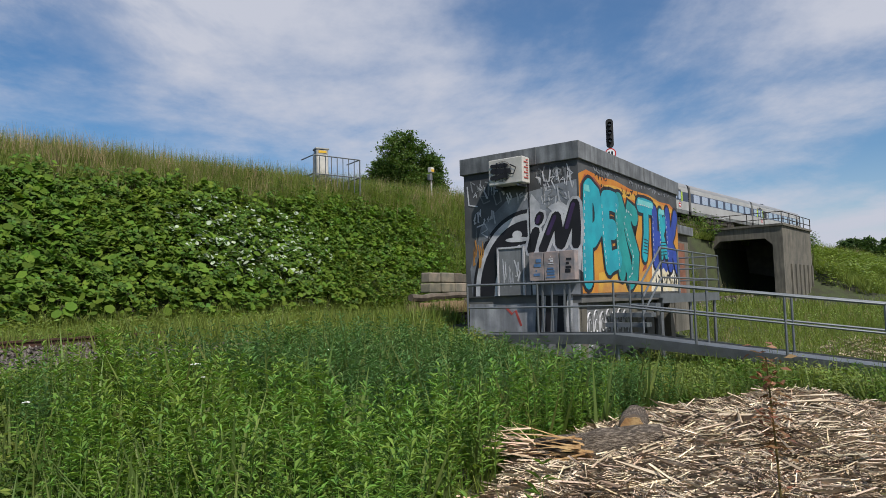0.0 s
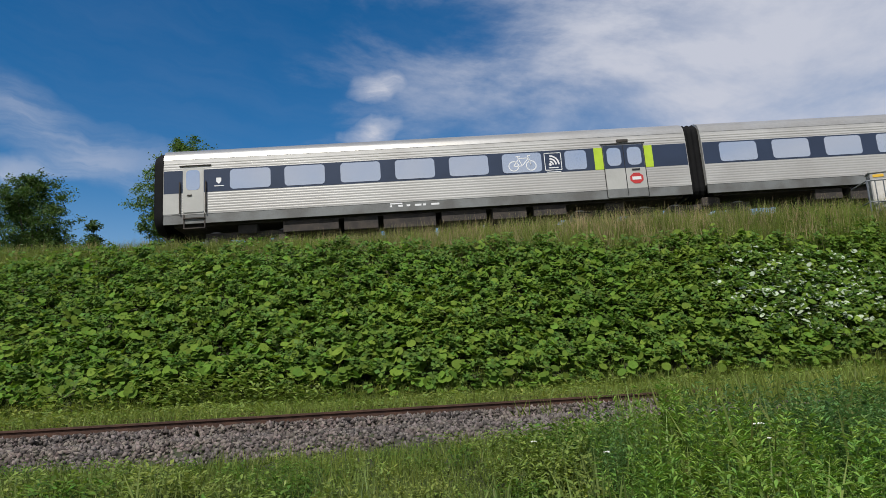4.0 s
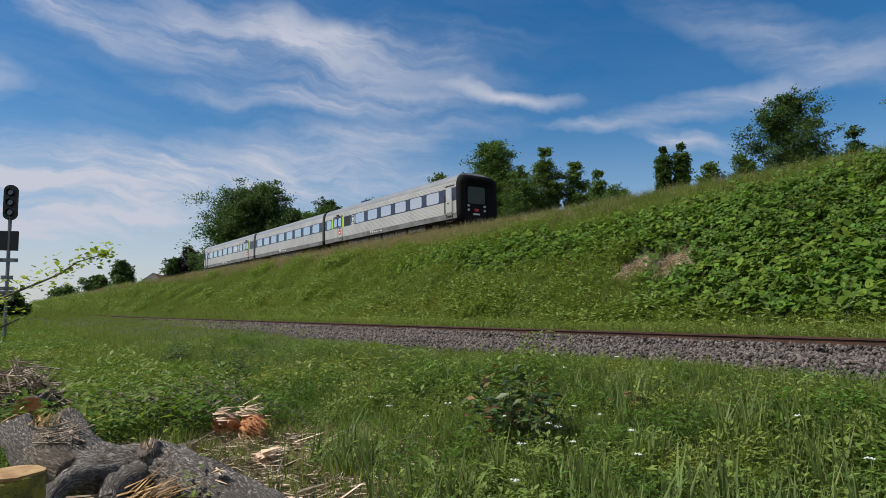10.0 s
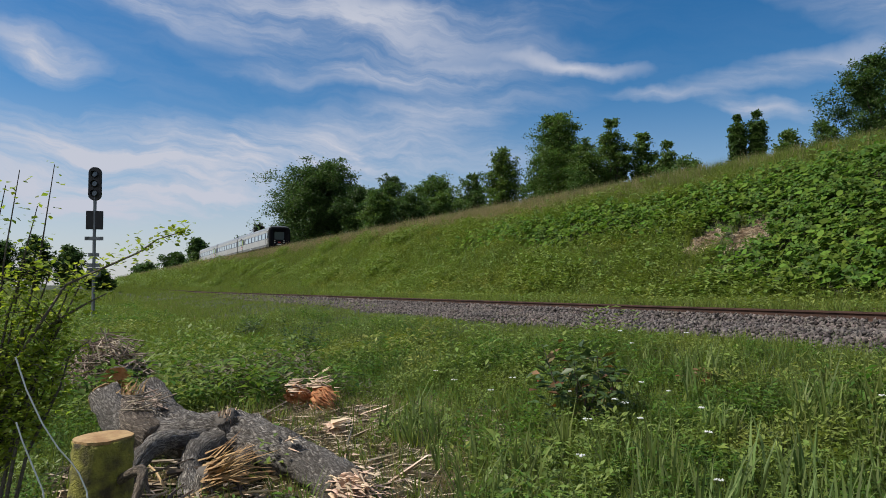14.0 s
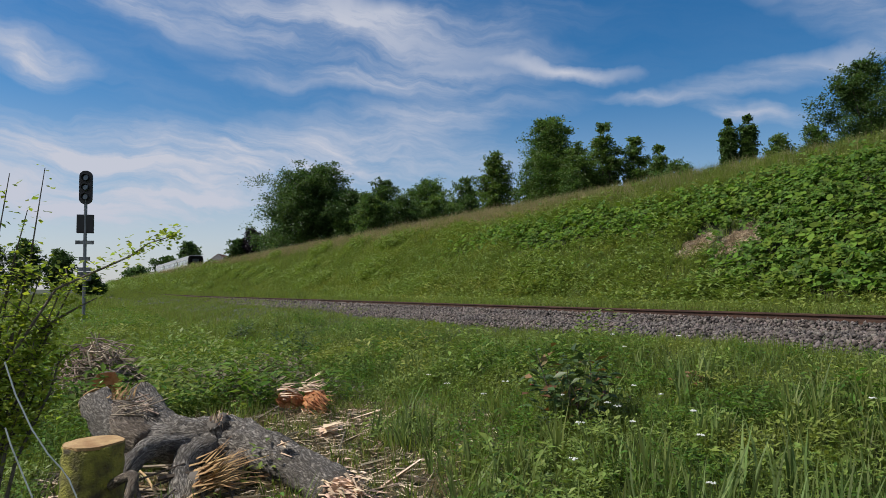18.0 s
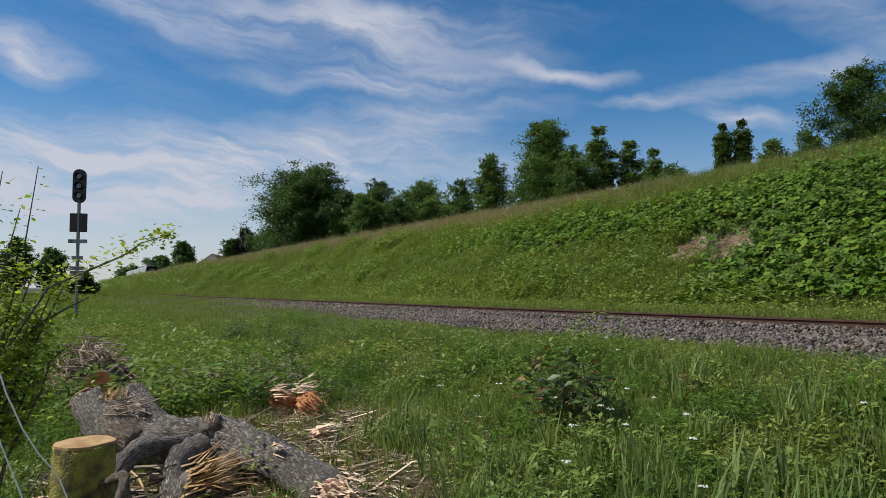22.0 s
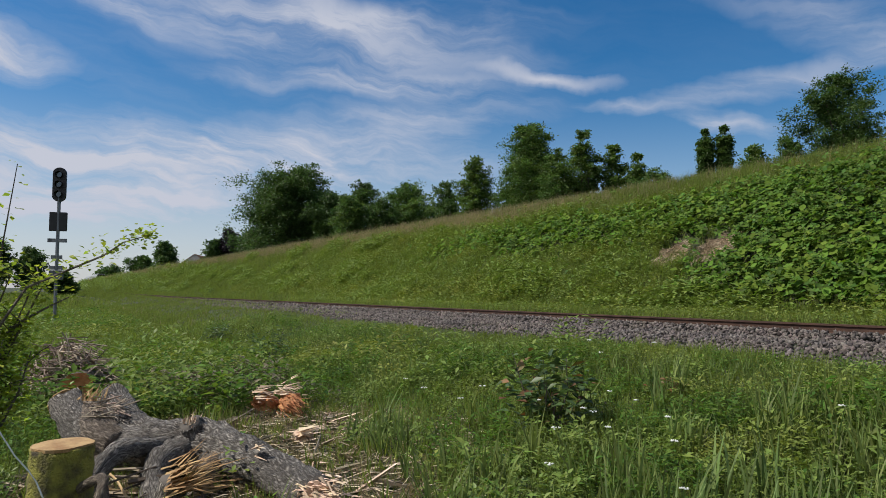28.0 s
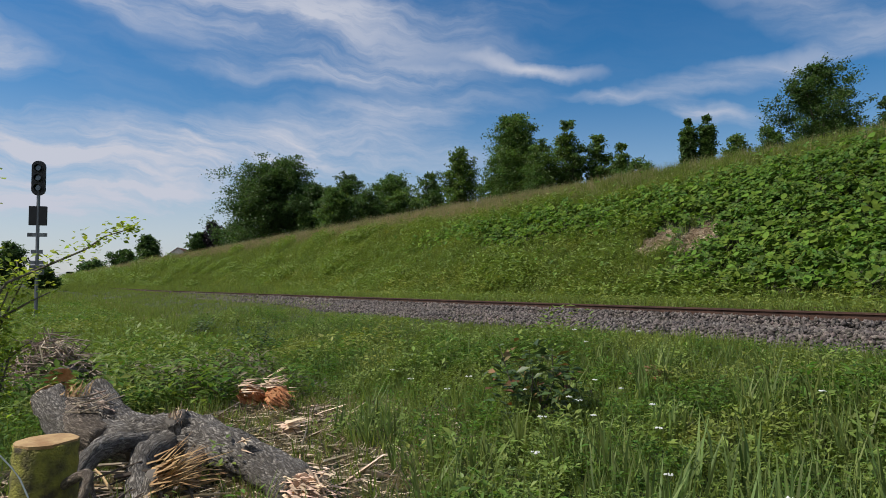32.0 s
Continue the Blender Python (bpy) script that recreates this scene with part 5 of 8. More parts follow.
def make_retaining_wall():
    """Rough stone blocks, a beam and boards holding back the slope behind the hut."""
    w = thing("retaining_wall", "low weathered wall of stone blocks and beams at the foot of the slope", "wall", at=pose(15.6, 14.7, 0, 0, 0, 6))
    r = random.Random(9)
    for row in range(2):
        x = .25 + .05 * row
        while x < 4.2:
            l = r.uniform(.45, .85)
            part("stone", boxed(x, x + l - .025, r.uniform(-.06, .05), .4, 1.80 + row * .34, 2.13 + row * .34 + r.uniform(-.03, .02), .035), "stone", w)
            x += l
    bm = wobbly_beam((-1.0, -.2, 1.62), (3.6, -.2, 1.78), .12)
    part("beam", bm, "dark_beam", w, "dark weathered timber beam")
    for i in range(5):
        part("board", boxed(-.9 + i * 1.0, .08 + i * 1.0, -.50 + r.uniform(-.02, .02), -.44, .95, 1.52 + r.uniform(-.05, .05), .01), "tan_board", w, "tan board set on edge")
    part("post", boxed(1.5, 1.6, -.58, -.5, .8, 1.6, .01), "dark_beam", w)
    # straw-dry grass in front of the boards
    rng = np.random.default_rng(4)
    n = 260
    P = np.stack([rng.uniform(14.0, 18.5, n), rng.uniform(13.7, 14.3, n), np.full(n, .95)], 1)
    tv, tt = tuft(rng, 9, 1.0, .03, .5)
    merged("dry_grass", [scattered(tv, tt, P, rng.uniform(0, 6.28, n), rng.uniform(.3, .65, n), rng.uniform(0, .3, n), rng.uniform(0, 6.28, n), 0)], ("grass_dry",), "straw-dry grass in front of the boards", "grass")


def wobbly_beam(a, b, r0):
    bm = bmesh.new()
    rr = random.Random(2)
    a, b = Vector(a), Vector(b)
    pts = [a.lerp(b, i / 8) + Vector((0, rr.uniform(-.02, .02), rr.uniform(-.03, .03))) for i in range(9)]
    return tube(bm, pts, r0, 7, r0 * .8)



def make_bridge():
    b = thing("underpass", "pale concrete railway underpass with a dark portal", "bridge")
    x0, x1, y0, y1, top = 60.0, 69.5, 15.2, 21.8, 7.1
    oy0, oy1, oz = 16.0, 20.95, 6.1
    part("portal_wall", boxed(x0, x0 + .8, y0, oy0, .6, top), "concrete", b, "concrete portal wall")
    part("portal_wall", boxed(x0, x0 + .8, oy1, y1, .6, top), "concrete", b, "concrete portal wall")
    bm = prism(bmesh.new(), [(oy0, oz - .6), (oy0 + .6, oz), (oy1 - .6, oz), (oy1, oz - .6), (oy1, top), (oy0, top)], x0, x0 + .8)
    for v in bm.verts:
        v.co = Vector((v.co.y, v.co.x, v.co.z))
    bmesh.ops.recalc_face_normals(bm, faces=bm.faces)
    part("lintel", bm, "concrete", b, "concrete lintel with sloped corners")
    part("side_wall", boxed(x0 + .8, x1, y0, y0 + .7, .6, top), "concrete", b, "long concrete side wall")
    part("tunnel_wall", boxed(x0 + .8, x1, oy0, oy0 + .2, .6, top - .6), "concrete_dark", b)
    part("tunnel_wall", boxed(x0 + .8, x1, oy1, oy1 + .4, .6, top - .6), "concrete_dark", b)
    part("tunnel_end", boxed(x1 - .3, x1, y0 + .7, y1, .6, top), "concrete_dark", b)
    part("deck", boxed(x0 + .8, x1, y0 + .7, y1, top - .5, top), "concrete", b, "concrete bridge deck")
    part("cornice", boxed(x0 - .15, x1, y0 - .15, y0 + .3, top, top + .18), "concrete", b)
    part("cornice", boxed(x0 - .15, x0 + .3, y0 + .3, y1, top, top + .18), "concrete", b)
    for i in range(6):
        x = x0 + 2 + i * 1.4
        part("rib", boxed(x, x + .35, y0 - .12, y0, .6, 3.9), "concrete", b)
    for i in range(5):
        x = x0 + .2 + i * 2.4
        bars("post", [[(x, y0 + .05, top + .18), (x, y0 + .05, top + 1.25)]], .04, "under", b)
    for h in (.62, 1.2):
        bars("railing", [[(x0 + .1, y0 + .05, top + h), (x1, y0 + .05, top + h)]], .035, "under", b)
        bars("railing", [[(x0 + .1, y0 + .05, top + h), (x0 + .1, 21.5, top + h)]], .035, "under", b)
    for i in range(4):
        bars("post", [[(x0 + .1, y0 + 1.4 + i * 1.4, top + .18), (x0 + .1, y0 + 1.4 + i * 1.4, top + 1.25)]], .04, "under", b)
    # wall between hut and portal
    part("wing_wall", boxed(x0 - 9, x0, 21.1, 21.7, .6, 6.3), "concrete", b, "concrete wing wall")


make_bridge()


def signal_head(parent, x, y, z, lamps, facing, h=1.35, hw=.24):
    """A black oblong head with hooded lamps, seen from its back or front."""
    bm = bmesh.new()
    o = round_rect(-hw, hw, z, z + h, hw * .95, 6)
    prism(bm, o, -.06, .06)
    board = part("backboard", bm, "black_paint", parent, "black oblong signal board", at=pose(x, y, 0, 0, 0, facing))
    for i in range(lamps):
        zz = z + h * (i + .75) / (lamps + .5)
        bm = bmesh.new()
        m = Matrix.Translation((0, -.12, zz)) @ Matrix.Rotation(radians(90), 4, "X")
        bmesh.ops.create_cone(bm, cap_ends=False, segments=14, radius1=hw * .54, radius2=hw * .54, depth=.2, matrix=m)
        part("hood", bm, "black_paint", board)
        bm = bmesh.new()
        bmesh.ops.create_cone(bm, cap_ends=True, segments=14, radius1=hw * .44, radius2=hw * .44, depth=.02, matrix=Matrix.Translation((0, -.075, zz)) @ Matrix.Rotation(radians(90), 4, "X"))
        part("lens", bm, "cab_pane", board)
    part("housing", boxed(-hw * .6, hw * .6, .06, .24, z + .1, z + h - .1, .03), "under", board)


def make_signals():
    s = thing("railway_signal", "tall railway light signal on a grey mast, lamps unlit", "signal")
    x, y = -30.0, -.8
    bars("mast", [[(x, y, -.3), (x, y, 5.3)]], .065, "zinc", s, "grey steel mast")
    signal_head(s, x, y, 5.0, 3, 75, 1.36)
    part("number_screen", boxed(-.31, .31, -.05, .08, 3.83, 4.58, .02), "black_paint", s, "black square display board", at=pose(x, y, 0, 0, 0, 80))
    for z, w in ((3.38, .34), (2.72, .2), (2.3, .26)):
        part("sign_plate", boxed(-w, w, -.05, -.03, z, z + .15), "fascia", s, "grey plate with unreadable writing", at=pose(x, y, 0, 0, 0, 80))
    part("junction_box", boxed(-.22, .22, -.2, .2, 1.9, 2.28, .02), "fascia", s, at=pose(x, y, 0, 0, 0, 80))
    s2 = thing("hut_signal", "black railway signal head with a round speed sign behind the hut", "signal")
    x, y = 17.3, 8.81
    bars("mast", [[(x, y, 0), (x, y, 6.6)]], .05, "zinc", s2)
    signal_head(s2, x, y, 5.85, 3, -62, .84, .105)
    bm = bmesh.new()
    bmesh.ops.create_cone(bm, cap_ends=True, segments=20, radius1=.16, radius2=.16, depth=.02, matrix=Matrix.Translation((0, -.09, 5.66)) @ Matrix.Rotation(radians(90), 4, "X"))
    part("speed_disc", bm, "sign_red", s2, "round red-rimmed disc", at=pose(x, y, 0, 0, 0, -62))
    bm = bmesh.new()
    bmesh.ops.create_cone(bm, cap_ends=True, segments=20, radius1=.125, radius2=.125, depth=.03, matrix=Matrix.Translation((0, -.09, 5.66)) @ Matrix.Rotation(radians(90), 4, "X"))
    part("disc_face", bm, "sign_white", s2, at=pose(x, y, 0, 0, 0, -62))
    bm = bmesh.new()
    for cx in (-.045, .045):
        prism(bm, rect(cx - .025, cx + .025, 5.6, 5.72), -.112, -.10)
    part("disc_figure", bm, "black_paint", s2, at=pose(x, y, 0, 0, 0, -62))


make_signals()


def make_trackside():
    """The cabinet with its railing on the crest, and the marker post."""
    z = 5.82
    c = thing("relay_cabinet", "pale trackside cabinet with an orange sign on the crest", "cabinet", at=pose(16.85, 21.7, .68, 0, 0, -20))
    part("body", boxed(-.26, .26, -.2, .2, z - .6, 7.2, .02), "cabinet_grey", c)
    part("lid", boxed(-.29, .29, -.23, .23, 7.2, 7.27, .02), "cabinet_grey", c)
    part("sign", boxed(-.17, .17, -.215, -.203, 7.05, 7.15), "sign_yellow", c, "orange warning sign")
    part("door", boxed(-.22, .22, -.214, -.202, 6.1, 6.97, .004), "ac_white", c)
    f = thing("crest_railing", "small galvanised railing round the trackside cabinet", "railing", at=pose(17.0, 21.15, .62, 0, 0, -12))
    for x0, x1, y0, y1 in ((-.95, 1.15, -.25, -.25), (1.15, 1.15, -.25, .9), (-.95, -.95, -.25, .9)):
        bars("rail", [[(x0, y0, 6.86), (x1, y1, 6.86)], [(x0, y0, 6.1), (x1, y1, 6.1)]], .025, "zinc", f)
    for i in range(9):
        x = -.95 + 2.1 * i / 8
        bars("bar", [[(x, -.25, 5.35), (x, -.25, 6.86)]], .018 if 0 < i < 8 else .03, "zinc", f)
    p = thing("marker_post", "thin trackside post with a yellow box on the crest", "post", at=pose(23.3, 21.4, .78))
    bars("pole", [[(0, 0, 5.2), (0, 0, 7.2)]], .04, "ac_white", p)
    part("head", boxed(-.13, .13, -.1, .1, 6.95, 7.2, .02), "ac_white", p)
    part("plate", boxed(-.1, .1, -.115, -.103, 6.98, 7.1, .004), "sign_yellow", p, "small yellow plate")
    part("switch_box", boxed(-.2, -.03, -.12, .08, 6.55, 6.85, .02), "fascia", p)


make_trackside()

# ---- growing things: many small pieces in a few meshes ----
def merged(name, blocks, mat_names, label, category="plants", kind="stuff", parent=None, smooth=False):
    """One mesh from blocks of (coordinates, triangles, material index)."""
    co, tri, mi, base = [], [], [], 0
    for c, t, m in blocks:
        co.append(c)
        tri.append(t + base)
        mi.append(np.full(len(t), m))
        base += len(c)
    co, tri, mi = np.concatenate(co), np.concatenate(tri), np.concatenate(mi)
    me = bpy.data.meshes.new(name)
    me.vertices.add(len(co))
    me.vertices.foreach_set("co", co.astype(np.float32).ravel())
    me.loops.add(len(tri) * 3)
    me.loops.foreach_set("vertex_index", tri.astype(np.int32).ravel())
    me.polygons.add(len(tri))
    me.polygons.foreach_set("loop_start", np.arange(0, len(tri) * 3, 3, dtype=np.int32))
    me.polygons.foreach_set("material_index", mi.astype(np.int32))
    if smooth:
        me.polygons.foreach_set("use_smooth", np.ones(len(tri), bool))
    me.update(calc_edges=True)
    mats(me, *mat_names)
    ob = new(name, me)
    ob.parent = parent
    return tagged(ob, label, category, kind=kind) if parent is None else ob


def scattered(tv, tt, P, yaw, scale, tilt=None, tilt_dir=None, mat=0, stretch=None):
    """Copies of a small template (vertices, triangles) set at the points P."""
    tv, tt, P = np.asarray(tv, float), np.asarray(tt, int), np.asarray(P, float)
    n, k = len(P), len(tv)
    s = np.broadcast_to(np.asarray(scale, float).reshape(-1, 1), (n, 1))
    V = tv[None] * s[:, :, None]
    if stretch is not None:
        V = V * np.stack([np.ones(n), np.ones(n), stretch], 1)[:, None]
    c, si = np.cos(yaw)[:, None], np.sin(yaw)[:, None]
    x, y, z = V[..., 0] * c - V[..., 1] * si, V[..., 0] * si + V[..., 1] * c, V[..., 2]
    if tilt is not None:
        a, ca, sa = tilt_dir, np.cos(tilt)[:, None], np.sin(tilt)[:, None]
        dx, dy = np.cos(a)[:, None], np.sin(a)[:, None]
        h = x * dx + y * dy
        w = -x * dy + y * dx
        h2, z2 = h * ca + z * sa, -h * sa + z * ca
        x, y, z = h2 * dx - w * dy, h2 * dy + w * dx, z2
    co = np.stack([x, y, z], -1) + P[:, None]
    tri = tt[None] + (np.arange(n) * k)[:, None, None]
    return co.reshape(-1, 3), tri.reshape(-1, 3), mat


def tuft(rng, blades, h, w, lean):
    """A tuft of bent blades, one unit high."""
    v, t = [], []
    for i in range(blades):
        a, l = rng.uniform(0, 6.28), rng.uniform(.2, 1) * lean
        hh = h * rng.uniform(.55, 1.1)
        ox, oy = rng.uniform(-.12, .12), rng.uniform(-.12, .12)
        dx, dy = np.cos(a), np.sin(a)
        px, py = -dy * w / 2, dx * w / 2
        b = len(v)
        v += [(ox + px, oy + py, -.05), (ox - px, oy - py, -.05), (ox + dx * l * .3 + px * .9, oy + dy * l * .3 + py * .9, hh * .55), (ox + dx * l * .3 - px * .9, oy + dy * l * .3 - py * .9, hh * .55), (ox + dx * l, oy + dy * l, hh)]
        t += [(b, b + 1, b + 3), (b, b + 3, b + 2), (b + 2, b + 3, b + 4)]
    return np.array(v), np.array(t)


def leafy(rng, levels, per, leaf, h, droop=.3, width=.42, rise=(.05, .4)):
    """An upright weed: a thin stem with whorls of folded pointed leaves."""
    v = [(.008, 0, -.05), (-.008, 0, -.05), (.004, 0, h), (0, .008, -.05), (0, -.008, -.05), (0, .004, h)]
    t = [(0, 1, 2), (3, 4, 5)]
    for i in range(levels):
        z = h * (.18 + .82 * i / max(1, levels - 1))
        for j in range(per):
            a = rng.uniform(0, 6.28) if per > 2 else j * 3.14 + i * 1.57 + rng.uniform(-.4, .4)
            l = leaf * rng.uniform(.6, 1.15) * (1.1 - .45 * i / levels)
            dx, dy = np.cos(a), np.sin(a)
            up = rng.uniform(*rise)
            w = l * width / 2
            b = len(v)
            mid = (dx * l * .5, dy * l * .5, z + l * up * .6)
            v += [(0, 0, z), (mid[0] - dy * w, mid[1] + dx * w, mid[2] + .15 * w), (dx * l, dy * l, z + l * (up - droop)), (mid[0] + dy * w, mid[1] - dx * w, mid[2] + .15 * w)]
            t += [(b, b + 1, b + 2), (b, b + 2, b + 3)]
    return np.array(v), np.array(t)


def round_leaf(rng, n=9):
    """A broad heart-shaped leaf with a wavy rim and a hollow middle, one unit across."""
    v, t = [(0, 0, -.07)], []
    for i in range(n):
        a = 6.2832 * i / n
        r = .5 * (1 - .38 * np.exp(-((a - 3.14) / .5) ** 2)) * rng.uniform(.88, 1.08)
        v.append((r * np.cos(a), r * np.sin(a), rng.uniform(-.09, .07)))
        t.append((0, 1 + i, 1 + (i + 1) % n))
    return np.array(v), np.array(t)


def trefoil(rng):
    v, t = [], []
    for k in range(3):
        a = 2.094 * k + rng.uniform(-.3, .3)
        dx, dy, l, w = np.cos(a), np.sin(a), .5, .19
        b = len(v)
        z = rng.uniform(-.12, .1)
        v += [(0, 0, 0), (dx * l * .5 - dy * w, dy * l * .5 + dx * w, .05), (dx * l, dy * l, z), (dx * l * .5 + dy * w, dy * l * .5 - dx * w, .05)]
        t += [(b, b + 1, b + 2), (b, b + 2, b + 3)]
    return np.array(v), np.array(t)


RNG = np.random.default_rng(11)


def rough_noise(x, y, s):
    return .5 + .25 * (np.sin(x * 1.3 / s + 2.1 * np.sin(y * .9 / s)) + np.sin(y * 1.7 / s + 1.3 * np.sin(x * .7 / s + 1)))


def spread(n, x0, x1, y0, y1):
    return RNG.uniform(x0, x1, n), RNG.uniform(y0, y1, n)


def slope_f(x, y):
    """0 at the slope's foot, 1 at its crest."""
    foot = foot_y(x)
    return (y - foot) / np.maximum(track_y(x) - 3.6 - foot, .5)


def at_ground(x, y, up=0.0):
    return np.stack([x, y, height(x, y) + up], 1)


def in_heap(x, y):
    """The shredded wood heap beside the walkway."""
    return ((x - 6.6) / 4.3) ** 2 + ((y - 2.25 - .05 * (x - 7)) / 1.55) ** 2 < 1


def in_clearing(x, y):
    return (((x + 5.6) / 2.7) ** 2 + ((y - 1.0) / 1.5) ** 2 < 1) | (((x + 7.4) / 1.2) ** 2 + ((y - 2.2) / .75) ** 2 < 1)


def in_thin(x, y):
    """Trampled ground round the felled trunk, where little grows."""
    return ((x + 6.5) / 2.9) ** 2 + ((y - 2.1) / 1.8) ** 2 < .45 + .9 * rough_noise(x, y, .30)


def in_patch(x, y, k=1.0):
    k = k * (.52 + 1.15 * rough_noise(x * 1.0, y * 1.2, .16))
    return (((x + 14.05) / .46) ** 2 + ((y - 15.75) / .58) ** 2 < k) | (((x + 12.72) / .55) ** 2 + ((y - 16.05) / .66) ** 2 < k)


def in_hut(x, y):
    return ((x > 12.3) & (x < 22) & (y > 6.6) & (y < 11.3)) | ((x > 10.9) & (x < 12.7) & (y > 6) & (y < 9.5))


def wisp(rng, blades, w, lean):
    """A light tuft: single pointed blades, one unit high."""
    v, t = [], []
    for i in range(blades):
        a, l, hh = rng.uniform(0, 6.28), rng.uniform(.2, 1) * lean, rng.uniform(.5, 1.1)
        ox, oy = rng.uniform(-.22, .22, 2)
        q = rng.uniform(0, 3.14)
        px, py = np.cos(q) * w / 2, np.sin(q) * w / 2
        b = len(v)
        v += [(ox + px, oy + py, -.05), (ox - px, oy - py, -.05), (ox + np.cos(a) * l, oy + np.sin(a) * l, hh)]
        t += [(b, b + 1, b + 2)]
    return np.array(v), np.array(t)


def herb(rng, n, leaf, h):
    """A low bushy plant: loose pointed leaves in a rounded mass."""
    v, t = [], []
    for i in range(n):
        a, z, r = rng.uniform(0, 6.28), h * rng.uniform(.25, 1), rng.uniform(0, .3)
        l, up, turn = leaf * rng.uniform(.6, 1.2), rng.uniform(-.5, .6), rng.uniform(-.9, .9)
        dx, dy, b = np.cos(a), np.sin(a), len(v)
        c = np.array((np.cos(a + turn) * r, np.sin(a + turn) * r, z))
        e = c + np.array((dx, dy, up)) * l
        w = np.array((-dy, dx, rng.uniform(-.3, .3))) * l * .22
        m = (c + e) / 2 + np.array((0, 0, .1 * l))
        v += [c, m + w, e, m - w]
        t += [(b, b + 1, b + 2), (b, b + 2, b + 3)]
    return np.array(v), np.array(t)


TUFTS = [tuft(RNG, 7, 1.0, .035, .45) for _ in range(4)]
TUFTS_BROAD = [tuft(RNG, 4, 1.0, .036, .62) for _ in range(4)]
TUFTS_FINE = [wisp(RNG, 9, .022, .40) for _ in range(4)]
WISP_TUFTS = [wisp(RNG, 7, .075, .50) for _ in range(5)]
WEEDS = [leafy(RNG, 13, 3, .135, 1.0, .12, .30, (.15, .8)) for _ in range(5)]
WEEDS_FAR = [herb(RNG, 13, .24, .85) for _ in range(5)]
WEEDS_LOW = [herb(RNG, 20, .20, .78) for _ in range(6)]
LEAVES = [round_leaf(RNG) for _ in range(5)]
TREFOILS = [trefoil(RNG) for _ in range(3)]


def sow(templates, x, y, size, mat=0, lean=.25, up=0.0, stretch=None):
    """Upright plants on the ground, shared out over the templates."""
    out = []
    pick = RNG.integers(0, len(templates), len(x))
    P = at_ground(x, y, up)
    for k, (tv, tt) in enumerate(templates):
        m = pick == k
        n = int(m.sum())
        if n:
            out.append(scattered(tv, tt, P[m], RNG.uniform(0, 6.28, n), size[m], RNG.uniform(0, lean, n), RNG.uniform(0, 6.28, n), mat, None if stretch is None else stretch[m]))
    return out


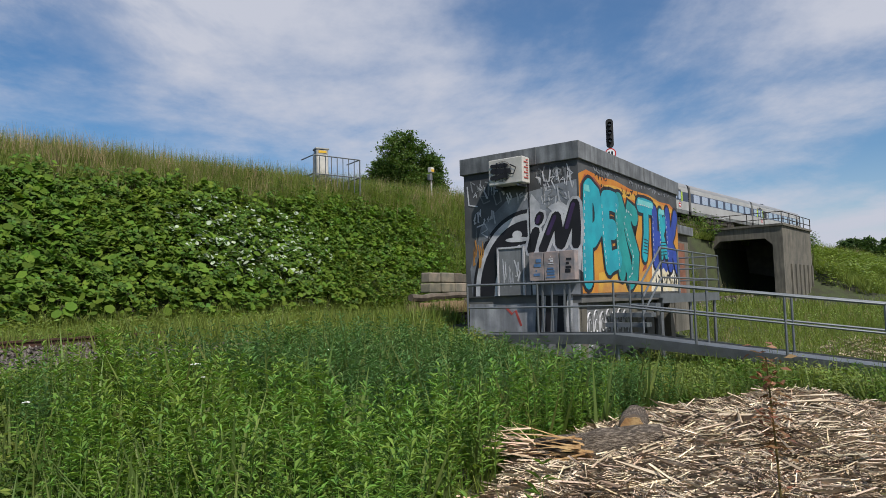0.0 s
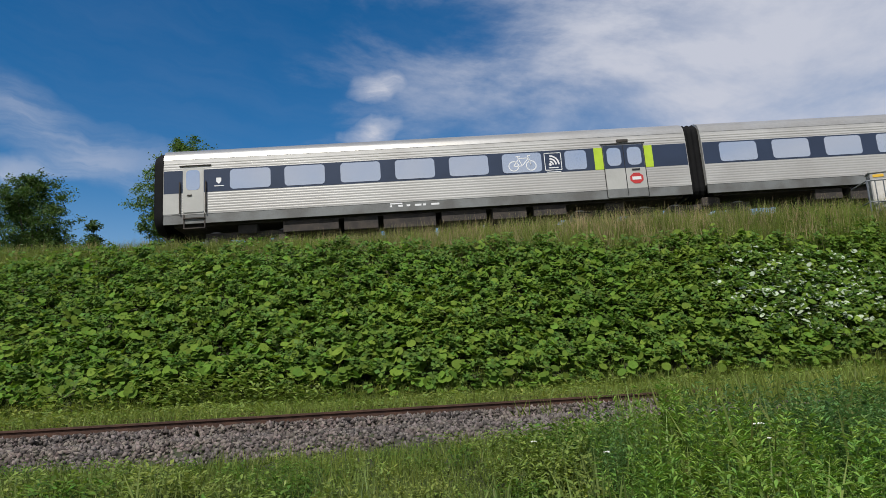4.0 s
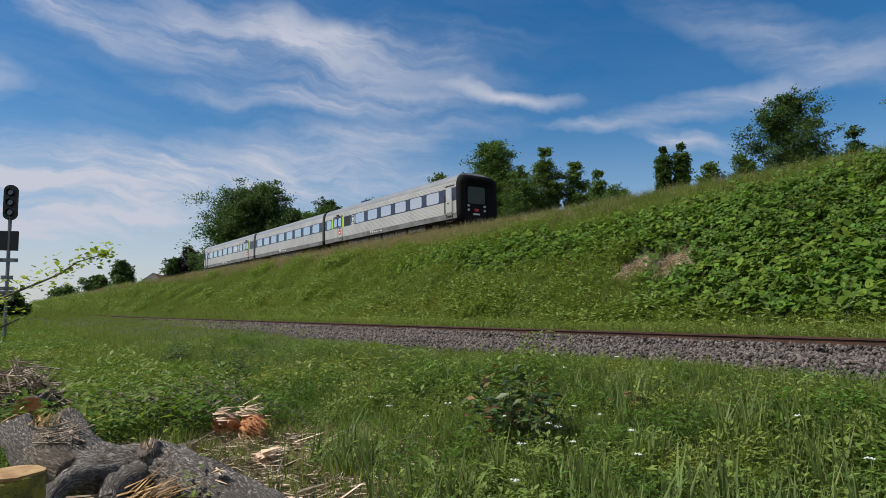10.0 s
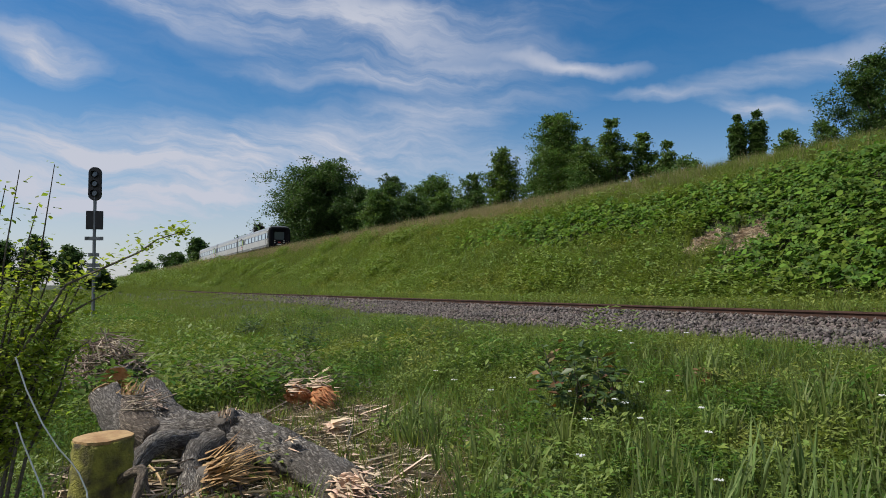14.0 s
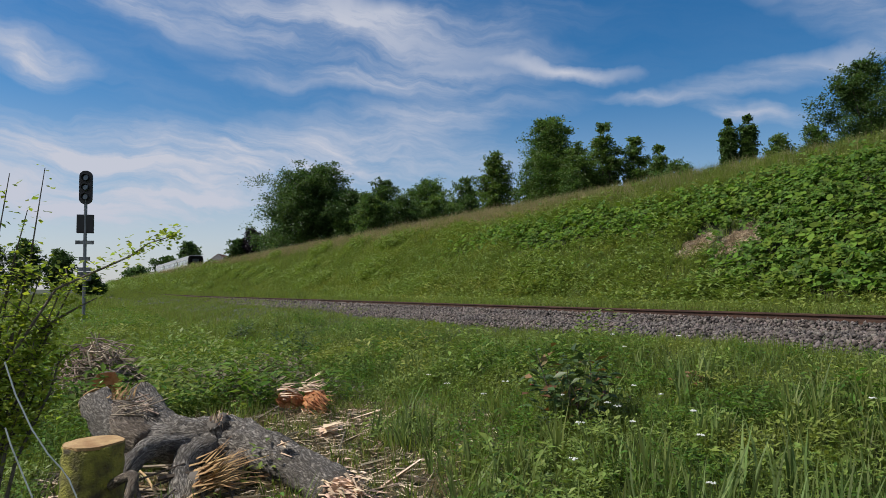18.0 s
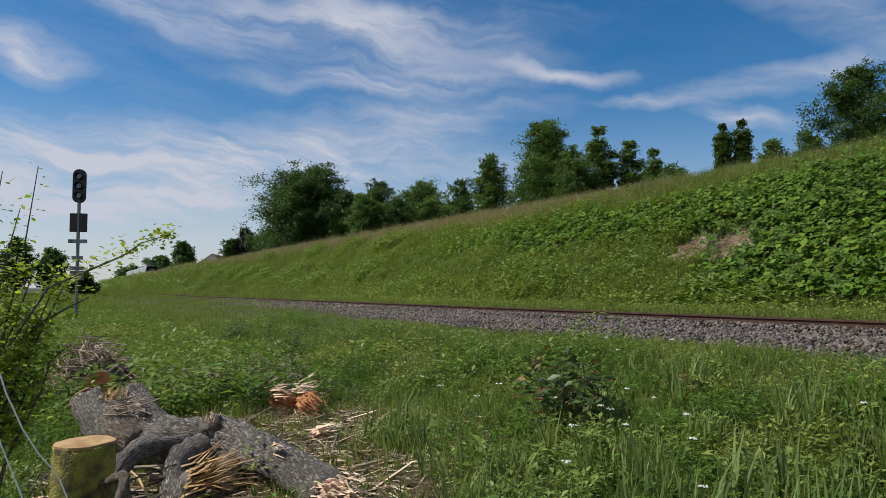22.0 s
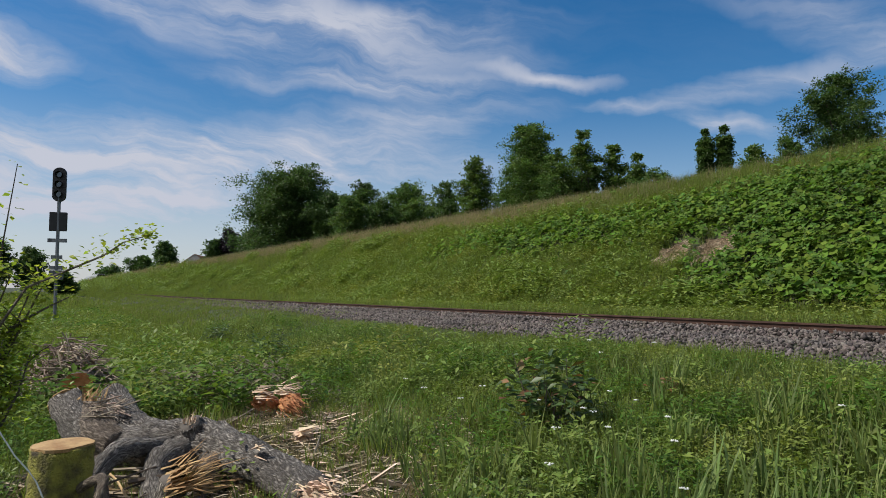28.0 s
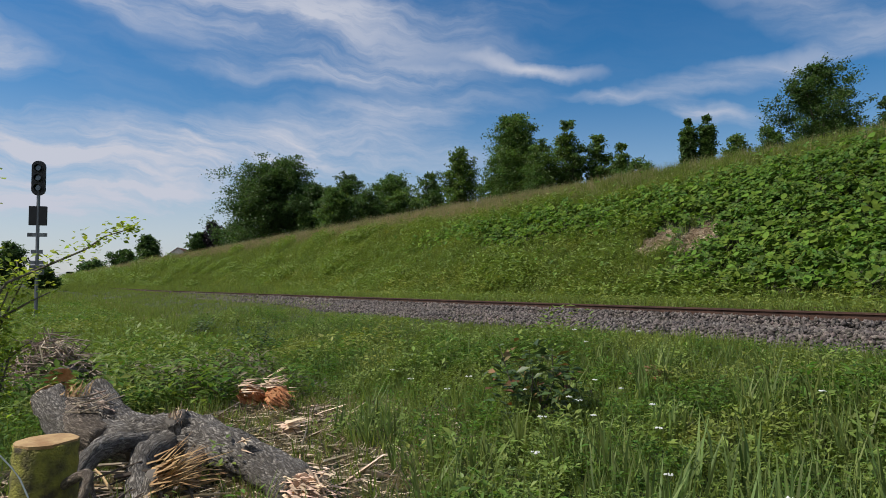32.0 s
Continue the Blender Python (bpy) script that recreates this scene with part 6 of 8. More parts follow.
def meadow():
    # near meadow, from the camera to the lower track
    x, y = spread(112000, -24, 13, -4.5, 13)
    r = np.hypot(x, y)
    d = y - rail_y(x)
    ok = (d < -2.55 + 1.3 * sstep(4, 9, x)) & (r > .9) & ~in_heap(x, y) & ~in_hut(x, y) & (x * .12 + y > -4.2)
    ok &= RNG.random(len(x)) < np.clip(7.0 / r, .16, 1.0) ** 1.3
    ok &= ~(in_clearing(x, y) & (RNG.random(len(x)) < .93)) & (np.hypot(x + 5.45, y - 4.29) > .42)
    ok &= ~(in_thin(x, y) & (RNG.random(len(x)) < .68))
    x, y, r = x[ok], y[ok], r[ok]
    near = sstep(-4.6, -2.2, y - rail_y(x))
    lush = (1 - .75 * sstep(7.5, 10, x)) * sstep(.4, 3.2, x) * (1 - .5 * near) * (1 - .9 * sstep(1.2, 2.6, x) * (y < 1.5))
    keep = RNG.random(len(x)) < 1 - .55 * lush
    x, y, r, near, lush = x[keep], y[keep], r[keep], near[keep], lush[keep]
    tall = (.15 + .50 * lush + .12 * rough_noise(x, y, 1.2)) * (1 - (.35 + .30 * sstep(-5, -12, x)) * near)
    grassy = RNG.random(len(x)) < (.20 + .30 * rough_noise(x, y, .8)) * (1 - .72 * lush)
    b = []
    s = tall * RNG.uniform(.6, 1.35, len(x)) * (.45 + .55 * sstep(1.6, 2.6, r))
    g, close = grassy, r < 6
    b += sow(TUFTS, x[g & close], y[g & close], s[g & close] * 1.2, 0)
    b += sow(WISP_TUFTS, x[g & ~close], y[g & ~close], s[g & ~close] * 1.2, 0)
    # upright leafy stems: a blue-green kind in drifts at the back, a bright kind in front
    w = ~grassy & (tall > .42)
    blue = rough_noise(x * .9 + 3, y * .9, 1.1) + .16 * (r - 6.0) > .72
    for k, sel in ((4, ~blue), (5, blue)):
        m = w & sel
        b += sow(WEEDS, x[m], y[m], np.minimum(s[m] * RNG.uniform(.85, 1.35, int(m.sum())), .95), k, .16)
    w2 = ~grassy & (tall <= .42)
    tone = rough_noise(x * 1.3 + 7, y, .55)
    for k, sel in ((1, (tone > .42) & (tone < .76)), (2, tone >= .76), (3, tone <= .42)):
        m = w2 & sel
        b += sow(WEEDS_LOW, x[m], y[m], np.clip(s[m] * RNG.uniform(.9, 1.7, int(m.sum())), .10, .50), k, .4)
    # clumps of long blades
    cx, cy = RNG.uniform(-6.5, 3, 100), RNG.uniform(1.2, 6.5, 100)
    ok = (np.hypot(cx, cy) > 2.6) & (cy - rail_y(cx) < -3.2) & ~in_clearing(cx, cy)
    cx, cy = np.repeat(cx[ok], 5) + RNG.normal(0, .10, 5 * int(ok.sum())), np.repeat(cy[ok], 5) + RNG.normal(0, .10, 5 * int(ok.sum()))
    b += sow(TUFTS, cx, cy, RNG.uniform(.30, .62, len(cx)), 0, .3)
    # broad reedy blades in the deeper grass
    cx, cy = RNG.uniform(-3.9, -1.3, 26), RNG.uniform(2.9, 6.0, 26)
    cx, cy = np.repeat(cx, 3) + RNG.normal(0, .12, 78), np.repeat(cy, 3) + RNG.normal(0, .12, 78)
    b += sow(TUFTS_BROAD, cx, cy, RNG.uniform(.35, .70, 78), 0, .3)
    merged("meadow_plants", b, ("grass_tall", "weed", "weed_pale", "bramble", "weed_tall", "weed_blue"), "lush green meadow of grass, nettles and low weeds")


def ground_cover():
    """Short turf that hides the soil, thinner with distance."""
    b = []
    for n, x0, x1, y0, y1, s in ((52000, -22, 13, -4.5, 12.5, .14), (22000, -60, -14, -12, 9, .26), (11000, 10, 60, -8, 14, .24), (7000, -170, -50, -40, 8, .55), (4000, 40, 150, -25, 14, .65)):
        x, y = spread(n, x0, x1, y0, y1)
        ok = (y - rail_y(x) < -2.45 + 1.25 * sstep(4, 9, x)) & ~in_heap(x, y) & ~in_hut(x, y) & (np.hypot(x, y) > .4) & ~((x > 59) & (x < 83) & (y > 14))
        ok &= ~(in_clearing(x, y) & (RNG.random(n) < .45)) & ~(in_thin(x, y) & (RNG.random(n) < .35))
        x, y = x[ok], y[ok]
        b += sow(WISP_TUFTS, x, y, s * RNG.uniform(.7, 1.8, len(x)) * (1 - .6 * sstep(-7.5, -3.5, y - rail_y(x)) * sstep(-8, -16, x)), 0, .4)
    # dead straw on the trampled ground
    x, y = spread(2600, -9.8, -3.2, 0, 4.4)
    ok = in_thin(x, y)
    b += sow(WISP_TUFTS, x[ok], y[ok], RNG.uniform(.06, .16, int(ok.sum())), 1, 1.3)
    merged("turf", b, ("grass", "grass_dry"), "short green turf between the weeds, straw-dry round the trunk")


def drifts(n, per, x, y, sp, size, mats_, ok):
    """Bushy weeds standing in loose drifts, each drift of one kind."""
    b = []
    kind = RNG.integers(0, len(mats_), n)
    cx, cy, k = np.repeat(x, per), np.repeat(y, per), np.repeat(kind, per)
    q = np.repeat(RNG.uniform(.7, 1.3, n), per)
    cx, cy = cx + RNG.normal(0, sp, len(cx)) * q * 1.3, cy + RNG.normal(0, sp, len(cx)) * q
    m = ok(cx, cy)
    for j, mat in enumerate(mats_):
        w = m & (k == j)
        b += sow(WEEDS_FAR, cx[w], cy[w], q[w] * RNG.uniform(size * .6, size * 1.2, int(w.sum())), mat, .3)
    return b


def far_meadow():
    b = []
    for n, x0, x1, y0, y1, s in ((12000, -55, -20, -9, 8, .32), (8000, 11, 34, -6, 13, .24), (4000, 30, 62, -8, 16, .5), (4000, -120, -45, -30, 6, .5)):
        x, y = spread(n, x0, x1, y0, y1)
        ok = (y - rail_y(x) < -1.4) & ~in_heap(x, y) & ~in_hut(x, y) & ~((x > 58) & (x < 84) & (y > 14)) & (np.hypot(x - 20, y) > 2)
        x, y = x[ok], y[ok]
        pick = RNG.random(len(x))
        sz = s * RNG.uniform(.5, 1.3, len(x)) * (1 - .6 * sstep(-7.5, -3.5, y - rail_y(x)) * (x < 0))
        for lo, hi, tmpl, mat in ((0, .56, WISP_TUFTS, 0), (.56, .66, WISP_TUFTS, 2), (.66, 1, WEEDS_FAR, 1)):
            m = (pick >= lo) & (pick < hi)
            b += sow(tmpl, x[m], y[m], sz[m] * 1.05, mat)
    x, y = spread(330, -48, -7, -5, 8)
    b += drifts(330, 22, x, y, .36, .48, (1, 3, 4), lambda u, v: (v - rail_y(u) < -2.7 - 4.5 * sstep(-8, -16, u)) & ~in_clearing(u, v) & (np.hypot(u, v) > 7.5))
    x, y = spread(26, -11.5, -8.6, 1.2, 2.9)
    b += drifts(26, 12, x, y, .22, .40, (5, 3), lambda u, v: np.hypot(u + 8.3, v - 2.3) > .5)
    merged("far_meadow_plants", b, ("grass", "weed", "grass_dry", "bramble", "weed_pale", "weed_dry"), "rough green meadow farther off")


def verge():
    """The grass between the lower track and the slope, and through the far rail."""
    b = []
    for n, x0, x1, s in ((26000, -34, 15, .27), (8000, -110, -34, .44), (3000, 15, 58, .5)):
        x = RNG.uniform(x0, x1, n)
        y = rail_y(x) + RNG.uniform(.30, 3.6, n)
        ok = ~in_hut(x, y)
        b += sow(WISP_TUFTS, x[ok], y[ok], s * RNG.uniform(.4, 1.6, int(ok.sum())), 0, .7)
    x = RNG.uniform(-10, 14, 2500)
    y = rail_y(x) - RNG.uniform(.2, 1.4, 2500)
    ok = RNG.random(2500) < sstep(1, 10, x) * .9
    b += sow(WISP_TUFTS, x[ok], y[ok], RNG.uniform(.15, .6, int(ok.sum())), 0, .3)
    # grass that has taken the far end of the old track
    x = RNG.uniform(-190, -22, 9000)
    ok = RNG.random(9000) < sstep(-24, -46, x)
    x = x[ok]
    b += sow(WISP_TUFTS, x, rail_y(x) - RNG.uniform(.08, 2.7, len(x)), RNG.uniform(.10, .26, len(x)) * (1 + sstep(-60, -120, x)), 0, .6)
    x = RNG.uniform(-40, 12, 330)
    b += drifts(330, 22, x, rail_y(x) + RNG.uniform(.8, 3.4, 330), .28, .36, (0, 1, 2), lambda u, v: v > rail_y(u) + .5)
    merged("verge_grass", b, ("grass", "weed", "weed_pale"), "bright green grass beside the lower track")


def slope_points(n, x0, x1, f0, f1):
    x = RNG.uniform(x0, x1, n)
    f = RNG.uniform(f0, f1, n)
    foot = foot_y(x)
    return x, foot + f * (track_y(x) - 3.6 - foot), f


def leafiness(x, f):
    """How far the broad leaves cover the slope."""
    lower = .06 + .36 * sstep(-11.2, -15.2, x)
    upper = .92 - .06 * sstep(0, 6, x) - .18 * sstep(-9, -19, x)
    edge = sstep(lower - .06, lower + .10, f + .12 * (rough_noise(x, f * 9, 1.6) - .5)) * (1 - sstep(upper - .1, upper, f + .1 * (rough_noise(x + 3, f * 8, 1.3) - .5)))
    return edge * sstep(-33, -22, x + 5 * (rough_noise(x, f * 7, 2.0) - .5)) * (1 - sstep(19, 22, x))


def slope_plants():
    # broad leaves
    x, y, f = slope_points(50000, -34, 22, 0.0, 1.0)
    cover = leafiness(x, f)
    bram = sstep(.50, .68, f + .35 * (rough_noise(x, f * 8, 2.2) - .5)) * sstep(-15, -9, x) * (1 - sstep(4, 9, x))
    ok = (RNG.random(len(x)) < cover * (1 - .75 * bram)) & ~in_patch(x, y + .28, 2.1) & ~in_patch(x, y, 1.3) & ~((x > 14.5) & (f < .25))
    X, Y = x[ok], y[ok]
    n = len(X)
    pick = RNG.integers(0, len(LEAVES), n)
    lump = sstep(.30, .75, rough_noise(X * 1.1, Y * 1.3, .24))
    P = at_ground(X, Y, RNG.uniform(.05, .30, n) + .34 * lump)
    size = RNG.uniform(.10, .28, n) * (1 - .18 * sstep(-4, -12, X))
    pale = (((X - 11.6) / 3.0) ** 2 + ((f[ok] - .45) / .27) ** 2 < 1) & (RNG.random(n) < .45)
    b = []
    for k, (tv, tt) in enumerate(LEAVES):
        for pl in (False, True):
            m = (pick == k) & (pale == pl)
            q = int(m.sum())
            if q:
                b.append(scattered(tv, tt, P[m], RNG.uniform(0, 6.28, q), size[m] * (.7 if pl else 1), RNG.uniform(.15, 1.15, q), RNG.normal(-1.57, .8, q), 1 if pl else 0))
    patch = thing("butterbur_patch", "broad round green leaves covering the embankment slope", "plants")
    tagged(merged("foliage", b, ("big_leaf", "pale_leaf"), "", parent=patch, smooth=True), kind="stuff")
    singles(patch, "leaf", [mats(flat_mesh("leaf", tv, tt), "big_leaf") for tv, tt in LEAVES], 300, leaf_spots, .20, .32, .45)
    # brambles
    x, y, f = slope_points(60000, -36, 24, 0.02, .88)
    bram = .45 + .55 * sstep(.46, .64, f + .35 * (rough_noise(x, f * 8, 2.2) - .5)) * sstep(-16, -9, x) * (1 - sstep(5, 10, x))
    ok = (RNG.random(len(x)) < bram * np.maximum(leafiness(x, f), .02)) & ~in_patch(x, y, 1.2)
    X, Y = x[ok], y[ok]
    n = len(X)
    pick = RNG.integers(0, 3, n)
    P = at_ground(X, Y, RNG.uniform(.05, .36, n) + .40 * sstep(.30, .75, rough_noise(X * 1.1 + 4, Y * 1.3, .30)))
    b = []
    for k, (tv, tt) in enumerate(TREFOILS):
        m = pick == k
        q = int(m.sum())
        b.append(scattered(tv, tt, P[m], RNG.uniform(0, 6.28, q), RNG.uniform(.16, .34, q), RNG.uniform(.1, 1.1, q), RNG.normal(-1.57, .9, q), 0))
    merged("brambles", b, ("bramble",), "dark green bramble thicket on the slope")
    # grass of the slope
    b = []
    for n, x0, x1, s in ((46000, -40, 16, .32), (26000, -110, -36, .48), (8000, -300, -100, .9), (9000, 14, 60, .5), (9000, 68, 130, .9), (2500, 130, 190, 1.4)):
        x, y, f = slope_points(n, x0, x1, -.02, 1.0)
        ok = (RNG.random(n) < 1.05 - .85 * leafiness(x, f)) & ~in_patch(x, y, 1.15) & ~in_hut(x, y)
        X, Y = x[ok], y[ok]
        k = int(ok.sum())
        sz = s * RNG.uniform(.5, 1.3, k)
        clump = rough_noise(X, Y * 1.5, 1.7)
        seedy = (f[ok] > .80) & (X < -14) & (RNG.random(k) < .62 * sstep(-14, -34, X))
        weedy = (RNG.random(k) < .05 + .6 * sstep(.55, .8, clump)) & (f[ok] < .82)
        sz = sz * (1 + .8 * sstep(.55, .8, clump) * weedy)
        b += sow(WISP_TUFTS, X[~weedy & ~seedy], Y[~weedy & ~seedy], sz[~weedy & ~seedy], 0, .45)
        b += sow(TUFTS_FINE, X[seedy & ~weedy], Y[seedy & ~weedy], sz[seedy & ~weedy] * 1.3, 4, .45)
        b += sow(WEEDS_FAR, X[weedy], Y[weedy], sz[weedy] * 1.1, 1, .3)
    x, y, f = slope_points(5200, -42, -4, 0.0, .62)
    ok = (RNG.random(5200) < .25 + .9 * sstep(.45, .75, rough_noise(x * 1.4 + 5, y * 2, 1.1))) & (leafiness(x, f) < .4) & ~in_patch(x, y, 1.6)
    b += sow(WEEDS_LOW, x[ok], y[ok], RNG.uniform(.25, .62, int(ok.sum())), 1, .4)
    x, y, f = slope_points(560, -60, -3, 0.0, .8)
    b += drifts(560, 24, x, y, .38, .52, (1, 2, 2), lambda u, v: (leafiness(u, slope_f(u, v)) < .45) & ~in_patch(u, v, 1.6))
    x, y, f = slope_points(240, 13, 34, 0.0, .95)
    b += drifts(240, 26, x, y, .40, .50, (1, 3, 3), lambda u, v: ~in_hut(u, v) & (v > foot_y(u)))
    merged("slope_grass", b, ("grass", "weed", "weed_pale", "bramble", "grass_dry"), "fresh green grass on the embankment slope")
    # dry grass along the crest
    b = []
    for n, x0, x1, s in ((26000, -45, 34, .66), (11000, -130, -45, .8), (5000, -330, -130, 1.3), (4000, 34, 190, 1.0)):
        x = RNG.uniform(x0, x1, n)
        y = track_y(x) - 3.6 + RNG.normal(.25, .75, n) - .8 * sstep(-22, -50, x)
        ok = (RNG.random(n) < .8) & (y < track_y(x) - 1.8)
        X, Y = x[ok], y[ok]
        k = int(ok.sum())
        dry = RNG.random(k) < .14 + .16 * sstep(-6, -1, X) * (1 - sstep(8, 13, X)) + .54 * sstep(-14, -30, X)
        sz = s * RNG.uniform(.5, 1.15, k) * (.74 + .54 * sstep(-4, 8, X) + .18 * sstep(-24, -40, X))
        b += sow(TUFTS_FINE, X[dry], Y[dry], sz[dry] * 1.12, 0, .35)
        b += sow(TUFTS_FINE, X[~dry], Y[~dry], sz[~dry], 1, .3)
    merged("crest_grass", b, ("grass_dry", "grass"), "tall seeding grass along the crest of the embankment")


def flat_mesh(name, tv, tt):
    me = bpy.data.meshes.new(name)
    me.from_pydata([tuple(v) for v in tv], [], [tuple(int(i) for i in t) for t in tt])
    return me


def singles(parent, name, meshes, n, spots, s0, s1, tilt=3.0):
    """Pieces that are objects of their own, sharing a few meshes."""
    P = spots(n)
    for i in range(n):
        o = new(name, meshes[i % len(meshes)])
        q = float(RNG.uniform(s0, s1))
        o.matrix_basis = Matrix.Translation(P[i]) @ Euler((float(RNG.uniform(-tilt, tilt)), float(RNG.uniform(-tilt, tilt)), float(RNG.uniform(0, 6.28)))).to_matrix().to_4x4() @ Matrix.Diagonal((q, q, q, 1))
        o.parent = parent


def ballast_spots(n):
    x = RNG.uniform(-9, 1, n)
    off = RNG.uniform(-2.1, -.4, n)
    y = rail_y(x) + off
    z = np.maximum(rail_z(x) - .15 - (-.35 - off) * .30, height(x, y)) + .02
    return np.stack([x, y, z], 1)


def leaf_spots(n):
    x = RNG.uniform(-6, 10, n)
    foot = foot_y(x)
    y = foot + RNG.uniform(.12, .55, n) * (track_y(x) - 3.6 - foot)
    return at_ground(x, y, RNG.uniform(.28, .45, n))


def ballast():
    def stone():
        v = np.array([(1, 0, 0), (-1, 0, 0), (0, 1, 0), (0, -1, 0), (0, 0, 1), (0, 0, -1)], float) * .62
        v = v * RNG.uniform(.6, 1.1, (6, 1)) + RNG.uniform(-.16, .16, v.shape)
        return v, np.array([(0, 2, 4), (2, 1, 4), (1, 3, 4), (3, 0, 4), (2, 0, 5), (1, 2, 5), (3, 1, 5), (0, 3, 5)])
    st = [stone() for _ in range(5)]
    b = []
    for n, x0, x1, s in ((62000, -24, 11, .074), (9000, -60, -24, .13), (800, -130, -60, .2), (3500, 9, 30, .1), (1500, 30, 62, .25)):
        x = RNG.uniform(x0, x1, n)
        off = RNG.uniform(-2.35, .7, n)
        ok = RNG.random(n) < 1 - .93 * sstep(3, 10, x) * (off < -.35)
        ok &= RNG.random(n) < 1 - .97 * sstep(-34, -62, x)
        x, off = x[ok], off[ok]
        y = rail_y(x) + off
        z = np.where(off > -.35, rail_z(x) - .145, rail_z(x) - .145 - (-.35 - off) * .30)
        P = np.stack([x, y, np.maximum(z, height(x, y)) + RNG.uniform(-.05, .03, len(x))], 1)
        pick = RNG.integers(0, 5, len(x))
        for k, (tv, tt) in enumerate(st):
            m = pick == k
            q = int(m.sum())
            b.append(scattered(tv, tt, P[m], RNG.uniform(0, 6.28, q), s * RNG.uniform(.5, 1.25, q), RNG.uniform(0, 3.1, q), RNG.uniform(0, 6.28, q), 0))
    bed = thing("ballast_bed", "grey-brown crushed stone ballast beside the rusty rail", "ballast")
    tagged(merged("gravel", b, ("ballast",), "", parent=bed), kind="stuff")
    singles(bed, "stone", [mats(flat_mesh("stone", tv, tt), "ballast") for tv, tt in st], 300, ballast_spots, .05, .08)
    # the bed of the upper track
    x = RNG.uniform(-120, 60, 9000)
    y = track_y(x) + RNG.uniform(-2.3, 1.2, 9000)
    P = np.stack([x, y, grade(x) + BED + .14 + RNG.uniform(-.06, .05, 9000)], 1)
    tv, tt = st[0]
    b = [scattered(tv, tt, P, RNG.uniform(0, 6.28, 9000), RNG.uniform(.1, .26, 9000), RNG.uniform(0, 3, 9000), RNG.uniform(0, 6.28, 9000), 0)]
    merged("upper_ballast", b, ("ballast",), "brown ballast bed of the upper track", "ballast")


def chips():
    """Splinters and bark chips: the bare patches of the slope, the clearing, the heap."""
    tv = np.array([(-.5, -.013, 0), (.5, -.006, .06), (.46, .009, .07), (-.48, .013, .02), (0, .03, -.03)])
    tt = np.array([(0, 1, 4), (1, 2, 4), (2, 3, 4), (3, 0, 4)])
    b = []
    x, y = spread(16000, -15, -11.2, 14.8, 17.3)
    ok = in_patch(x, y, 1.15)
    x, y = x[ok], y[ok]
    n = len(x)
    b.append(scattered(tv, tt, at_ground(x, y, .03), RNG.uniform(0, 6.28, n), RNG.uniform(.08, .26, n), RNG.uniform(.1, 1.0, n), RNG.normal(-1.57, .6, n), 0))
    x, y = spread(9000, -9.4, -2.8, -.6, 4.0)
    ok = in_clearing(x, y) | (in_thin(x, y) & (RNG.random(9000) < .22))
    x, y = x[ok], y[ok]
    n = len(x)
    b.append(scattered(tv, tt, at_ground(x, y, .03), RNG.uniform(0, 6.28, n), RNG.uniform(.06, .30, n) * (1 + 1.2 * (RNG.random(n) < .06)), RNG.uniform(-.4, .5, n), RNG.uniform(0, 6.28, n), 0))
    x, y = spread(2600, 15.5, 27, .2, 4.6)
    ok = ((x - 21) / 5.5) ** 2 + ((y - 2.4) / 2.1) ** 2 < RNG.random(2600) ** .5
    x, y = x[ok], y[ok]
    n = len(x)
    b.append(scattered(tv, tt, at_ground(x, y, .12), RNG.uniform(0, 6.28, n), RNG.uniform(.15, .5, n), RNG.uniform(-.4, .7, n), RNG.uniform(0, 6.28, n), 0))
    merged("wood_chips", b, ("splinter", "fresh_wood", "pale_chip"), "pale wood chips on the ground and in bare patches of the slope", "wood chips")
    # heap
    x, y = spread(105000, 2.2, 11.2, .5, 4.6)
    ok = in_heap(x, y)
    x, y = x[ok], y[ok]
    n = len(x)
    q = ((x - 6.6) / 4.3) ** 2 + ((y - 2.25 - .05 * (x - 7)) / 1.55) ** 2
    z = height(x, y) + .23 * (1 - q) ** .8 + .12 * rough_noise(x, y, .30)
    P = np.stack([x, y, z], 1)
    length = RNG.uniform(.06, .24, n) * (1 + 1.3 * (RNG.random(n) < .05))
    b = []
    kind = RNG.random(n) < .08 + .2 * (rough_noise(x, y, .5) - .5)
    for k, m in ((0, ~kind), (1, kind)):
        q = int(m.sum())
        b.append(scattered(tv, tt, P[m], RNG.uniform(0, 6.28, q), length[m], RNG.uniform(-.40, .50, q), RNG.uniform(0, 6.28, q), k))
    xs, ys = np.meshgrid(np.linspace(2.2, 11, 60), np.linspace(.5, 4.6, 40))
    Q = ((xs - 6.6) / 4.3) ** 2 + ((ys - 2.25 - .05 * (xs - 7)) / 1.55) ** 2
    zs = height(xs, ys) - .05 + np.where(Q < 1, .20 * (1 - np.minimum(Q, 1)) ** .8, -.1) + .06 * rough_noise(xs, ys, .35)
    i = np.arange(xs.size).reshape(xs.shape)
    t = np.concatenate([np.stack([i[:-1, :-1], i[:-1, 1:], i[1:, 1:]], -1).reshape(-1, 3), np.stack([i[:-1, :-1], i[1:, 1:], i[1:, :-1]], -1).reshape(-1, 3)])
    b.append((np.stack([xs, ys, zs], -1).reshape(-1, 3), t, 0))
    merged("shredded_wood_heap", b, ("splinter", "dry_twig"), "low heap of pale shredded wood and splinters", "wood heap")


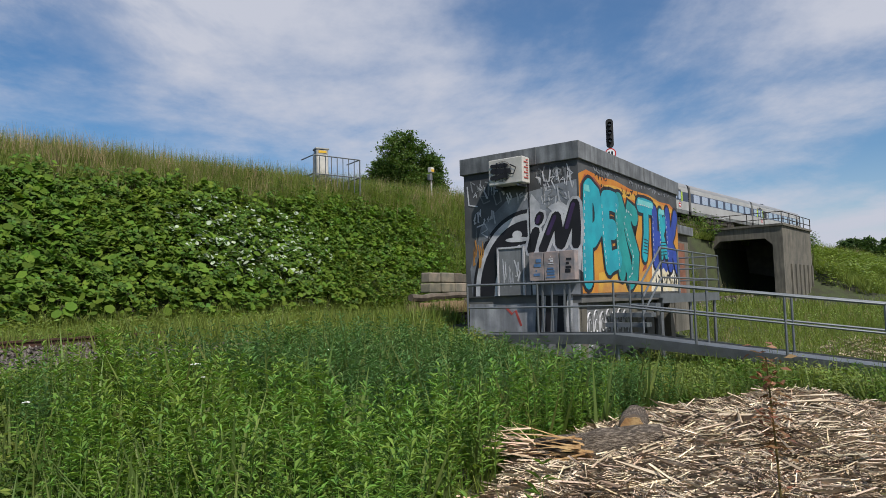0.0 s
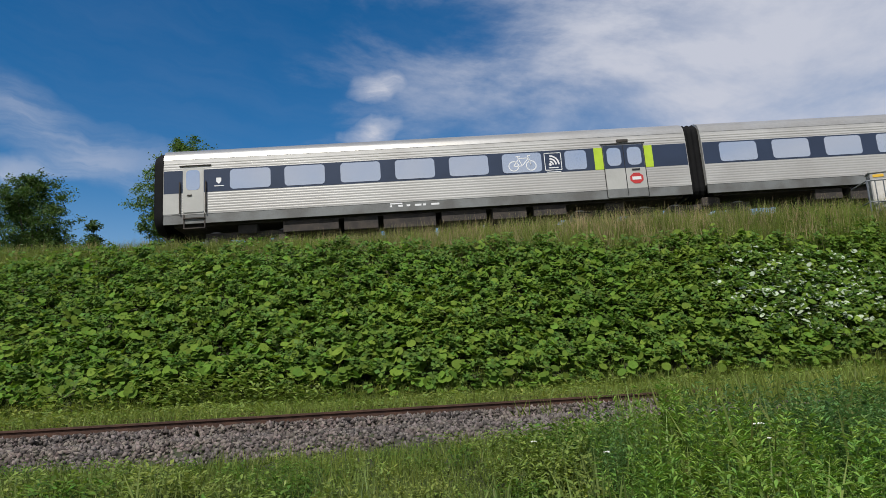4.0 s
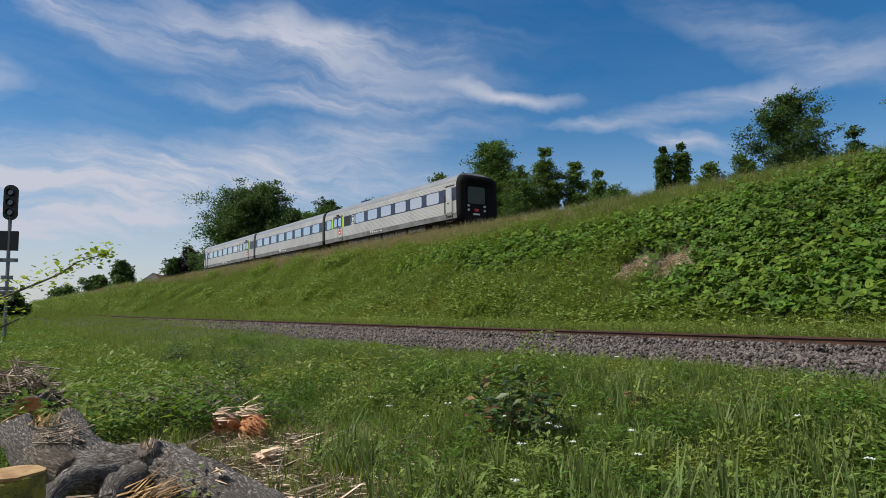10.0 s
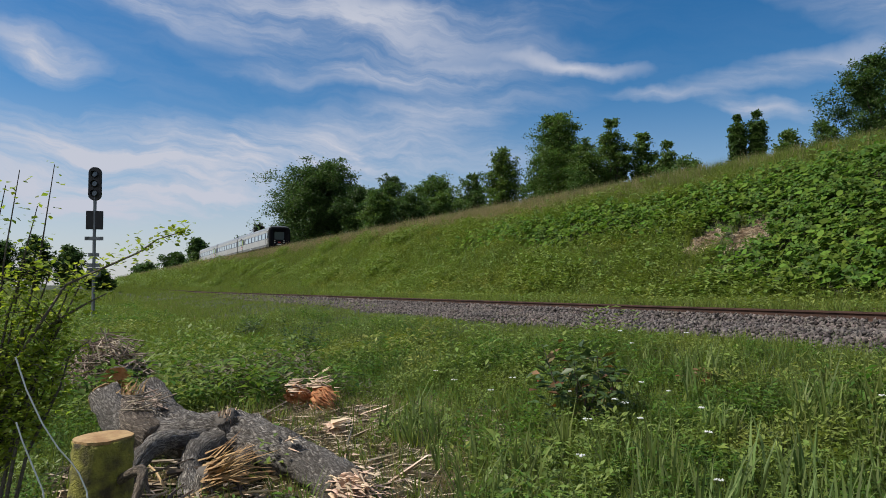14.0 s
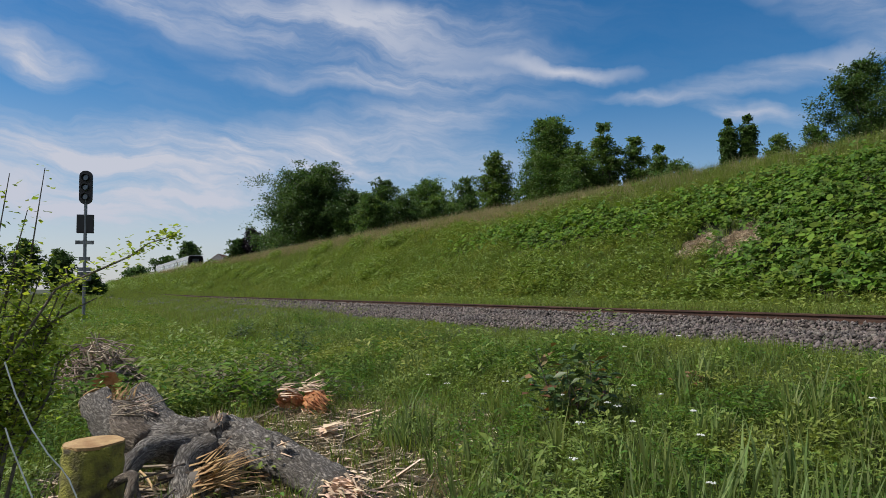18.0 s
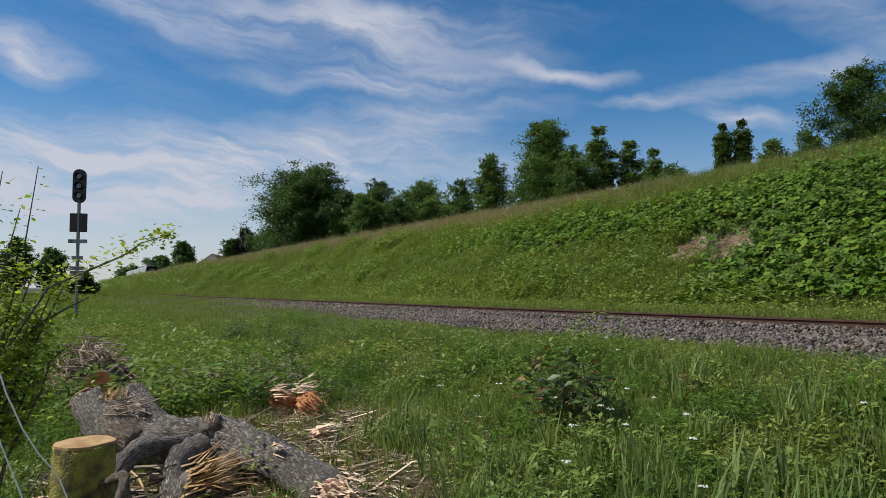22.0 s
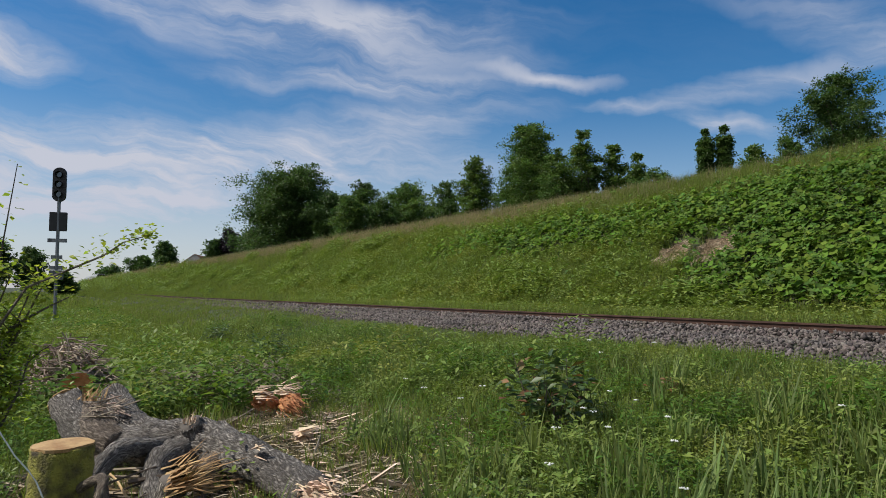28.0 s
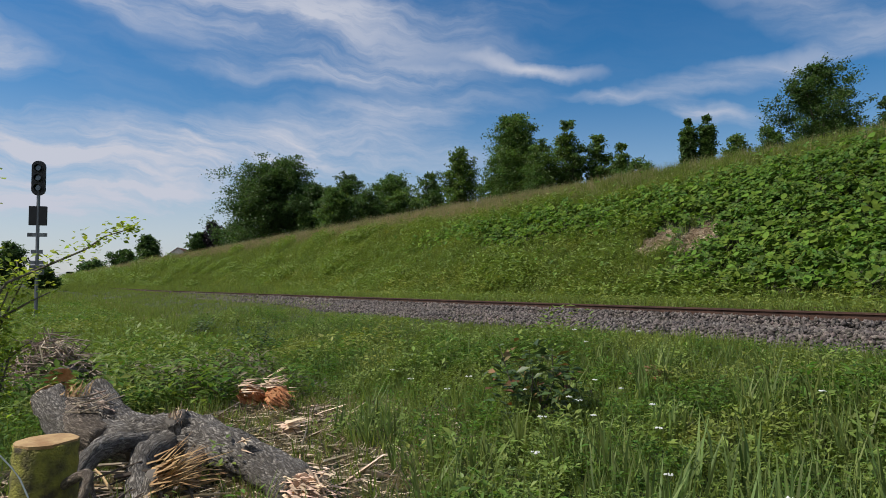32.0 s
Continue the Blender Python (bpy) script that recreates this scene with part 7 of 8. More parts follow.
def flowers():
    """White umbels on thin stems, in small groups."""
    b = []
    sv = np.array([(.006, 0, 0), (-.006, 0, 0), (0, .006, 1), (0, .006, 0), (0, -.006, 0), (.006, 0, 1)])
    st = np.array([(0, 1, 2), (3, 4, 5)])
    spots = []
    for cx, cy, n, h in ((-6.6, 5.9, 5, .42), (-4.1, 4.3, 7, .42), (-3.2, 3.4, 7, .40), (-5.0, 3.9, 5, .35), (-2.2, 4.7, 5, .4), (-1.0, 5.4, 6, .4), (1.2, 6.0, 3, .6), (3.4, 5.2, 3, .75), (5.5, 6.5, 2, .8), (-8.0, 3.9, 3, .4), (-6.2, 3.4, 4, .35), (-1.6, 3.6, 4, .45)):
        for _ in range((n + 1) // 2):
            spots.append((cx + RNG.normal(0, .45), cy + RNG.normal(0, .4), h * RNG.uniform(.8, 1.25)))
    S = np.array(spots)
    P = at_ground(S[:, 0], S[:, 1])
    b.append(scattered(sv, st, P, RNG.uniform(0, 6.28, len(S)), np.ones(len(S)), None, None, 1, S[:, 2]))
    heads = []
    for p, h in zip(P, S[:, 2]):
        k = 9
        a, r = RNG.uniform(0, 6.28, k), np.sqrt(RNG.random(k)) * RNG.uniform(.02, .042)
        heads.append(np.stack([p[0] + r * np.cos(a), p[1] + r * np.sin(a), np.full(k, p[2] + h) - r * r * 5], 1))
    H = np.concatenate(heads)
    ov = np.array([(1, 0, 0), (-1, 0, 0), (0, 1, 0), (0, -1, 0), (0, 0, .8), (0, 0, -.6)]) * .5
    ot = np.array([(0, 2, 4), (2, 1, 4), (1, 3, 4), (3, 0, 4), (2, 0, 5), (1, 2, 5), (3, 1, 5), (0, 3, 5)])
    b.append(scattered(ov, ot, H, RNG.uniform(0, 6.28, len(H)), RNG.uniform(.015, .025, len(H)), None, None, 0))
    merged("white_flowers", b, ("flower", "weed"), "small white umbel flowers on thin green stems", "flowers")


meadow()
ground_cover()
far_meadow()
verge()
slope_plants()
ballast()
chips()
flowers()
make_retaining_wall()

# ---- felled wood and single plants ----
def wobbly(pts, radii, sides=14, seed=0, rough=.12):
    """A trunk-like body through points with its own radii and an uneven skin."""
    r = random.Random(seed)
    bm = bmesh.new()
    P = [Vector(p) for p in pts]
    fine, rad = [], []
    for i in range(len(P) - 1):
        for k in range(5):
            t = k / 5
            p0, p1, p2, p3 = P[max(i - 1, 0)], P[i], P[i + 1], P[min(i + 2, len(P) - 1)]
            fine.append(.5 * ((2 * p1) + (p2 - p0) * t + (2 * p0 - 5 * p1 + 4 * p2 - p3) * t * t + (3 * p1 - p0 - 3 * p2 + p3) * t ** 3))
            rad.append(radii[i] + (radii[i + 1] - radii[i]) * t)
    fine.append(P[-1])
    rad.append(radii[-1])
    rings, run = [], [0.0]
    limb = bm.loops.layers.uv.new("limb")
    for p, q in zip(fine, fine[1:]):
        run.append(run[-1] + (q - p).length)
    around = 6.2832 * sum(rad) / len(rad)
    for i, p in enumerate(fine):
        d = (fine[min(i + 1, len(fine) - 1)] - fine[max(i - 1, 0)]).normalized()
        s = d.cross(Vector((0, 0, 1)) if abs(d.z) < .9 else Vector((1, 0, 0))).normalized()
        u = s.cross(d)
        ring = []
        for k in range(sides):
            a = 6.2832 * k / sides
            q = rad[i] * (1 + rough * (noise.noise(p * 2.2 + Vector((math.cos(a), math.sin(a), seed)) * .9) + .42 * r.uniform(-1, 1)))
            ring.append(bm.verts.new(p + (s * math.cos(a) + u * math.sin(a)) * q))
        rings.append(ring)
    for i, (a, b) in enumerate(zip(rings, rings[1:])):
        for k in range(sides):
            f = bm.faces.new((a[k], a[(k + 1) % sides], b[(k + 1) % sides], b[k]))
            for lp, (dk, di) in zip(f.loops, ((0, 0), (1, 0), (1, 1), (0, 1))):
                lp[limb].uv = (around * (k + dk) / sides + seed, run[i + di])
    bm.faces.new(rings[0][::-1])
    bm.faces.new(rings[-1])
    return bm


def shards(bm, centre, direction, n, length, spread_, w, seed):
    """Long pointed splinters that stand out of a break."""
    r = random.Random(seed)
    c, d = Vector(centre), Vector(direction).normalized()
    for _ in range(n):
        o = Vector((r.gauss(0, spread_), r.gauss(0, spread_), r.gauss(0, spread_)))
        dd = (d + Vector((r.gauss(0, .2), r.gauss(0, .2), r.gauss(0, .2)))).normalized()
        l = length * r.uniform(.4, 1.1)
        s = dd.cross(Vector((0, 0, 1))).normalized() * w * r.uniform(.5, 1.3)
        u = s.cross(dd).normalized() * w * .5
        a, b2, e = c + o - s, c + o + s, c + o + dd * l
        vs = [bm.verts.new(v) for v in (a, b2, c + o + u, e)]
        for f in ((0, 1, 3), (1, 2, 3), (2, 0, 3), (0, 2, 1)):
            bm.faces.new([vs[i] for i in f])
    return bm


def disc(centre, normal, r, seed, depth=.01, n=18):
    bm = bmesh.new()
    c, d = Vector(centre), Vector(normal).normalized()
    s = d.cross(Vector((0, 0, 1)) if abs(d.z) < .9 else Vector((1, 0, 0))).normalized()
    u = s.cross(d)
    rr = random.Random(seed)
    k = [r * rr.uniform(.9, 1.04) for _ in range(n)]
    a = [bm.verts.new(c + (s * math.cos(6.2832 * i / n) + u * math.sin(6.2832 * i / n)) * k[i]) for i in range(n)]
    b = [bm.verts.new(v.co + d * depth) for v in a]
    bm.faces.new(b)
    bm.faces.new(a[::-1])
    for i in range(n):
        bm.faces.new((a[i], a[(i + 1) % n], b[(i + 1) % n], b[i]))
    bmesh.ops.recalc_face_normals(bm, faces=bm.faces)
    return bm


def make_logs():
    t = thing("felled_trunk", "grey-barked felled trunk with broken branches lying in the grass", "log")
    part("trunk", wobbly([(-4.58, 1.50, .12), (-5.1, 1.42, .15), (-5.55, 1.30, .17), (-6.0, 1.08, .20), (-6.27, .82, .23), (-6.36, .55, .25)], [.15, .165, .185, .205, .21, .17], 30, 1, .34), "log_bark", t, smooth=True)
    part("fork", wobbly([(-6.28, .66, .22), (-6.72, .48, .29), (-7.08, .40, .38), (-7.42, .34, .50)], [.18, .155, .14, .145], 26, 2, .26), "log_bark", t, "thick raised fork of the trunk", smooth=True)
    part("fork", wobbly([(-6.30, .60, .20), (-6.60, .26, .23), (-6.98, .05, .33), (-7.36, -.06, .47)], [.17, .16, .165, .175], 26, 3, .26), "log_bark", t, "sawn stub of the trunk", smooth=True)
    part("branch", wobbly([(-6.15, .74, .22), (-5.95, .50, .30), (-5.72, .30, .33), (-5.50, .17, .27), (-5.38, .08, .14)], [.10, .085, .075, .065, .05], 14, 4, .3), "log_bark", t, smooth=True)
    part("branch", wobbly([(-6.05, .80, .22), (-5.85, .62, .20), (-5.62, .55, .10), (-5.25, .52, -.04)], [.13, .11, .10, .09], 14, 5, .3), "log_bark", t, smooth=True)
    part("branch", wobbly([(-5.75, 1.05, .16), (-5.50, .88, .12), (-5.2, .80, .02)], [.10, .09, .07], 12, 15, .3), "split_bark", t, smooth=True)
    part("broken_log", wobbly([(-7.18, 0.10, 0.40), (-6.64, 0.21, 0.30), (-6.44, 0.35, 0.22)], [.135, .15, .14], 22, 24, .26), "split_bark", t, "dark broken limb lying against the fork", smooth=True)
    tagged(part("torn_top", shards(bmesh.new(), (-7.16, 0.12, 0.45), (-.5, .3, .5), 90, .16, .07, .012, 25), "cut_wood", t, "brown splintered top of the limb"), kind="stuff")
    part("knot", wobbly([(-6.14, .98, .22), (-6.10, .92, .36), (-6.06, .88, .44)], [.17, .12, .08], 16, 16, .5), "log_bark", t, smooth=True)
    tagged(part("knot_break", shards(bmesh.new(), (-6.06, .88, .42), (.1, .1, 1), 30, .07, .04, .014, 18), "pale_chip", t, "pale torn top of the knot"), kind="stuff")
    part("thin_branch", wobbly([(-5.60, .16, .34), (-5.45, .20, .18), (-5.33, .24, .02)], [.03, .028, .025], 8, 19, .2), "split_bark", t, smooth=True)
    tagged(part("bark_strip", shards(bmesh.new(), (-5.35, 1.26, .33), (.7, .1, -.05), 5, .24, .02, .022, 20), "pale_chip", t, "pale strip where the bark is gone"), kind="stuff")
    r = random.Random(90)
    bm = bmesh.new()
    for _ in range(46):
        c0 = Vector((r.uniform(-7.0, -6.6), r.uniform(.12, .42), r.uniform(.42, .58)))
        v = Vector((r.uniform(-1, 1), r.uniform(-1, 1), r.uniform(-.3, .3))).normalized() * r.uniform(.05, .14)
        tube(bm, [c0 - v, c0 + v], r.uniform(.004, .009), 4)
    tagged(part("litter", bm, "dry_twig", t, "dry litter caught in the fork"), kind="stuff")
    bm = shards(bmesh.new(), (-4.5, 1.52, .13), (1, .2, .1), 230, .18, .080, .017, 7)
    tagged(part("broken_end", bm, "pale_chip", t, "pale splintered break of the trunk"), kind="stuff")
    part("break_face", disc((-4.57, 1.5, .12), (1, -.3, .1), .125, 5, .03), "pale_chip", t)
    bm = shards(bmesh.new(), (-5.05, .66, .22), (.48, .78, .32), 110, .36, .055, .020, 8)
    tagged(part("splintered_branch", bm, "cut_wood", t, "orange splinters of a torn branch"), kind="stuff")
    part("stub", wobbly([(-5.15, .60, -.05), (-5.08, .64, .24)], [.13, .10], 10, 9), "log_bark", t, smooth=True)
    part("sawn_face", disc((-7.365, -.062, .472), (-.75, -.22, .28), .168, 6, .012), "cut_wood", t)

    s = thing("sawn_stump", "mossy sawn tree stump with a fresh orange cut", "stump")
    part("trunk", wobbly([(-5.02, -.07, -.1), (-5.0, -.06, .3), (-5.0, -.06, .57)], [.24, .19, .185], 16, 11, .10), "moss", s, "yellow moss on the stump's bark", smooth=True)
    part("cut_face", disc((-5.0, -.06, .565), (0, 0, 1), .183, 2, .02), "cut_wood", s, "sawn orange cut face")
    b = thing("broken_branch", "bent broken branch leaning by the stump", "branch")
    part("bough", wobbly([(-4.35, .03, -.02), (-4.45, .12, .28), (-4.62, .17, .42), (-4.82, .06, .34), (-5.0, -.02, .2)], [.026, .028, .034, .03, .018], 10, 12), "split_bark", b, smooth=True)
    # dead sticks under the trunk
    d = thing("dead_stick", "broken dead sticks lying under the trunk", "sticks")
    r = random.Random(17)
    for _ in range(34):
        x, y = r.uniform(-6.1, -4.7), r.uniform(.0, .85)
        a, l = r.uniform(0, 6.28), r.uniform(.12, .4)
        v = Vector((math.cos(a), math.sin(a), r.uniform(-.1, .25))) * l
        c0 = Vector((x, y, r.uniform(.04, .16)))
        part("stick", tube(bmesh.new(), [c0 - v, c0 + Vector((r.uniform(-.03, .03), r.uniform(-.03, .03), .02)), c0 + v], r.uniform(.008, .022), 5, .006), ("dry_twig", "split_bark", "fresh_wood")[_ % 3], d)
    w = thing("white_hose", "thin white plastic hose curving through the grass", "hose")
    part("tube", tube(bmesh.new(), [(-3.27, -.37, 1.30), (-3.28, -.33, 1.16), (-3.29, -.27, 1.01), (-3.29, -.21, .90), (-3.30, -.16, .83), (-3.30, -.13, .78), (-3.30, -.10, .70), (-3.28, -.05, .3), (-3.25, 0, .0)], .0034, 7), "sign_white", w)
    part("tube", tube(bmesh.new(), [(-2.98, -.33, 1.08), (-2.98, -.31, 1.01), (-2.99, -.28, .92), (-2.99, -.24, .81), (-2.98, -.18, .4), (-2.95, -.12, .0)], .003, 7), "sign_white", w)

    # brush pile behind the trunk
    p = thing("brush_pile", "pile of dry twigs and a sawn log behind the trunk", "brush pile")
    r = random.Random(21)
    bm = bmesh.new()
    c = Vector((-10.4, -.08, .12))
    for _ in range(900):
        a, q = r.uniform(0, 6.28), math.sqrt(r.random())
        o = Vector((math.cos(a) * q * .72, math.sin(a) * q * .58, (1 - q * q) * .80 * r.random() + .03))
        d = Vector((r.uniform(-1, 1), r.uniform(-1, 1), r.uniform(-.5, .4))).normalized() * r.uniform(.08, .30)
        k = Vector((r.uniform(-.06, .06), r.uniform(-.06, .06), r.uniform(-.03, .08)))
        tube(bm, [c + o - d, c + o + k, c + o + d], r.uniform(.004, .011), 3, cap=False)
    tagged(part("twig", bm, "dry_twig", p, "tangled dry twigs"), kind="stuff")
    part("log", wobbly([(-10.3, .1, .30), (-9.75, .02, .32)], [.22, .2], 14, 31), "bark", p, smooth=True)
    part("cut_face", disc((-9.76, .02, .32), (1, -.1, .05), .195, 8, .02), "red_wood", p)

    # torn chunks in the weeds
    k = thing("torn_wood_chunk", "reddish torn chunk of tree root in the weeds", "wood chunk")
    part("core", wobbly([(-8.58, 2.09, 0.04), (-8.51, 2.15, 0.14), (-8.47, 2.21, 0.22)], [.12, .14, .12], 16, 41, .5), "red_wood", k)
    part("core", wobbly([(-8.32, 2.38, 0.06), (-8.30, 2.40, 0.18), (-8.30, 2.41, 0.27)], [.12, .14, .11], 16, 44, .5), "red_wood", k)
    tagged(part("splinter", shards(bmesh.new(), (-7.96, 2.29, 0.22), (.75, .35, -.3), 120, .2, .055, .014, 42), "red_wood", k, "red-brown splinters"), kind="stuff")
    tagged(part("cap", shards(bmesh.new(), (-8.52, 2.06, .25), (.25, .95, .04), 26, .26, .045, .034, 43), "pale_chip", k, "pale torn wood on top"), kind="stuff")
    part("cap", shards(bmesh.new(), (-8.34, 2.30, .30), (.4, .9, .12), 22, .20, .04, .032, 45), "pale_chip", k, "pale torn wood on top")
    tagged(part("cap_splinter", shards(bmesh.new(), (-8.30, 2.38, 0.33), (.3, .5, .3), 22, .14, .06, .014, 46), "pale_chip", k), kind="stuff")
    h = thing("pale_board", "pale split piece of wood on the ground", "wood piece")
    tagged(part("slab", shards(bmesh.new(), (-6.66, 2.02, .09), (.3, .9, .14), 24, .26, .03, .05, 51), "pale_chip", h), kind="stuff")
    tagged(part("splinter", shards(bmesh.new(), (-6.67, 2.07, 0.13), (-.3, -.8, .05), 12, .2, .05, .016, 52), "pale_chip", h), kind="stuff")

    # log on the heap
    g = thing("split_log", "weathered split log on the shredded wood heap", "log")
    part("trunk", wobbly([(5.0, 3.38, .20), (5.35, 2.95, .27), (5.65, 2.5, .30)], [.11, .14, .12], 24, 61, .30), "split_bark", g, smooth=True)
    part("torn_side", shards(bmesh.new(), (4.95, 3.4, .24), (-.35, .85, .05), 70, .42, .07, .022, 62), "pale_chip", g, "pale torn wood")
    part("split_face", shards(bmesh.new(), (5.1, 2.95, .24), (-.4, .85, .0), 26, .7, .06, .03, 63), "cut_wood", g)
    e = thing("sawn_log", "short sawn log with an orange cut face on the heap", "log")
    part("trunk", wobbly([(6.0, 2.95, .30), (6.5, 3.15, .32)], [.13, .13], 22, 71, .2), "split_bark", e, smooth=True)
    part("cut_face", disc((5.99, 2.94, .30), (-.9, -.42, .05), .125, 9, .02), "cut_wood", e)
    # long loose splinters on the heap
    s2 = thing("loose_splinters", "long pale loose splinters lying on the heap", "wood pieces")
    r = random.Random(81)
    for _ in range(26):
        x, y = r.uniform(4.4, 9.8), r.uniform(1.3, 3.6)
        q = ((x - 6.6) / 4.3) ** 2 + ((y - 2.25 - .05 * (x - 7)) / 1.55) ** 2
        if q > .9:
            continue
        z = float(height(x, y)) + .23 * (1 - q) ** .8 + .12
        a, l = r.uniform(0, 6.28), r.uniform(.25, .7)
        d = Vector((math.cos(a), math.sin(a), r.uniform(-.1, .35))) * l / 2
        bm = bmesh.new()
        tube(bm, [Vector((x, y, z)) - d, Vector((x, y, z)) + d * .2, Vector((x, y, z)) + d], r.uniform(.010, .022), 4, .005)
        part("splinter", bm, "splinter", s2)


make_logs()


def leaves_on(points, size, rng, mat=0, flat=.8, half=.24):
    """Single small leaves, folded, at the points."""
    tv = np.array([(0, 0, 0), (.5, -half, .06), (1, 0, -.06), (.5, half, .06)])
    tt = np.array([(0, 1, 2), (0, 2, 3)])
    n = len(points)
    return scattered(tv, tt, points, rng.uniform(0, 6.28, n), size * rng.uniform(.6, 1.3, n), rng.uniform(-flat, flat, n), rng.uniform(0, 6.28, n), mat)


def make_hawthorn():
    """The young shrub at the meadow's edge with arching shoots."""
    s = thing("hawthorn_shrub", "young yellow-green hawthorn shrub with arching shoots", "shrub")
    rng = np.random.default_rng(3)
    r = random.Random(3)
    base = Vector((-3.95, -.62, 0))
    bm = bmesh.new()
    pts = []

    def leafed(line, n, sp):
        for a, c in zip(line, line[1:]):
            for k in range(n):
                p = a.lerp(c, (k + r.random()) / n)
                pts.append((p.x + r.gauss(0, sp), p.y + r.gauss(0, sp), p.z + r.gauss(0, sp)))
    # full shoots of the bush, then the thin bare ones on top
    ends = [(-3.88, -.40, 1.74), (-3.89, -.30, 1.66), (-3.90, -.22, 1.56), (-3.92, -.14, 1.66), (-3.88, -.40, 1.48), (-3.89, -.27, 1.40), (-3.92, -.20, 1.28), (-3.86, -.36, 1.26), (-4.0, -.42, 1.10), (-3.95, -.30, 1.12), (-4.1, -.55, 1.62), (-3.95, -.66, 1.70), (-3.7, -.75, 1.5), (-4.15, -.80, 1.4), (-3.8, -.95, 1.45), (-4.1, -.45, .9)]
    for e in ends:
        e = Vector(e)
        b = base + Vector((r.uniform(-.1, .1), r.uniform(-.1, .1), 0))
        m = b.lerp(e, .5) + Vector((r.uniform(-.06, .06), r.uniform(-.06, .06) - .06, .12))
        q = b.lerp(e, .8) + Vector((r.uniform(-.04, .04), r.uniform(-.04, .04), .06))
        part("stem", tube(bmesh.new(), [b, m, q, e], .012, 5, .003), "bark", s)
        leafed([m, q, e], 9, .016)
        for _ in range(13):
            p = m.lerp(e, r.random())
            d = Vector((r.uniform(-.2, .2), r.uniform(-.14, .12), r.uniform(-.05, .16)))
            tube(bm, [p, p + d * .6 + Vector((0, 0, .01)), p + d], .0035, 4, .0015)
            leafed([p, p + d], 11, .014)
    for e, n in (((-3.89, -.29, 2.22), 10), ((-3.88, -.44, 2.18), 9), ((-3.88, -.36, 2.0), 9), ((-3.9, -.5, 2.1), 8)):
        e = Vector(e)
        m = Vector((e.x - .02, e.y - .06, 1.72))
        part("stem", tube(bmesh.new(), [base + Vector((0, .05, .6)), m, e], .007, 5, .002), "bark", s)
        leafed([m, e], n, .010)
    part("stem", tube(bmesh.new(), [(-3.933, -0.367, 1.31), (-3.893, -0.232, 1.441), (-3.848, -0.118, 1.511), (-3.82, -0.042, 1.553)], .009, 6, .003), "bark", s, "bare dark branch")
    leafed([Vector((-3.893, -0.232, 1.441)), Vector((-3.848, -0.118, 1.511)), Vector((-3.82, -0.042, 1.553))], 9, .03)
    arch = [Vector((-3.85, -.45, 1.2)), Vector((-3.74, -.22, 1.60)), Vector((-3.70, -.04, 1.69)), Vector((-3.70, .10, 1.76)), Vector((-3.70, .19, 1.83)), Vector((-3.69, .30, 1.87)), Vector((-3.69, .325, 1.88))]
    part("stem", tube(bmesh.new(), arch, .008, 5, .0015), "bark", s, "long shoot reaching out over the grass")
    leafed(arch[1:], 16, .016)
    tagged(part("twig", bm, "bark", s), kind="stuff")
    merged("foliage", [leaves_on(np.repeat(np.array(pts), 3, 0) + rng.normal(0, .026, (3 * len(pts), 3)), .033, rng, 0, .9, .34)], ("hawthorn",), "", parent=s)


make_hawthorn()


def bush(name, label, centre, radii, n, leaf, mat, seed, stems=6, mat2=None, share=.15):
    s = thing(name, label, "shrub")
    rng = np.random.default_rng(seed)
    c = np.array(centre)
    u = rng.normal(size=(n, 3))
    u /= np.linalg.norm(u, axis=1)[:, None]
    q = rng.random(n) ** .45
    lump = 1 + .28 * np.sin(u[:, 0] * 5 + seed) * np.cos(u[:, 1] * 4 + u[:, 2] * 3)
    P = c + u * (q * lump)[:, None] * np.array(radii)
    P[:, 2] = np.maximum(P[:, 2], c[2] - radii[2] * .9)
    m = rng.random(n) < share if mat2 else np.zeros(n, bool)
    blocks = [leaves_on(P[~m], leaf, rng, 0)]
    if mat2:
        blocks.append(leaves_on(P[m], leaf, rng, 1))
    merged("foliage", blocks, (mat, mat2) if mat2 else (mat,), "", parent=s)
    r = random.Random(seed)
    for _ in range(stems):
        e = Vector(c) + Vector([r.uniform(-.6, .6) * k for k in radii]) + Vector((0, 0, radii[2] * .4))
        b = Vector((c[0], c[1], float(height(c[0], c[1])) - .05))
        part("stem", tube(bmesh.new(), [b, b.lerp(e, .5) + Vector((r.uniform(-.1, .1), r.uniform(-.1, .1), .05)), e], .008 + .008 * radii[2], 5, .003), "bark", s)
    return s


bush("maple_sapling", "dark reddish-green maple sapling in the meadow", (-5.45, 4.29, .50), (.52, .52, .52), 380, .15, "weed_dark", 5, mat2="weed_red", share=.12)
bush("red_weed", "rust-red dead weed in the meadow", (-5.2, 5.7, .50), (.20, .20, .16), 120, .07, "weed_red", 6, 3)


def make_dock():
    """A thin rust-red flower stalk with sparse ragged leaves."""
    s = thing("rusty_dock", "rust-red dock with a dry flower stalk by the heap", "plant")
    rng = np.random.default_rng(7)
    line = [Vector((2.66, .70, 0)), Vector((2.65, .72, .5)), Vector((2.63, .73, 1.0)), Vector((2.60, .74, 1.36))]
    part("stalk", tube(bmesh.new(), line, .007, 5, .003), "weed_red", s)
    pts = []
    for a, b, n, sp in ((1, 2, 60, .045), (2, 3, 190, .030)):
        for k in range(n):
            p = line[a].lerp(line[b], k / n)
            pts.append((p.x + rng.normal(0, sp), p.y + rng.normal(0, sp), p.z + rng.normal(0, sp)))
    merged("foliage", [leaves_on(np.array(pts), .036, rng)], ("weed_rust",), "", parent=s)


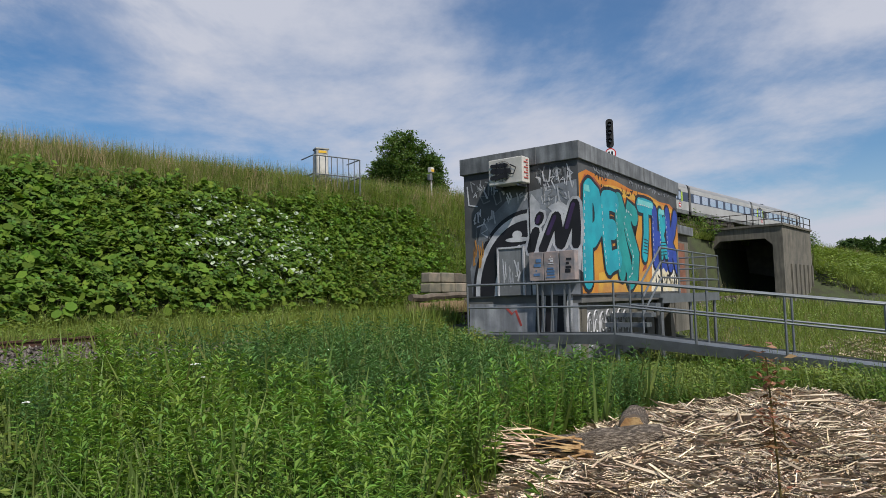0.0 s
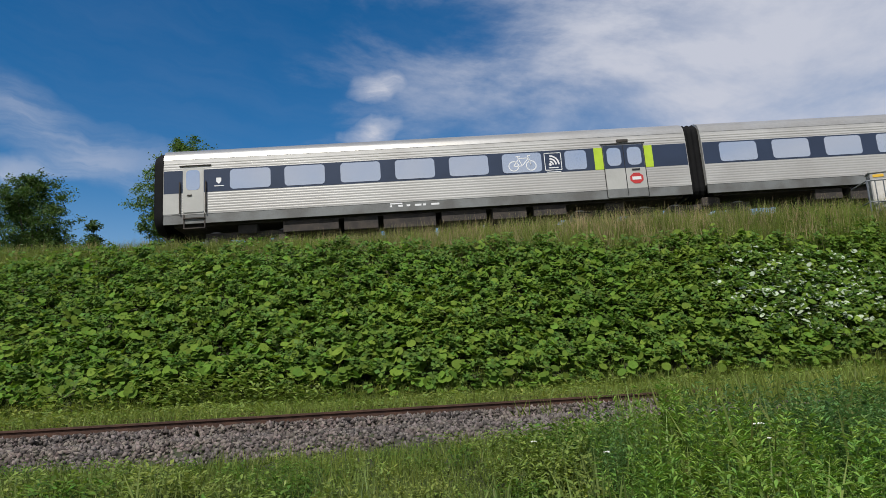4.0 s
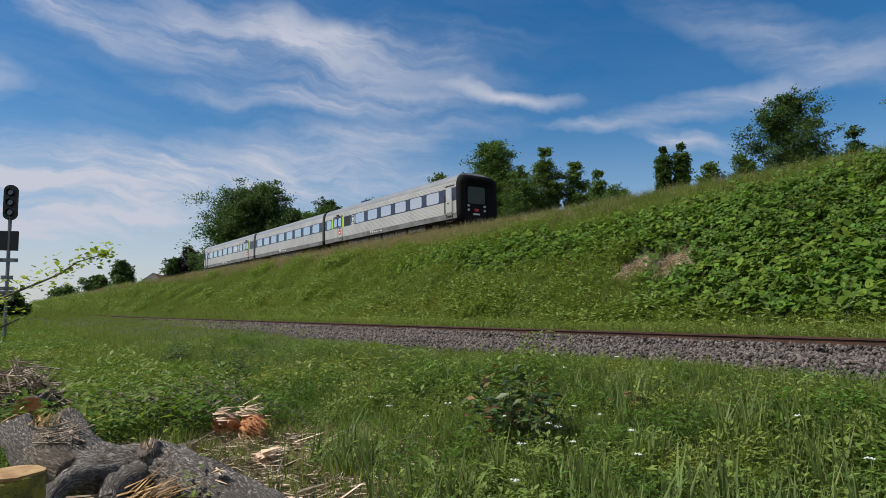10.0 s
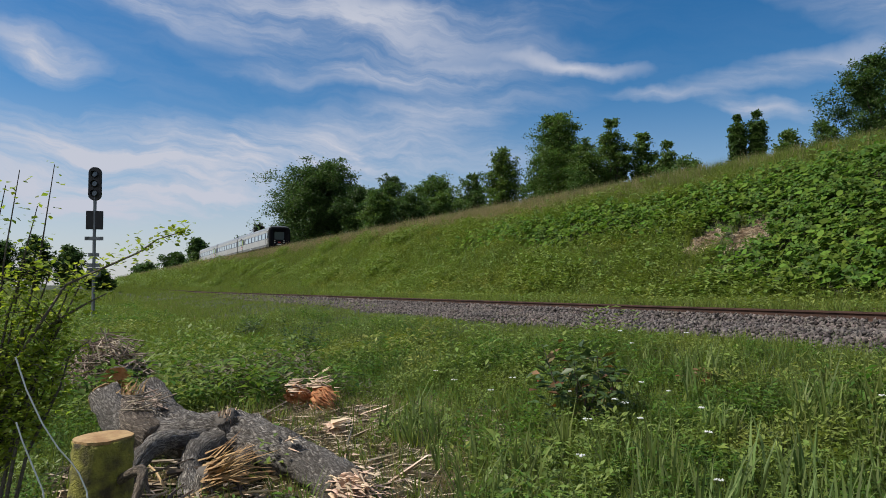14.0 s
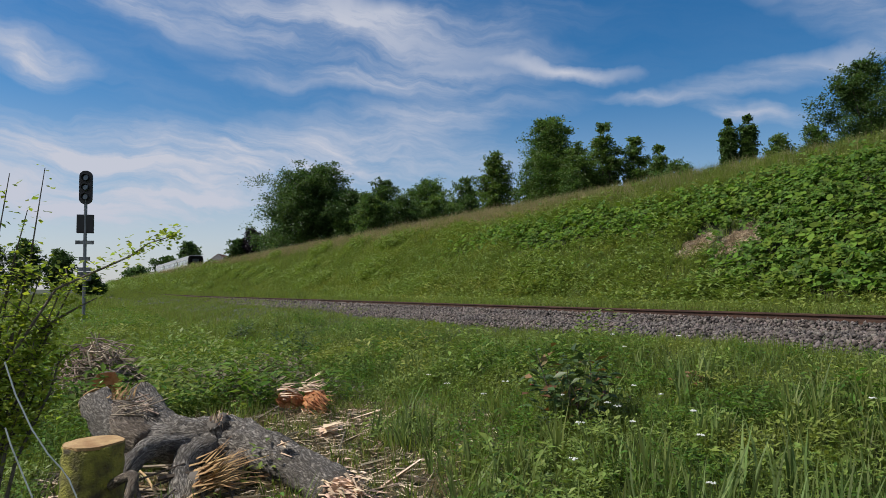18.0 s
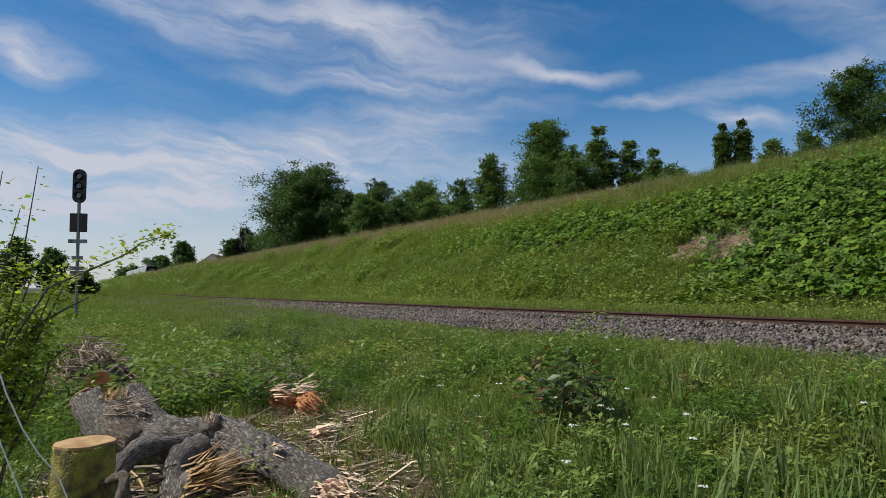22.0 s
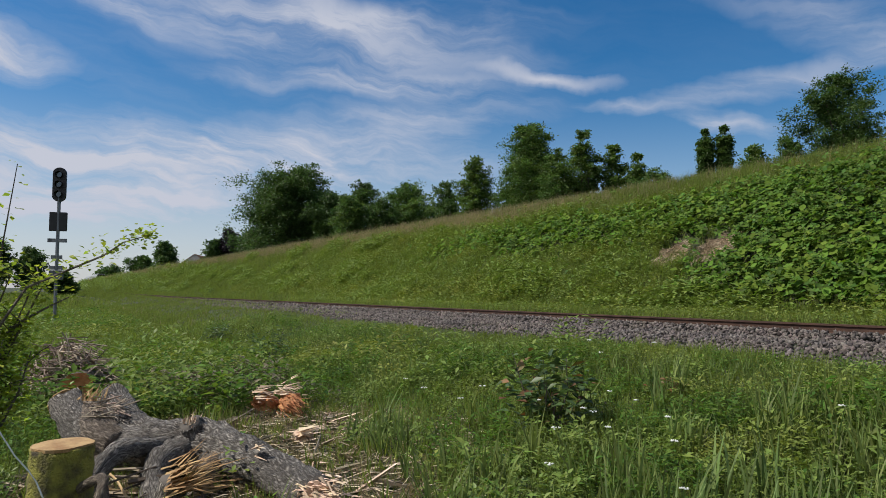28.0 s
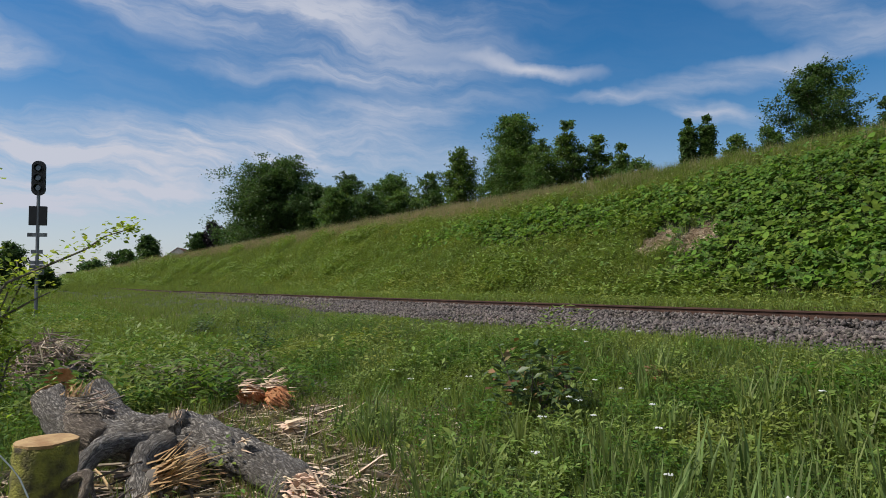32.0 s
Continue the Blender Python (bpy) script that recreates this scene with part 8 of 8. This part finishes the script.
make_dock()
bush("green_sprig", "yellow-green sprig at the foot of the dock", (2.80, .62, .36), (.50, .34, .32), 260, .075, "hawthorn", 8, 7, "weed_red", .06)
bush("dark_shrub", "low dark shrub in the far meadow", (-19.0, 3.4, .35), (.6, .5, .3), 320, .10, "weed_dark", 9)
bush("dark_shrub", "low dark shrub in the far meadow", (-14.0, 3.6, .4), (.7, .6, .35), 420, .10, "weed_dark", 10)
bush("deck_shrub", "green shrub growing from the underpass top", (59.0, 22.0, 7.2), (1.6, 2.2, 1.5), 900, .3, "tree_leaf", 12)
bush("wall_shrub", "green shrub hanging over the underpass wall", (71.4, 15.6, 6.4), (.8, .7, .9), 400, .25, "tree_leaf", 13)

# ---- trees beyond the embankment ----
def tree(name, label, az, el_top, width, dist, mat="tree_leaf", n=5200, low=.30, seed=1, lobes=9, leaf=None, base=None, pointed=0.0, column=False):
    """A broad-leaved tree: tapered trunk, limbs, and a crown of lobes of small leaves with gaps. Given by its bearing, the height of its top and its breadth."""
    a = radians(az)
    x, y = dist * math.sin(a), dist * math.cos(a)
    z0 = float(height(x, y)) if base is None else base
    top = EYE + dist * math.tan(radians(el_top))
    H = top - z0
    W = dist * radians(width)
    t = thing(name, label, "tree")
    rng = np.random.default_rng(seed)
    r = random.Random(seed)
    zc0 = z0 + H * low
    cs = []
    lobes = int(lobes * (2.4 if W < 4.5 else 1.7))
    for i in range(lobes):
        f = (i + .5) / lobes
        zc = zc0 + (top - zc0) * (.12 + .76 * f)
        spread_ = W / 2 * (1 - pointed * f) * (1.0 if f < .7 else 1.0 - .9 * (f - .7) / .6)
        b = i * 2.4 + r.uniform(-.5, .5)
        q = r.uniform(.28, .80) if not column else .06
        rad = W * .33 if column else max(.5, min(W * (r.uniform(.17, .28) if W < 4.5 else r.uniform(.15, .27)), (top - zc) * 1.15))
        cs.append((x + math.cos(b) * spread_ * q, y + math.sin(b) * spread_ * q, zc, rad))
    cs.append((x, y, top - W * .16, W * .16))
    per = int(n * 6.0) // len(cs)
    pts = []
    for cx, cy, cz, rad in cs:
        # sprays of leaves round the lobe, with gaps between them
        k = 30
        u = rng.normal(size=(k, 3))
        u /= np.linalg.norm(u, axis=1)[:, None]
        q = rng.random(k) ** .45 * rng.uniform(.8, 1.25, k)
        c = np.array((cx, cy, cz)) + u * (q * rad)[:, None] * np.array((1.15, 1.15, .95))
        sig = rad * rng.uniform(.11, .20, k)
        w = rng.integers(0, k, per)
        pts.append(c[w] + rng.normal(size=(per, 3)) * sig[w][:, None] * np.array((1.15, 1.15, .75)))
    fill = per * len(cs) // 4
    u = rng.normal(size=(fill, 3))
    u *= (rng.random(fill) ** .4 / np.linalg.norm(u, axis=1))[:, None]
    pts.append(np.array((x, y, zc0 + (top - zc0) * .42)) + u * np.array((W * .40, W * .40, (top - zc0) * .46)))
    P = np.concatenate(pts)
    P[:, 2] = np.minimum(P[:, 2], top)
    merged("crown", [leaves_on(P, (leaf or max(.20, dist * .0052)) * 0.72, rng, 0, 1.3)], (mat,), "", parent=t)
    bm = wobbly([(x, y, z0 - .2), (x + r.uniform(-.2, .2), y, z0 + H * .3), (x + r.uniform(-.3, .3), y, z0 + H * .62)], [H * .026, H * .02, H * .009], 9, seed, .1)
    part("trunk", bm, "bark", t, smooth=True)
    for cx, cy, cz, rad in cs[:-1]:
        s = Vector((x, y, z0 + (cz - z0) * .55))
        bm = tube(bmesh.new(), [s, s.lerp(Vector((cx, cy, cz)), .5) + Vector((0, 0, .2)), Vector((cx, cy, cz))], H * .008, 5, H * .002)
        part("limb", bm, "bark", t)
    return t


GREEN = "green broad-leaved tree behind the embankment"
tree("crest_bush", "dense green bush behind the crest", 44.9, 14.5, 4.8, 41, n=2600, low=.12, seed=1, lobes=9, leaf=.25)
tree("crest_bush", "low green bush behind the crest", 47.3, 12.6, 3.4, 41.5, n=1500, low=.12, seed=2, lobes=6, leaf=.25)
tree("crest_bush", "low green bush behind the crest", 42.8, 12.2, 2.6, 41.5, n=1100, low=.12, seed=62, lobes=6, leaf=.25)
tree("thorn_bush", "sparse brownish thorn bush on the crest", .4, 15.7, 4.6, 32, "weed_red", n=900, low=.25, seed=3, lobes=7, leaf=.16)
tree("young_tree", "slim young green tree on the far side of the crest", -8.9, 16.6, 4.0, 42, n=2600, low=.40, seed=4, lobes=8)
tree("low_bush", "low green bush on the far side of the crest", -4.8, 14.2, 4.2, 36, n=1100, low=.1, seed=34, lobes=5)
tree("birch", "tall drooping birch behind the embankment", -18.8, 20.2, 6.8, 44, n=6500, low=.30, seed=5, lobes=12, leaf=.24)
tree("broad_tree", "round-crowned green tree behind the embankment", -29.4, 16.3, 6.2, 50, "tree_leaf_dark", n=6500, low=.25, seed=6, lobes=11)
tree("low_bush", "low green bush beside the tree", -25.3, 13.0, 3.0, 46, "tree_leaf_dark", n=1500, low=.2, seed=36, lobes=5)
for i, (az, el) in enumerate(((-39.0, 12.9), (-37.6, 13.1))):
    tree("ivy_trunk", "cut-off trunk thickly covered in dark ivy", az, el, 1.55, 44, "tree_leaf_dark", n=4600, low=.15, seed=7 + i, lobes=13, column=True)
tree("shrubbery", "green shrubs along the embankment's back", -35.4, 11.5, 3.6, 46, n=2200, low=.2, seed=9, lobes=6)
tree("shrubbery", "green shrubs along the embankment's back", -33.0, 11.9, 3.4, 46, n=2000, low=.2, seed=10, lobes=6)
tree("shrubbery", "green shrubs along the embankment's back", -43.0, 10.2, 4.6, 52, n=2000, low=.2, seed=11, lobes=6)
tree("slim_tree", GREEN, -46.3, 12.3, 2.9, 60, n=3000, low=.12, seed=12, lobes=8)
tree("slim_tree", GREEN, -44.4, 11.4, 2.3, 60, n=2200, low=.12, seed=112, lobes=8)
tree("slim_tree", GREEN, -48.9, 13.6, 3.3, 60, n=3600, low=.10, seed=13, lobes=8)
tree("broad_tree", "tall pointed broad-leaved tree, the highest of the row", -53.4, 14.3, 7.6, 62, n=9500, low=.06, seed=14, lobes=13, pointed=.55)
tree("broad_tree", GREEN, -51.2, 12.0, 4.8, 58, n=4200, low=.02, seed=15, lobes=9)
tree("slim_tree", GREEN, -58.1, 11.6, 3.4, 66, n=3200, low=.12, seed=16, lobes=9)
tree("low_tree", GREEN, -60.7, 9.4, 3.4, 74, n=2300, low=.02, seed=17, lobes=7)
tree("willow", "grey-green rounded willow behind the embankment", -64.2, 9.3, 5.4, 80, n=4200, low=.02, seed=18, lobes=10)
tree("broad_tree", GREEN, -68.0, 9.4, 4.8, 95, "tree_leaf_dark", n=3800, low=.02, seed=19, lobes=9)
tree("great_ash", "large spreading ash tree with gaps in its crown", -74.0, 10.3, 8.6, 112, "tree_leaf_dark", n=10500, low=.14, seed=20, lobes=15, leaf=.58)
tree("broad_tree", GREEN, -70.6, 8.4, 4.6, 104, "tree_leaf_dark", n=3400, low=.02, seed=21, lobes=8)
tree("low_bush", "dark bush at the end of the row", -77.3, 4.9, 3.4, 130, "tree_leaf_dark", n=1700, low=.1, seed=22, lobes=6)
tree("copper_beech", "purple-leaved tree among the bushes", -79.2, 4.9, 1.7, 150, "tree_leaf_purple", n=900, low=.25, seed=23, lobes=5)
tree("low_bush", "dark bush near the houses", -80.2, 4.0, 1.9, 150, "tree_leaf_dark", n=900, low=.1, seed=24, lobes=5)
tree("distant_tree", "distant dark tree beside the line", -83.9, 3.7, 2.2, 240, "tree_leaf_dark", n=1500, low=.1, seed=25, lobes=7)
tree("distant_tree", "distant dark tree beside the line", -85.6, 2.5, 2.2, 270, "tree_leaf_dark", n=1200, low=.1, seed=26, lobes=6)
tree("distant_tree", "distant low trees on the horizon", -87.8, 1.7, 2.4, 430, "tree_leaf_dark", n=900, low=.1, seed=27, lobes=6, base=0)
for i, (az, el, w) in enumerate(((-93.2, 3.0, 2.4), (-95.4, 3.7, 2.6), (-97.6, 3.3, 2.6), (-99.6, 3.4, 3.0), (-91.2, 1.2, 2.2))):
    tree("distant_tree", "distant dark tree across the meadow", az, el, w, 130, "tree_leaf_dark", n=1100, low=.1, seed=40 + i, lobes=6)
for i, (az, el, w) in enumerate(((80.6, 3.7, 2.4), (82.6, 3.5, 3.0), (85.0, 3.2, 3.0))):
    tree("distant_tree", "distant dark tree beyond the underpass", az, el, w, 150, "tree_leaf_dark", n=1300, low=.1, seed=50 + i, lobes=6)

for i, (az, el, w) in enumerate(((-69.1, 7.9, 3.2), (-66.4, 7.9, 3.2), (-63.7, 7.8, 3.0), (-60.7, 7.9, 3.0), (-58.2, 7.7, 2.8), (-55.2, 9.0, 3.2), (-51.8, 10.1, 3.2), (-49.0, 9.8, 3.0), (-46.6, 9.6, 3.0), (-44.8, 9.9, 2.6), (-42.8, 9.4, 2.6))):
    tree("undergrowth_bush", "green undergrowth bush between the trees of the row", az, el, w, 68, ("tree_leaf", "tree_leaf_dark")[i % 2], n=1300, low=.02, seed=80 + i, lobes=6)


def house(az, dist, w, d, eave, ridge, turn):
    a = radians(az)
    h = thing("house", "distant pale house with a steep brown tiled roof", "house", at=pose(dist * math.sin(a), dist * math.cos(a), 0, 0, 0, turn))
    part("wall", boxed(-w / 2, w / 2, -d / 2, d / 2, 0, eave), "ac_white", h)
    bm = prism(bmesh.new(), [(-w / 2, eave), (w / 2, eave), (0, ridge - .1)], -d / 2, d / 2)
    part("gable", bm, "ac_white", h)
    for s in (-1, 1):
        bm = bmesh.new()
        vs = [bm.verts.new(v) for v in ((s * (w / 2 + .3), -d / 2 - .3, eave - .25), (s * (w / 2 + .3), d / 2 + .3, eave - .25), (0, d / 2 + .3, ridge), (0, -d / 2 - .3, ridge))]
        bm.faces.new(vs)
        bmesh.ops.solidify(bm, geom=bm.faces[:], thickness=.15)
        part("roof", bm, "brick_red", h, "brown tiled roof slope")
    part("window", boxed(-.5, .5, -d / 2 - .03, -d / 2 + .02, eave * .75, eave * .75 + 1.1), "cab_pane", h)


house(-81.4, 170, 9, 11, 6.4, 9.6, 70)
house(-78.6, 160, 8, 11, 9.6, 13.6, 80)


# ---- motion ----
TRAIN_S = ((0, 39.7), (1.5, 21.6), (2, 15.6), (3, 2.85), (4, -9.35), (4.5, -15.7), (6.5, -42.45), (7, -48.9), (8, -63.0), (9, -77.0), (10, -92.5), (11, -107.1), (14, -152.5), (16.5, -189.0), (19, -230.0), (21, -260.5), (23, -293.0), (25, -324.0), (32, -430.0))


def motions():
    rows = []
    ts = [k[0] for k in TRAIN_S]
    for t in [k * 0.5 for k in range(65)]:
        s = float(np.interp(t, ts, [k[1] for k in TRAIN_S]))
        y0, y1 = float(track_y(s + 8)), float(track_y(s + 50.8))
        a = math.atan2(y1 - y0, 42.8)
        z0, z1 = float(grade(s + 8)), float(grade(s + 50.8))
        b = math.atan2(z1 - z0, 42.8)
        x, y, z = s, y0 - 8 * math.tan(a), RAIL_TOP + z0 - 8 * math.tan(b)
        rows.append((t, pose(x, y, z, 0, -math.degrees(b), math.degrees(a))))
    walk(train, rows)


motions()
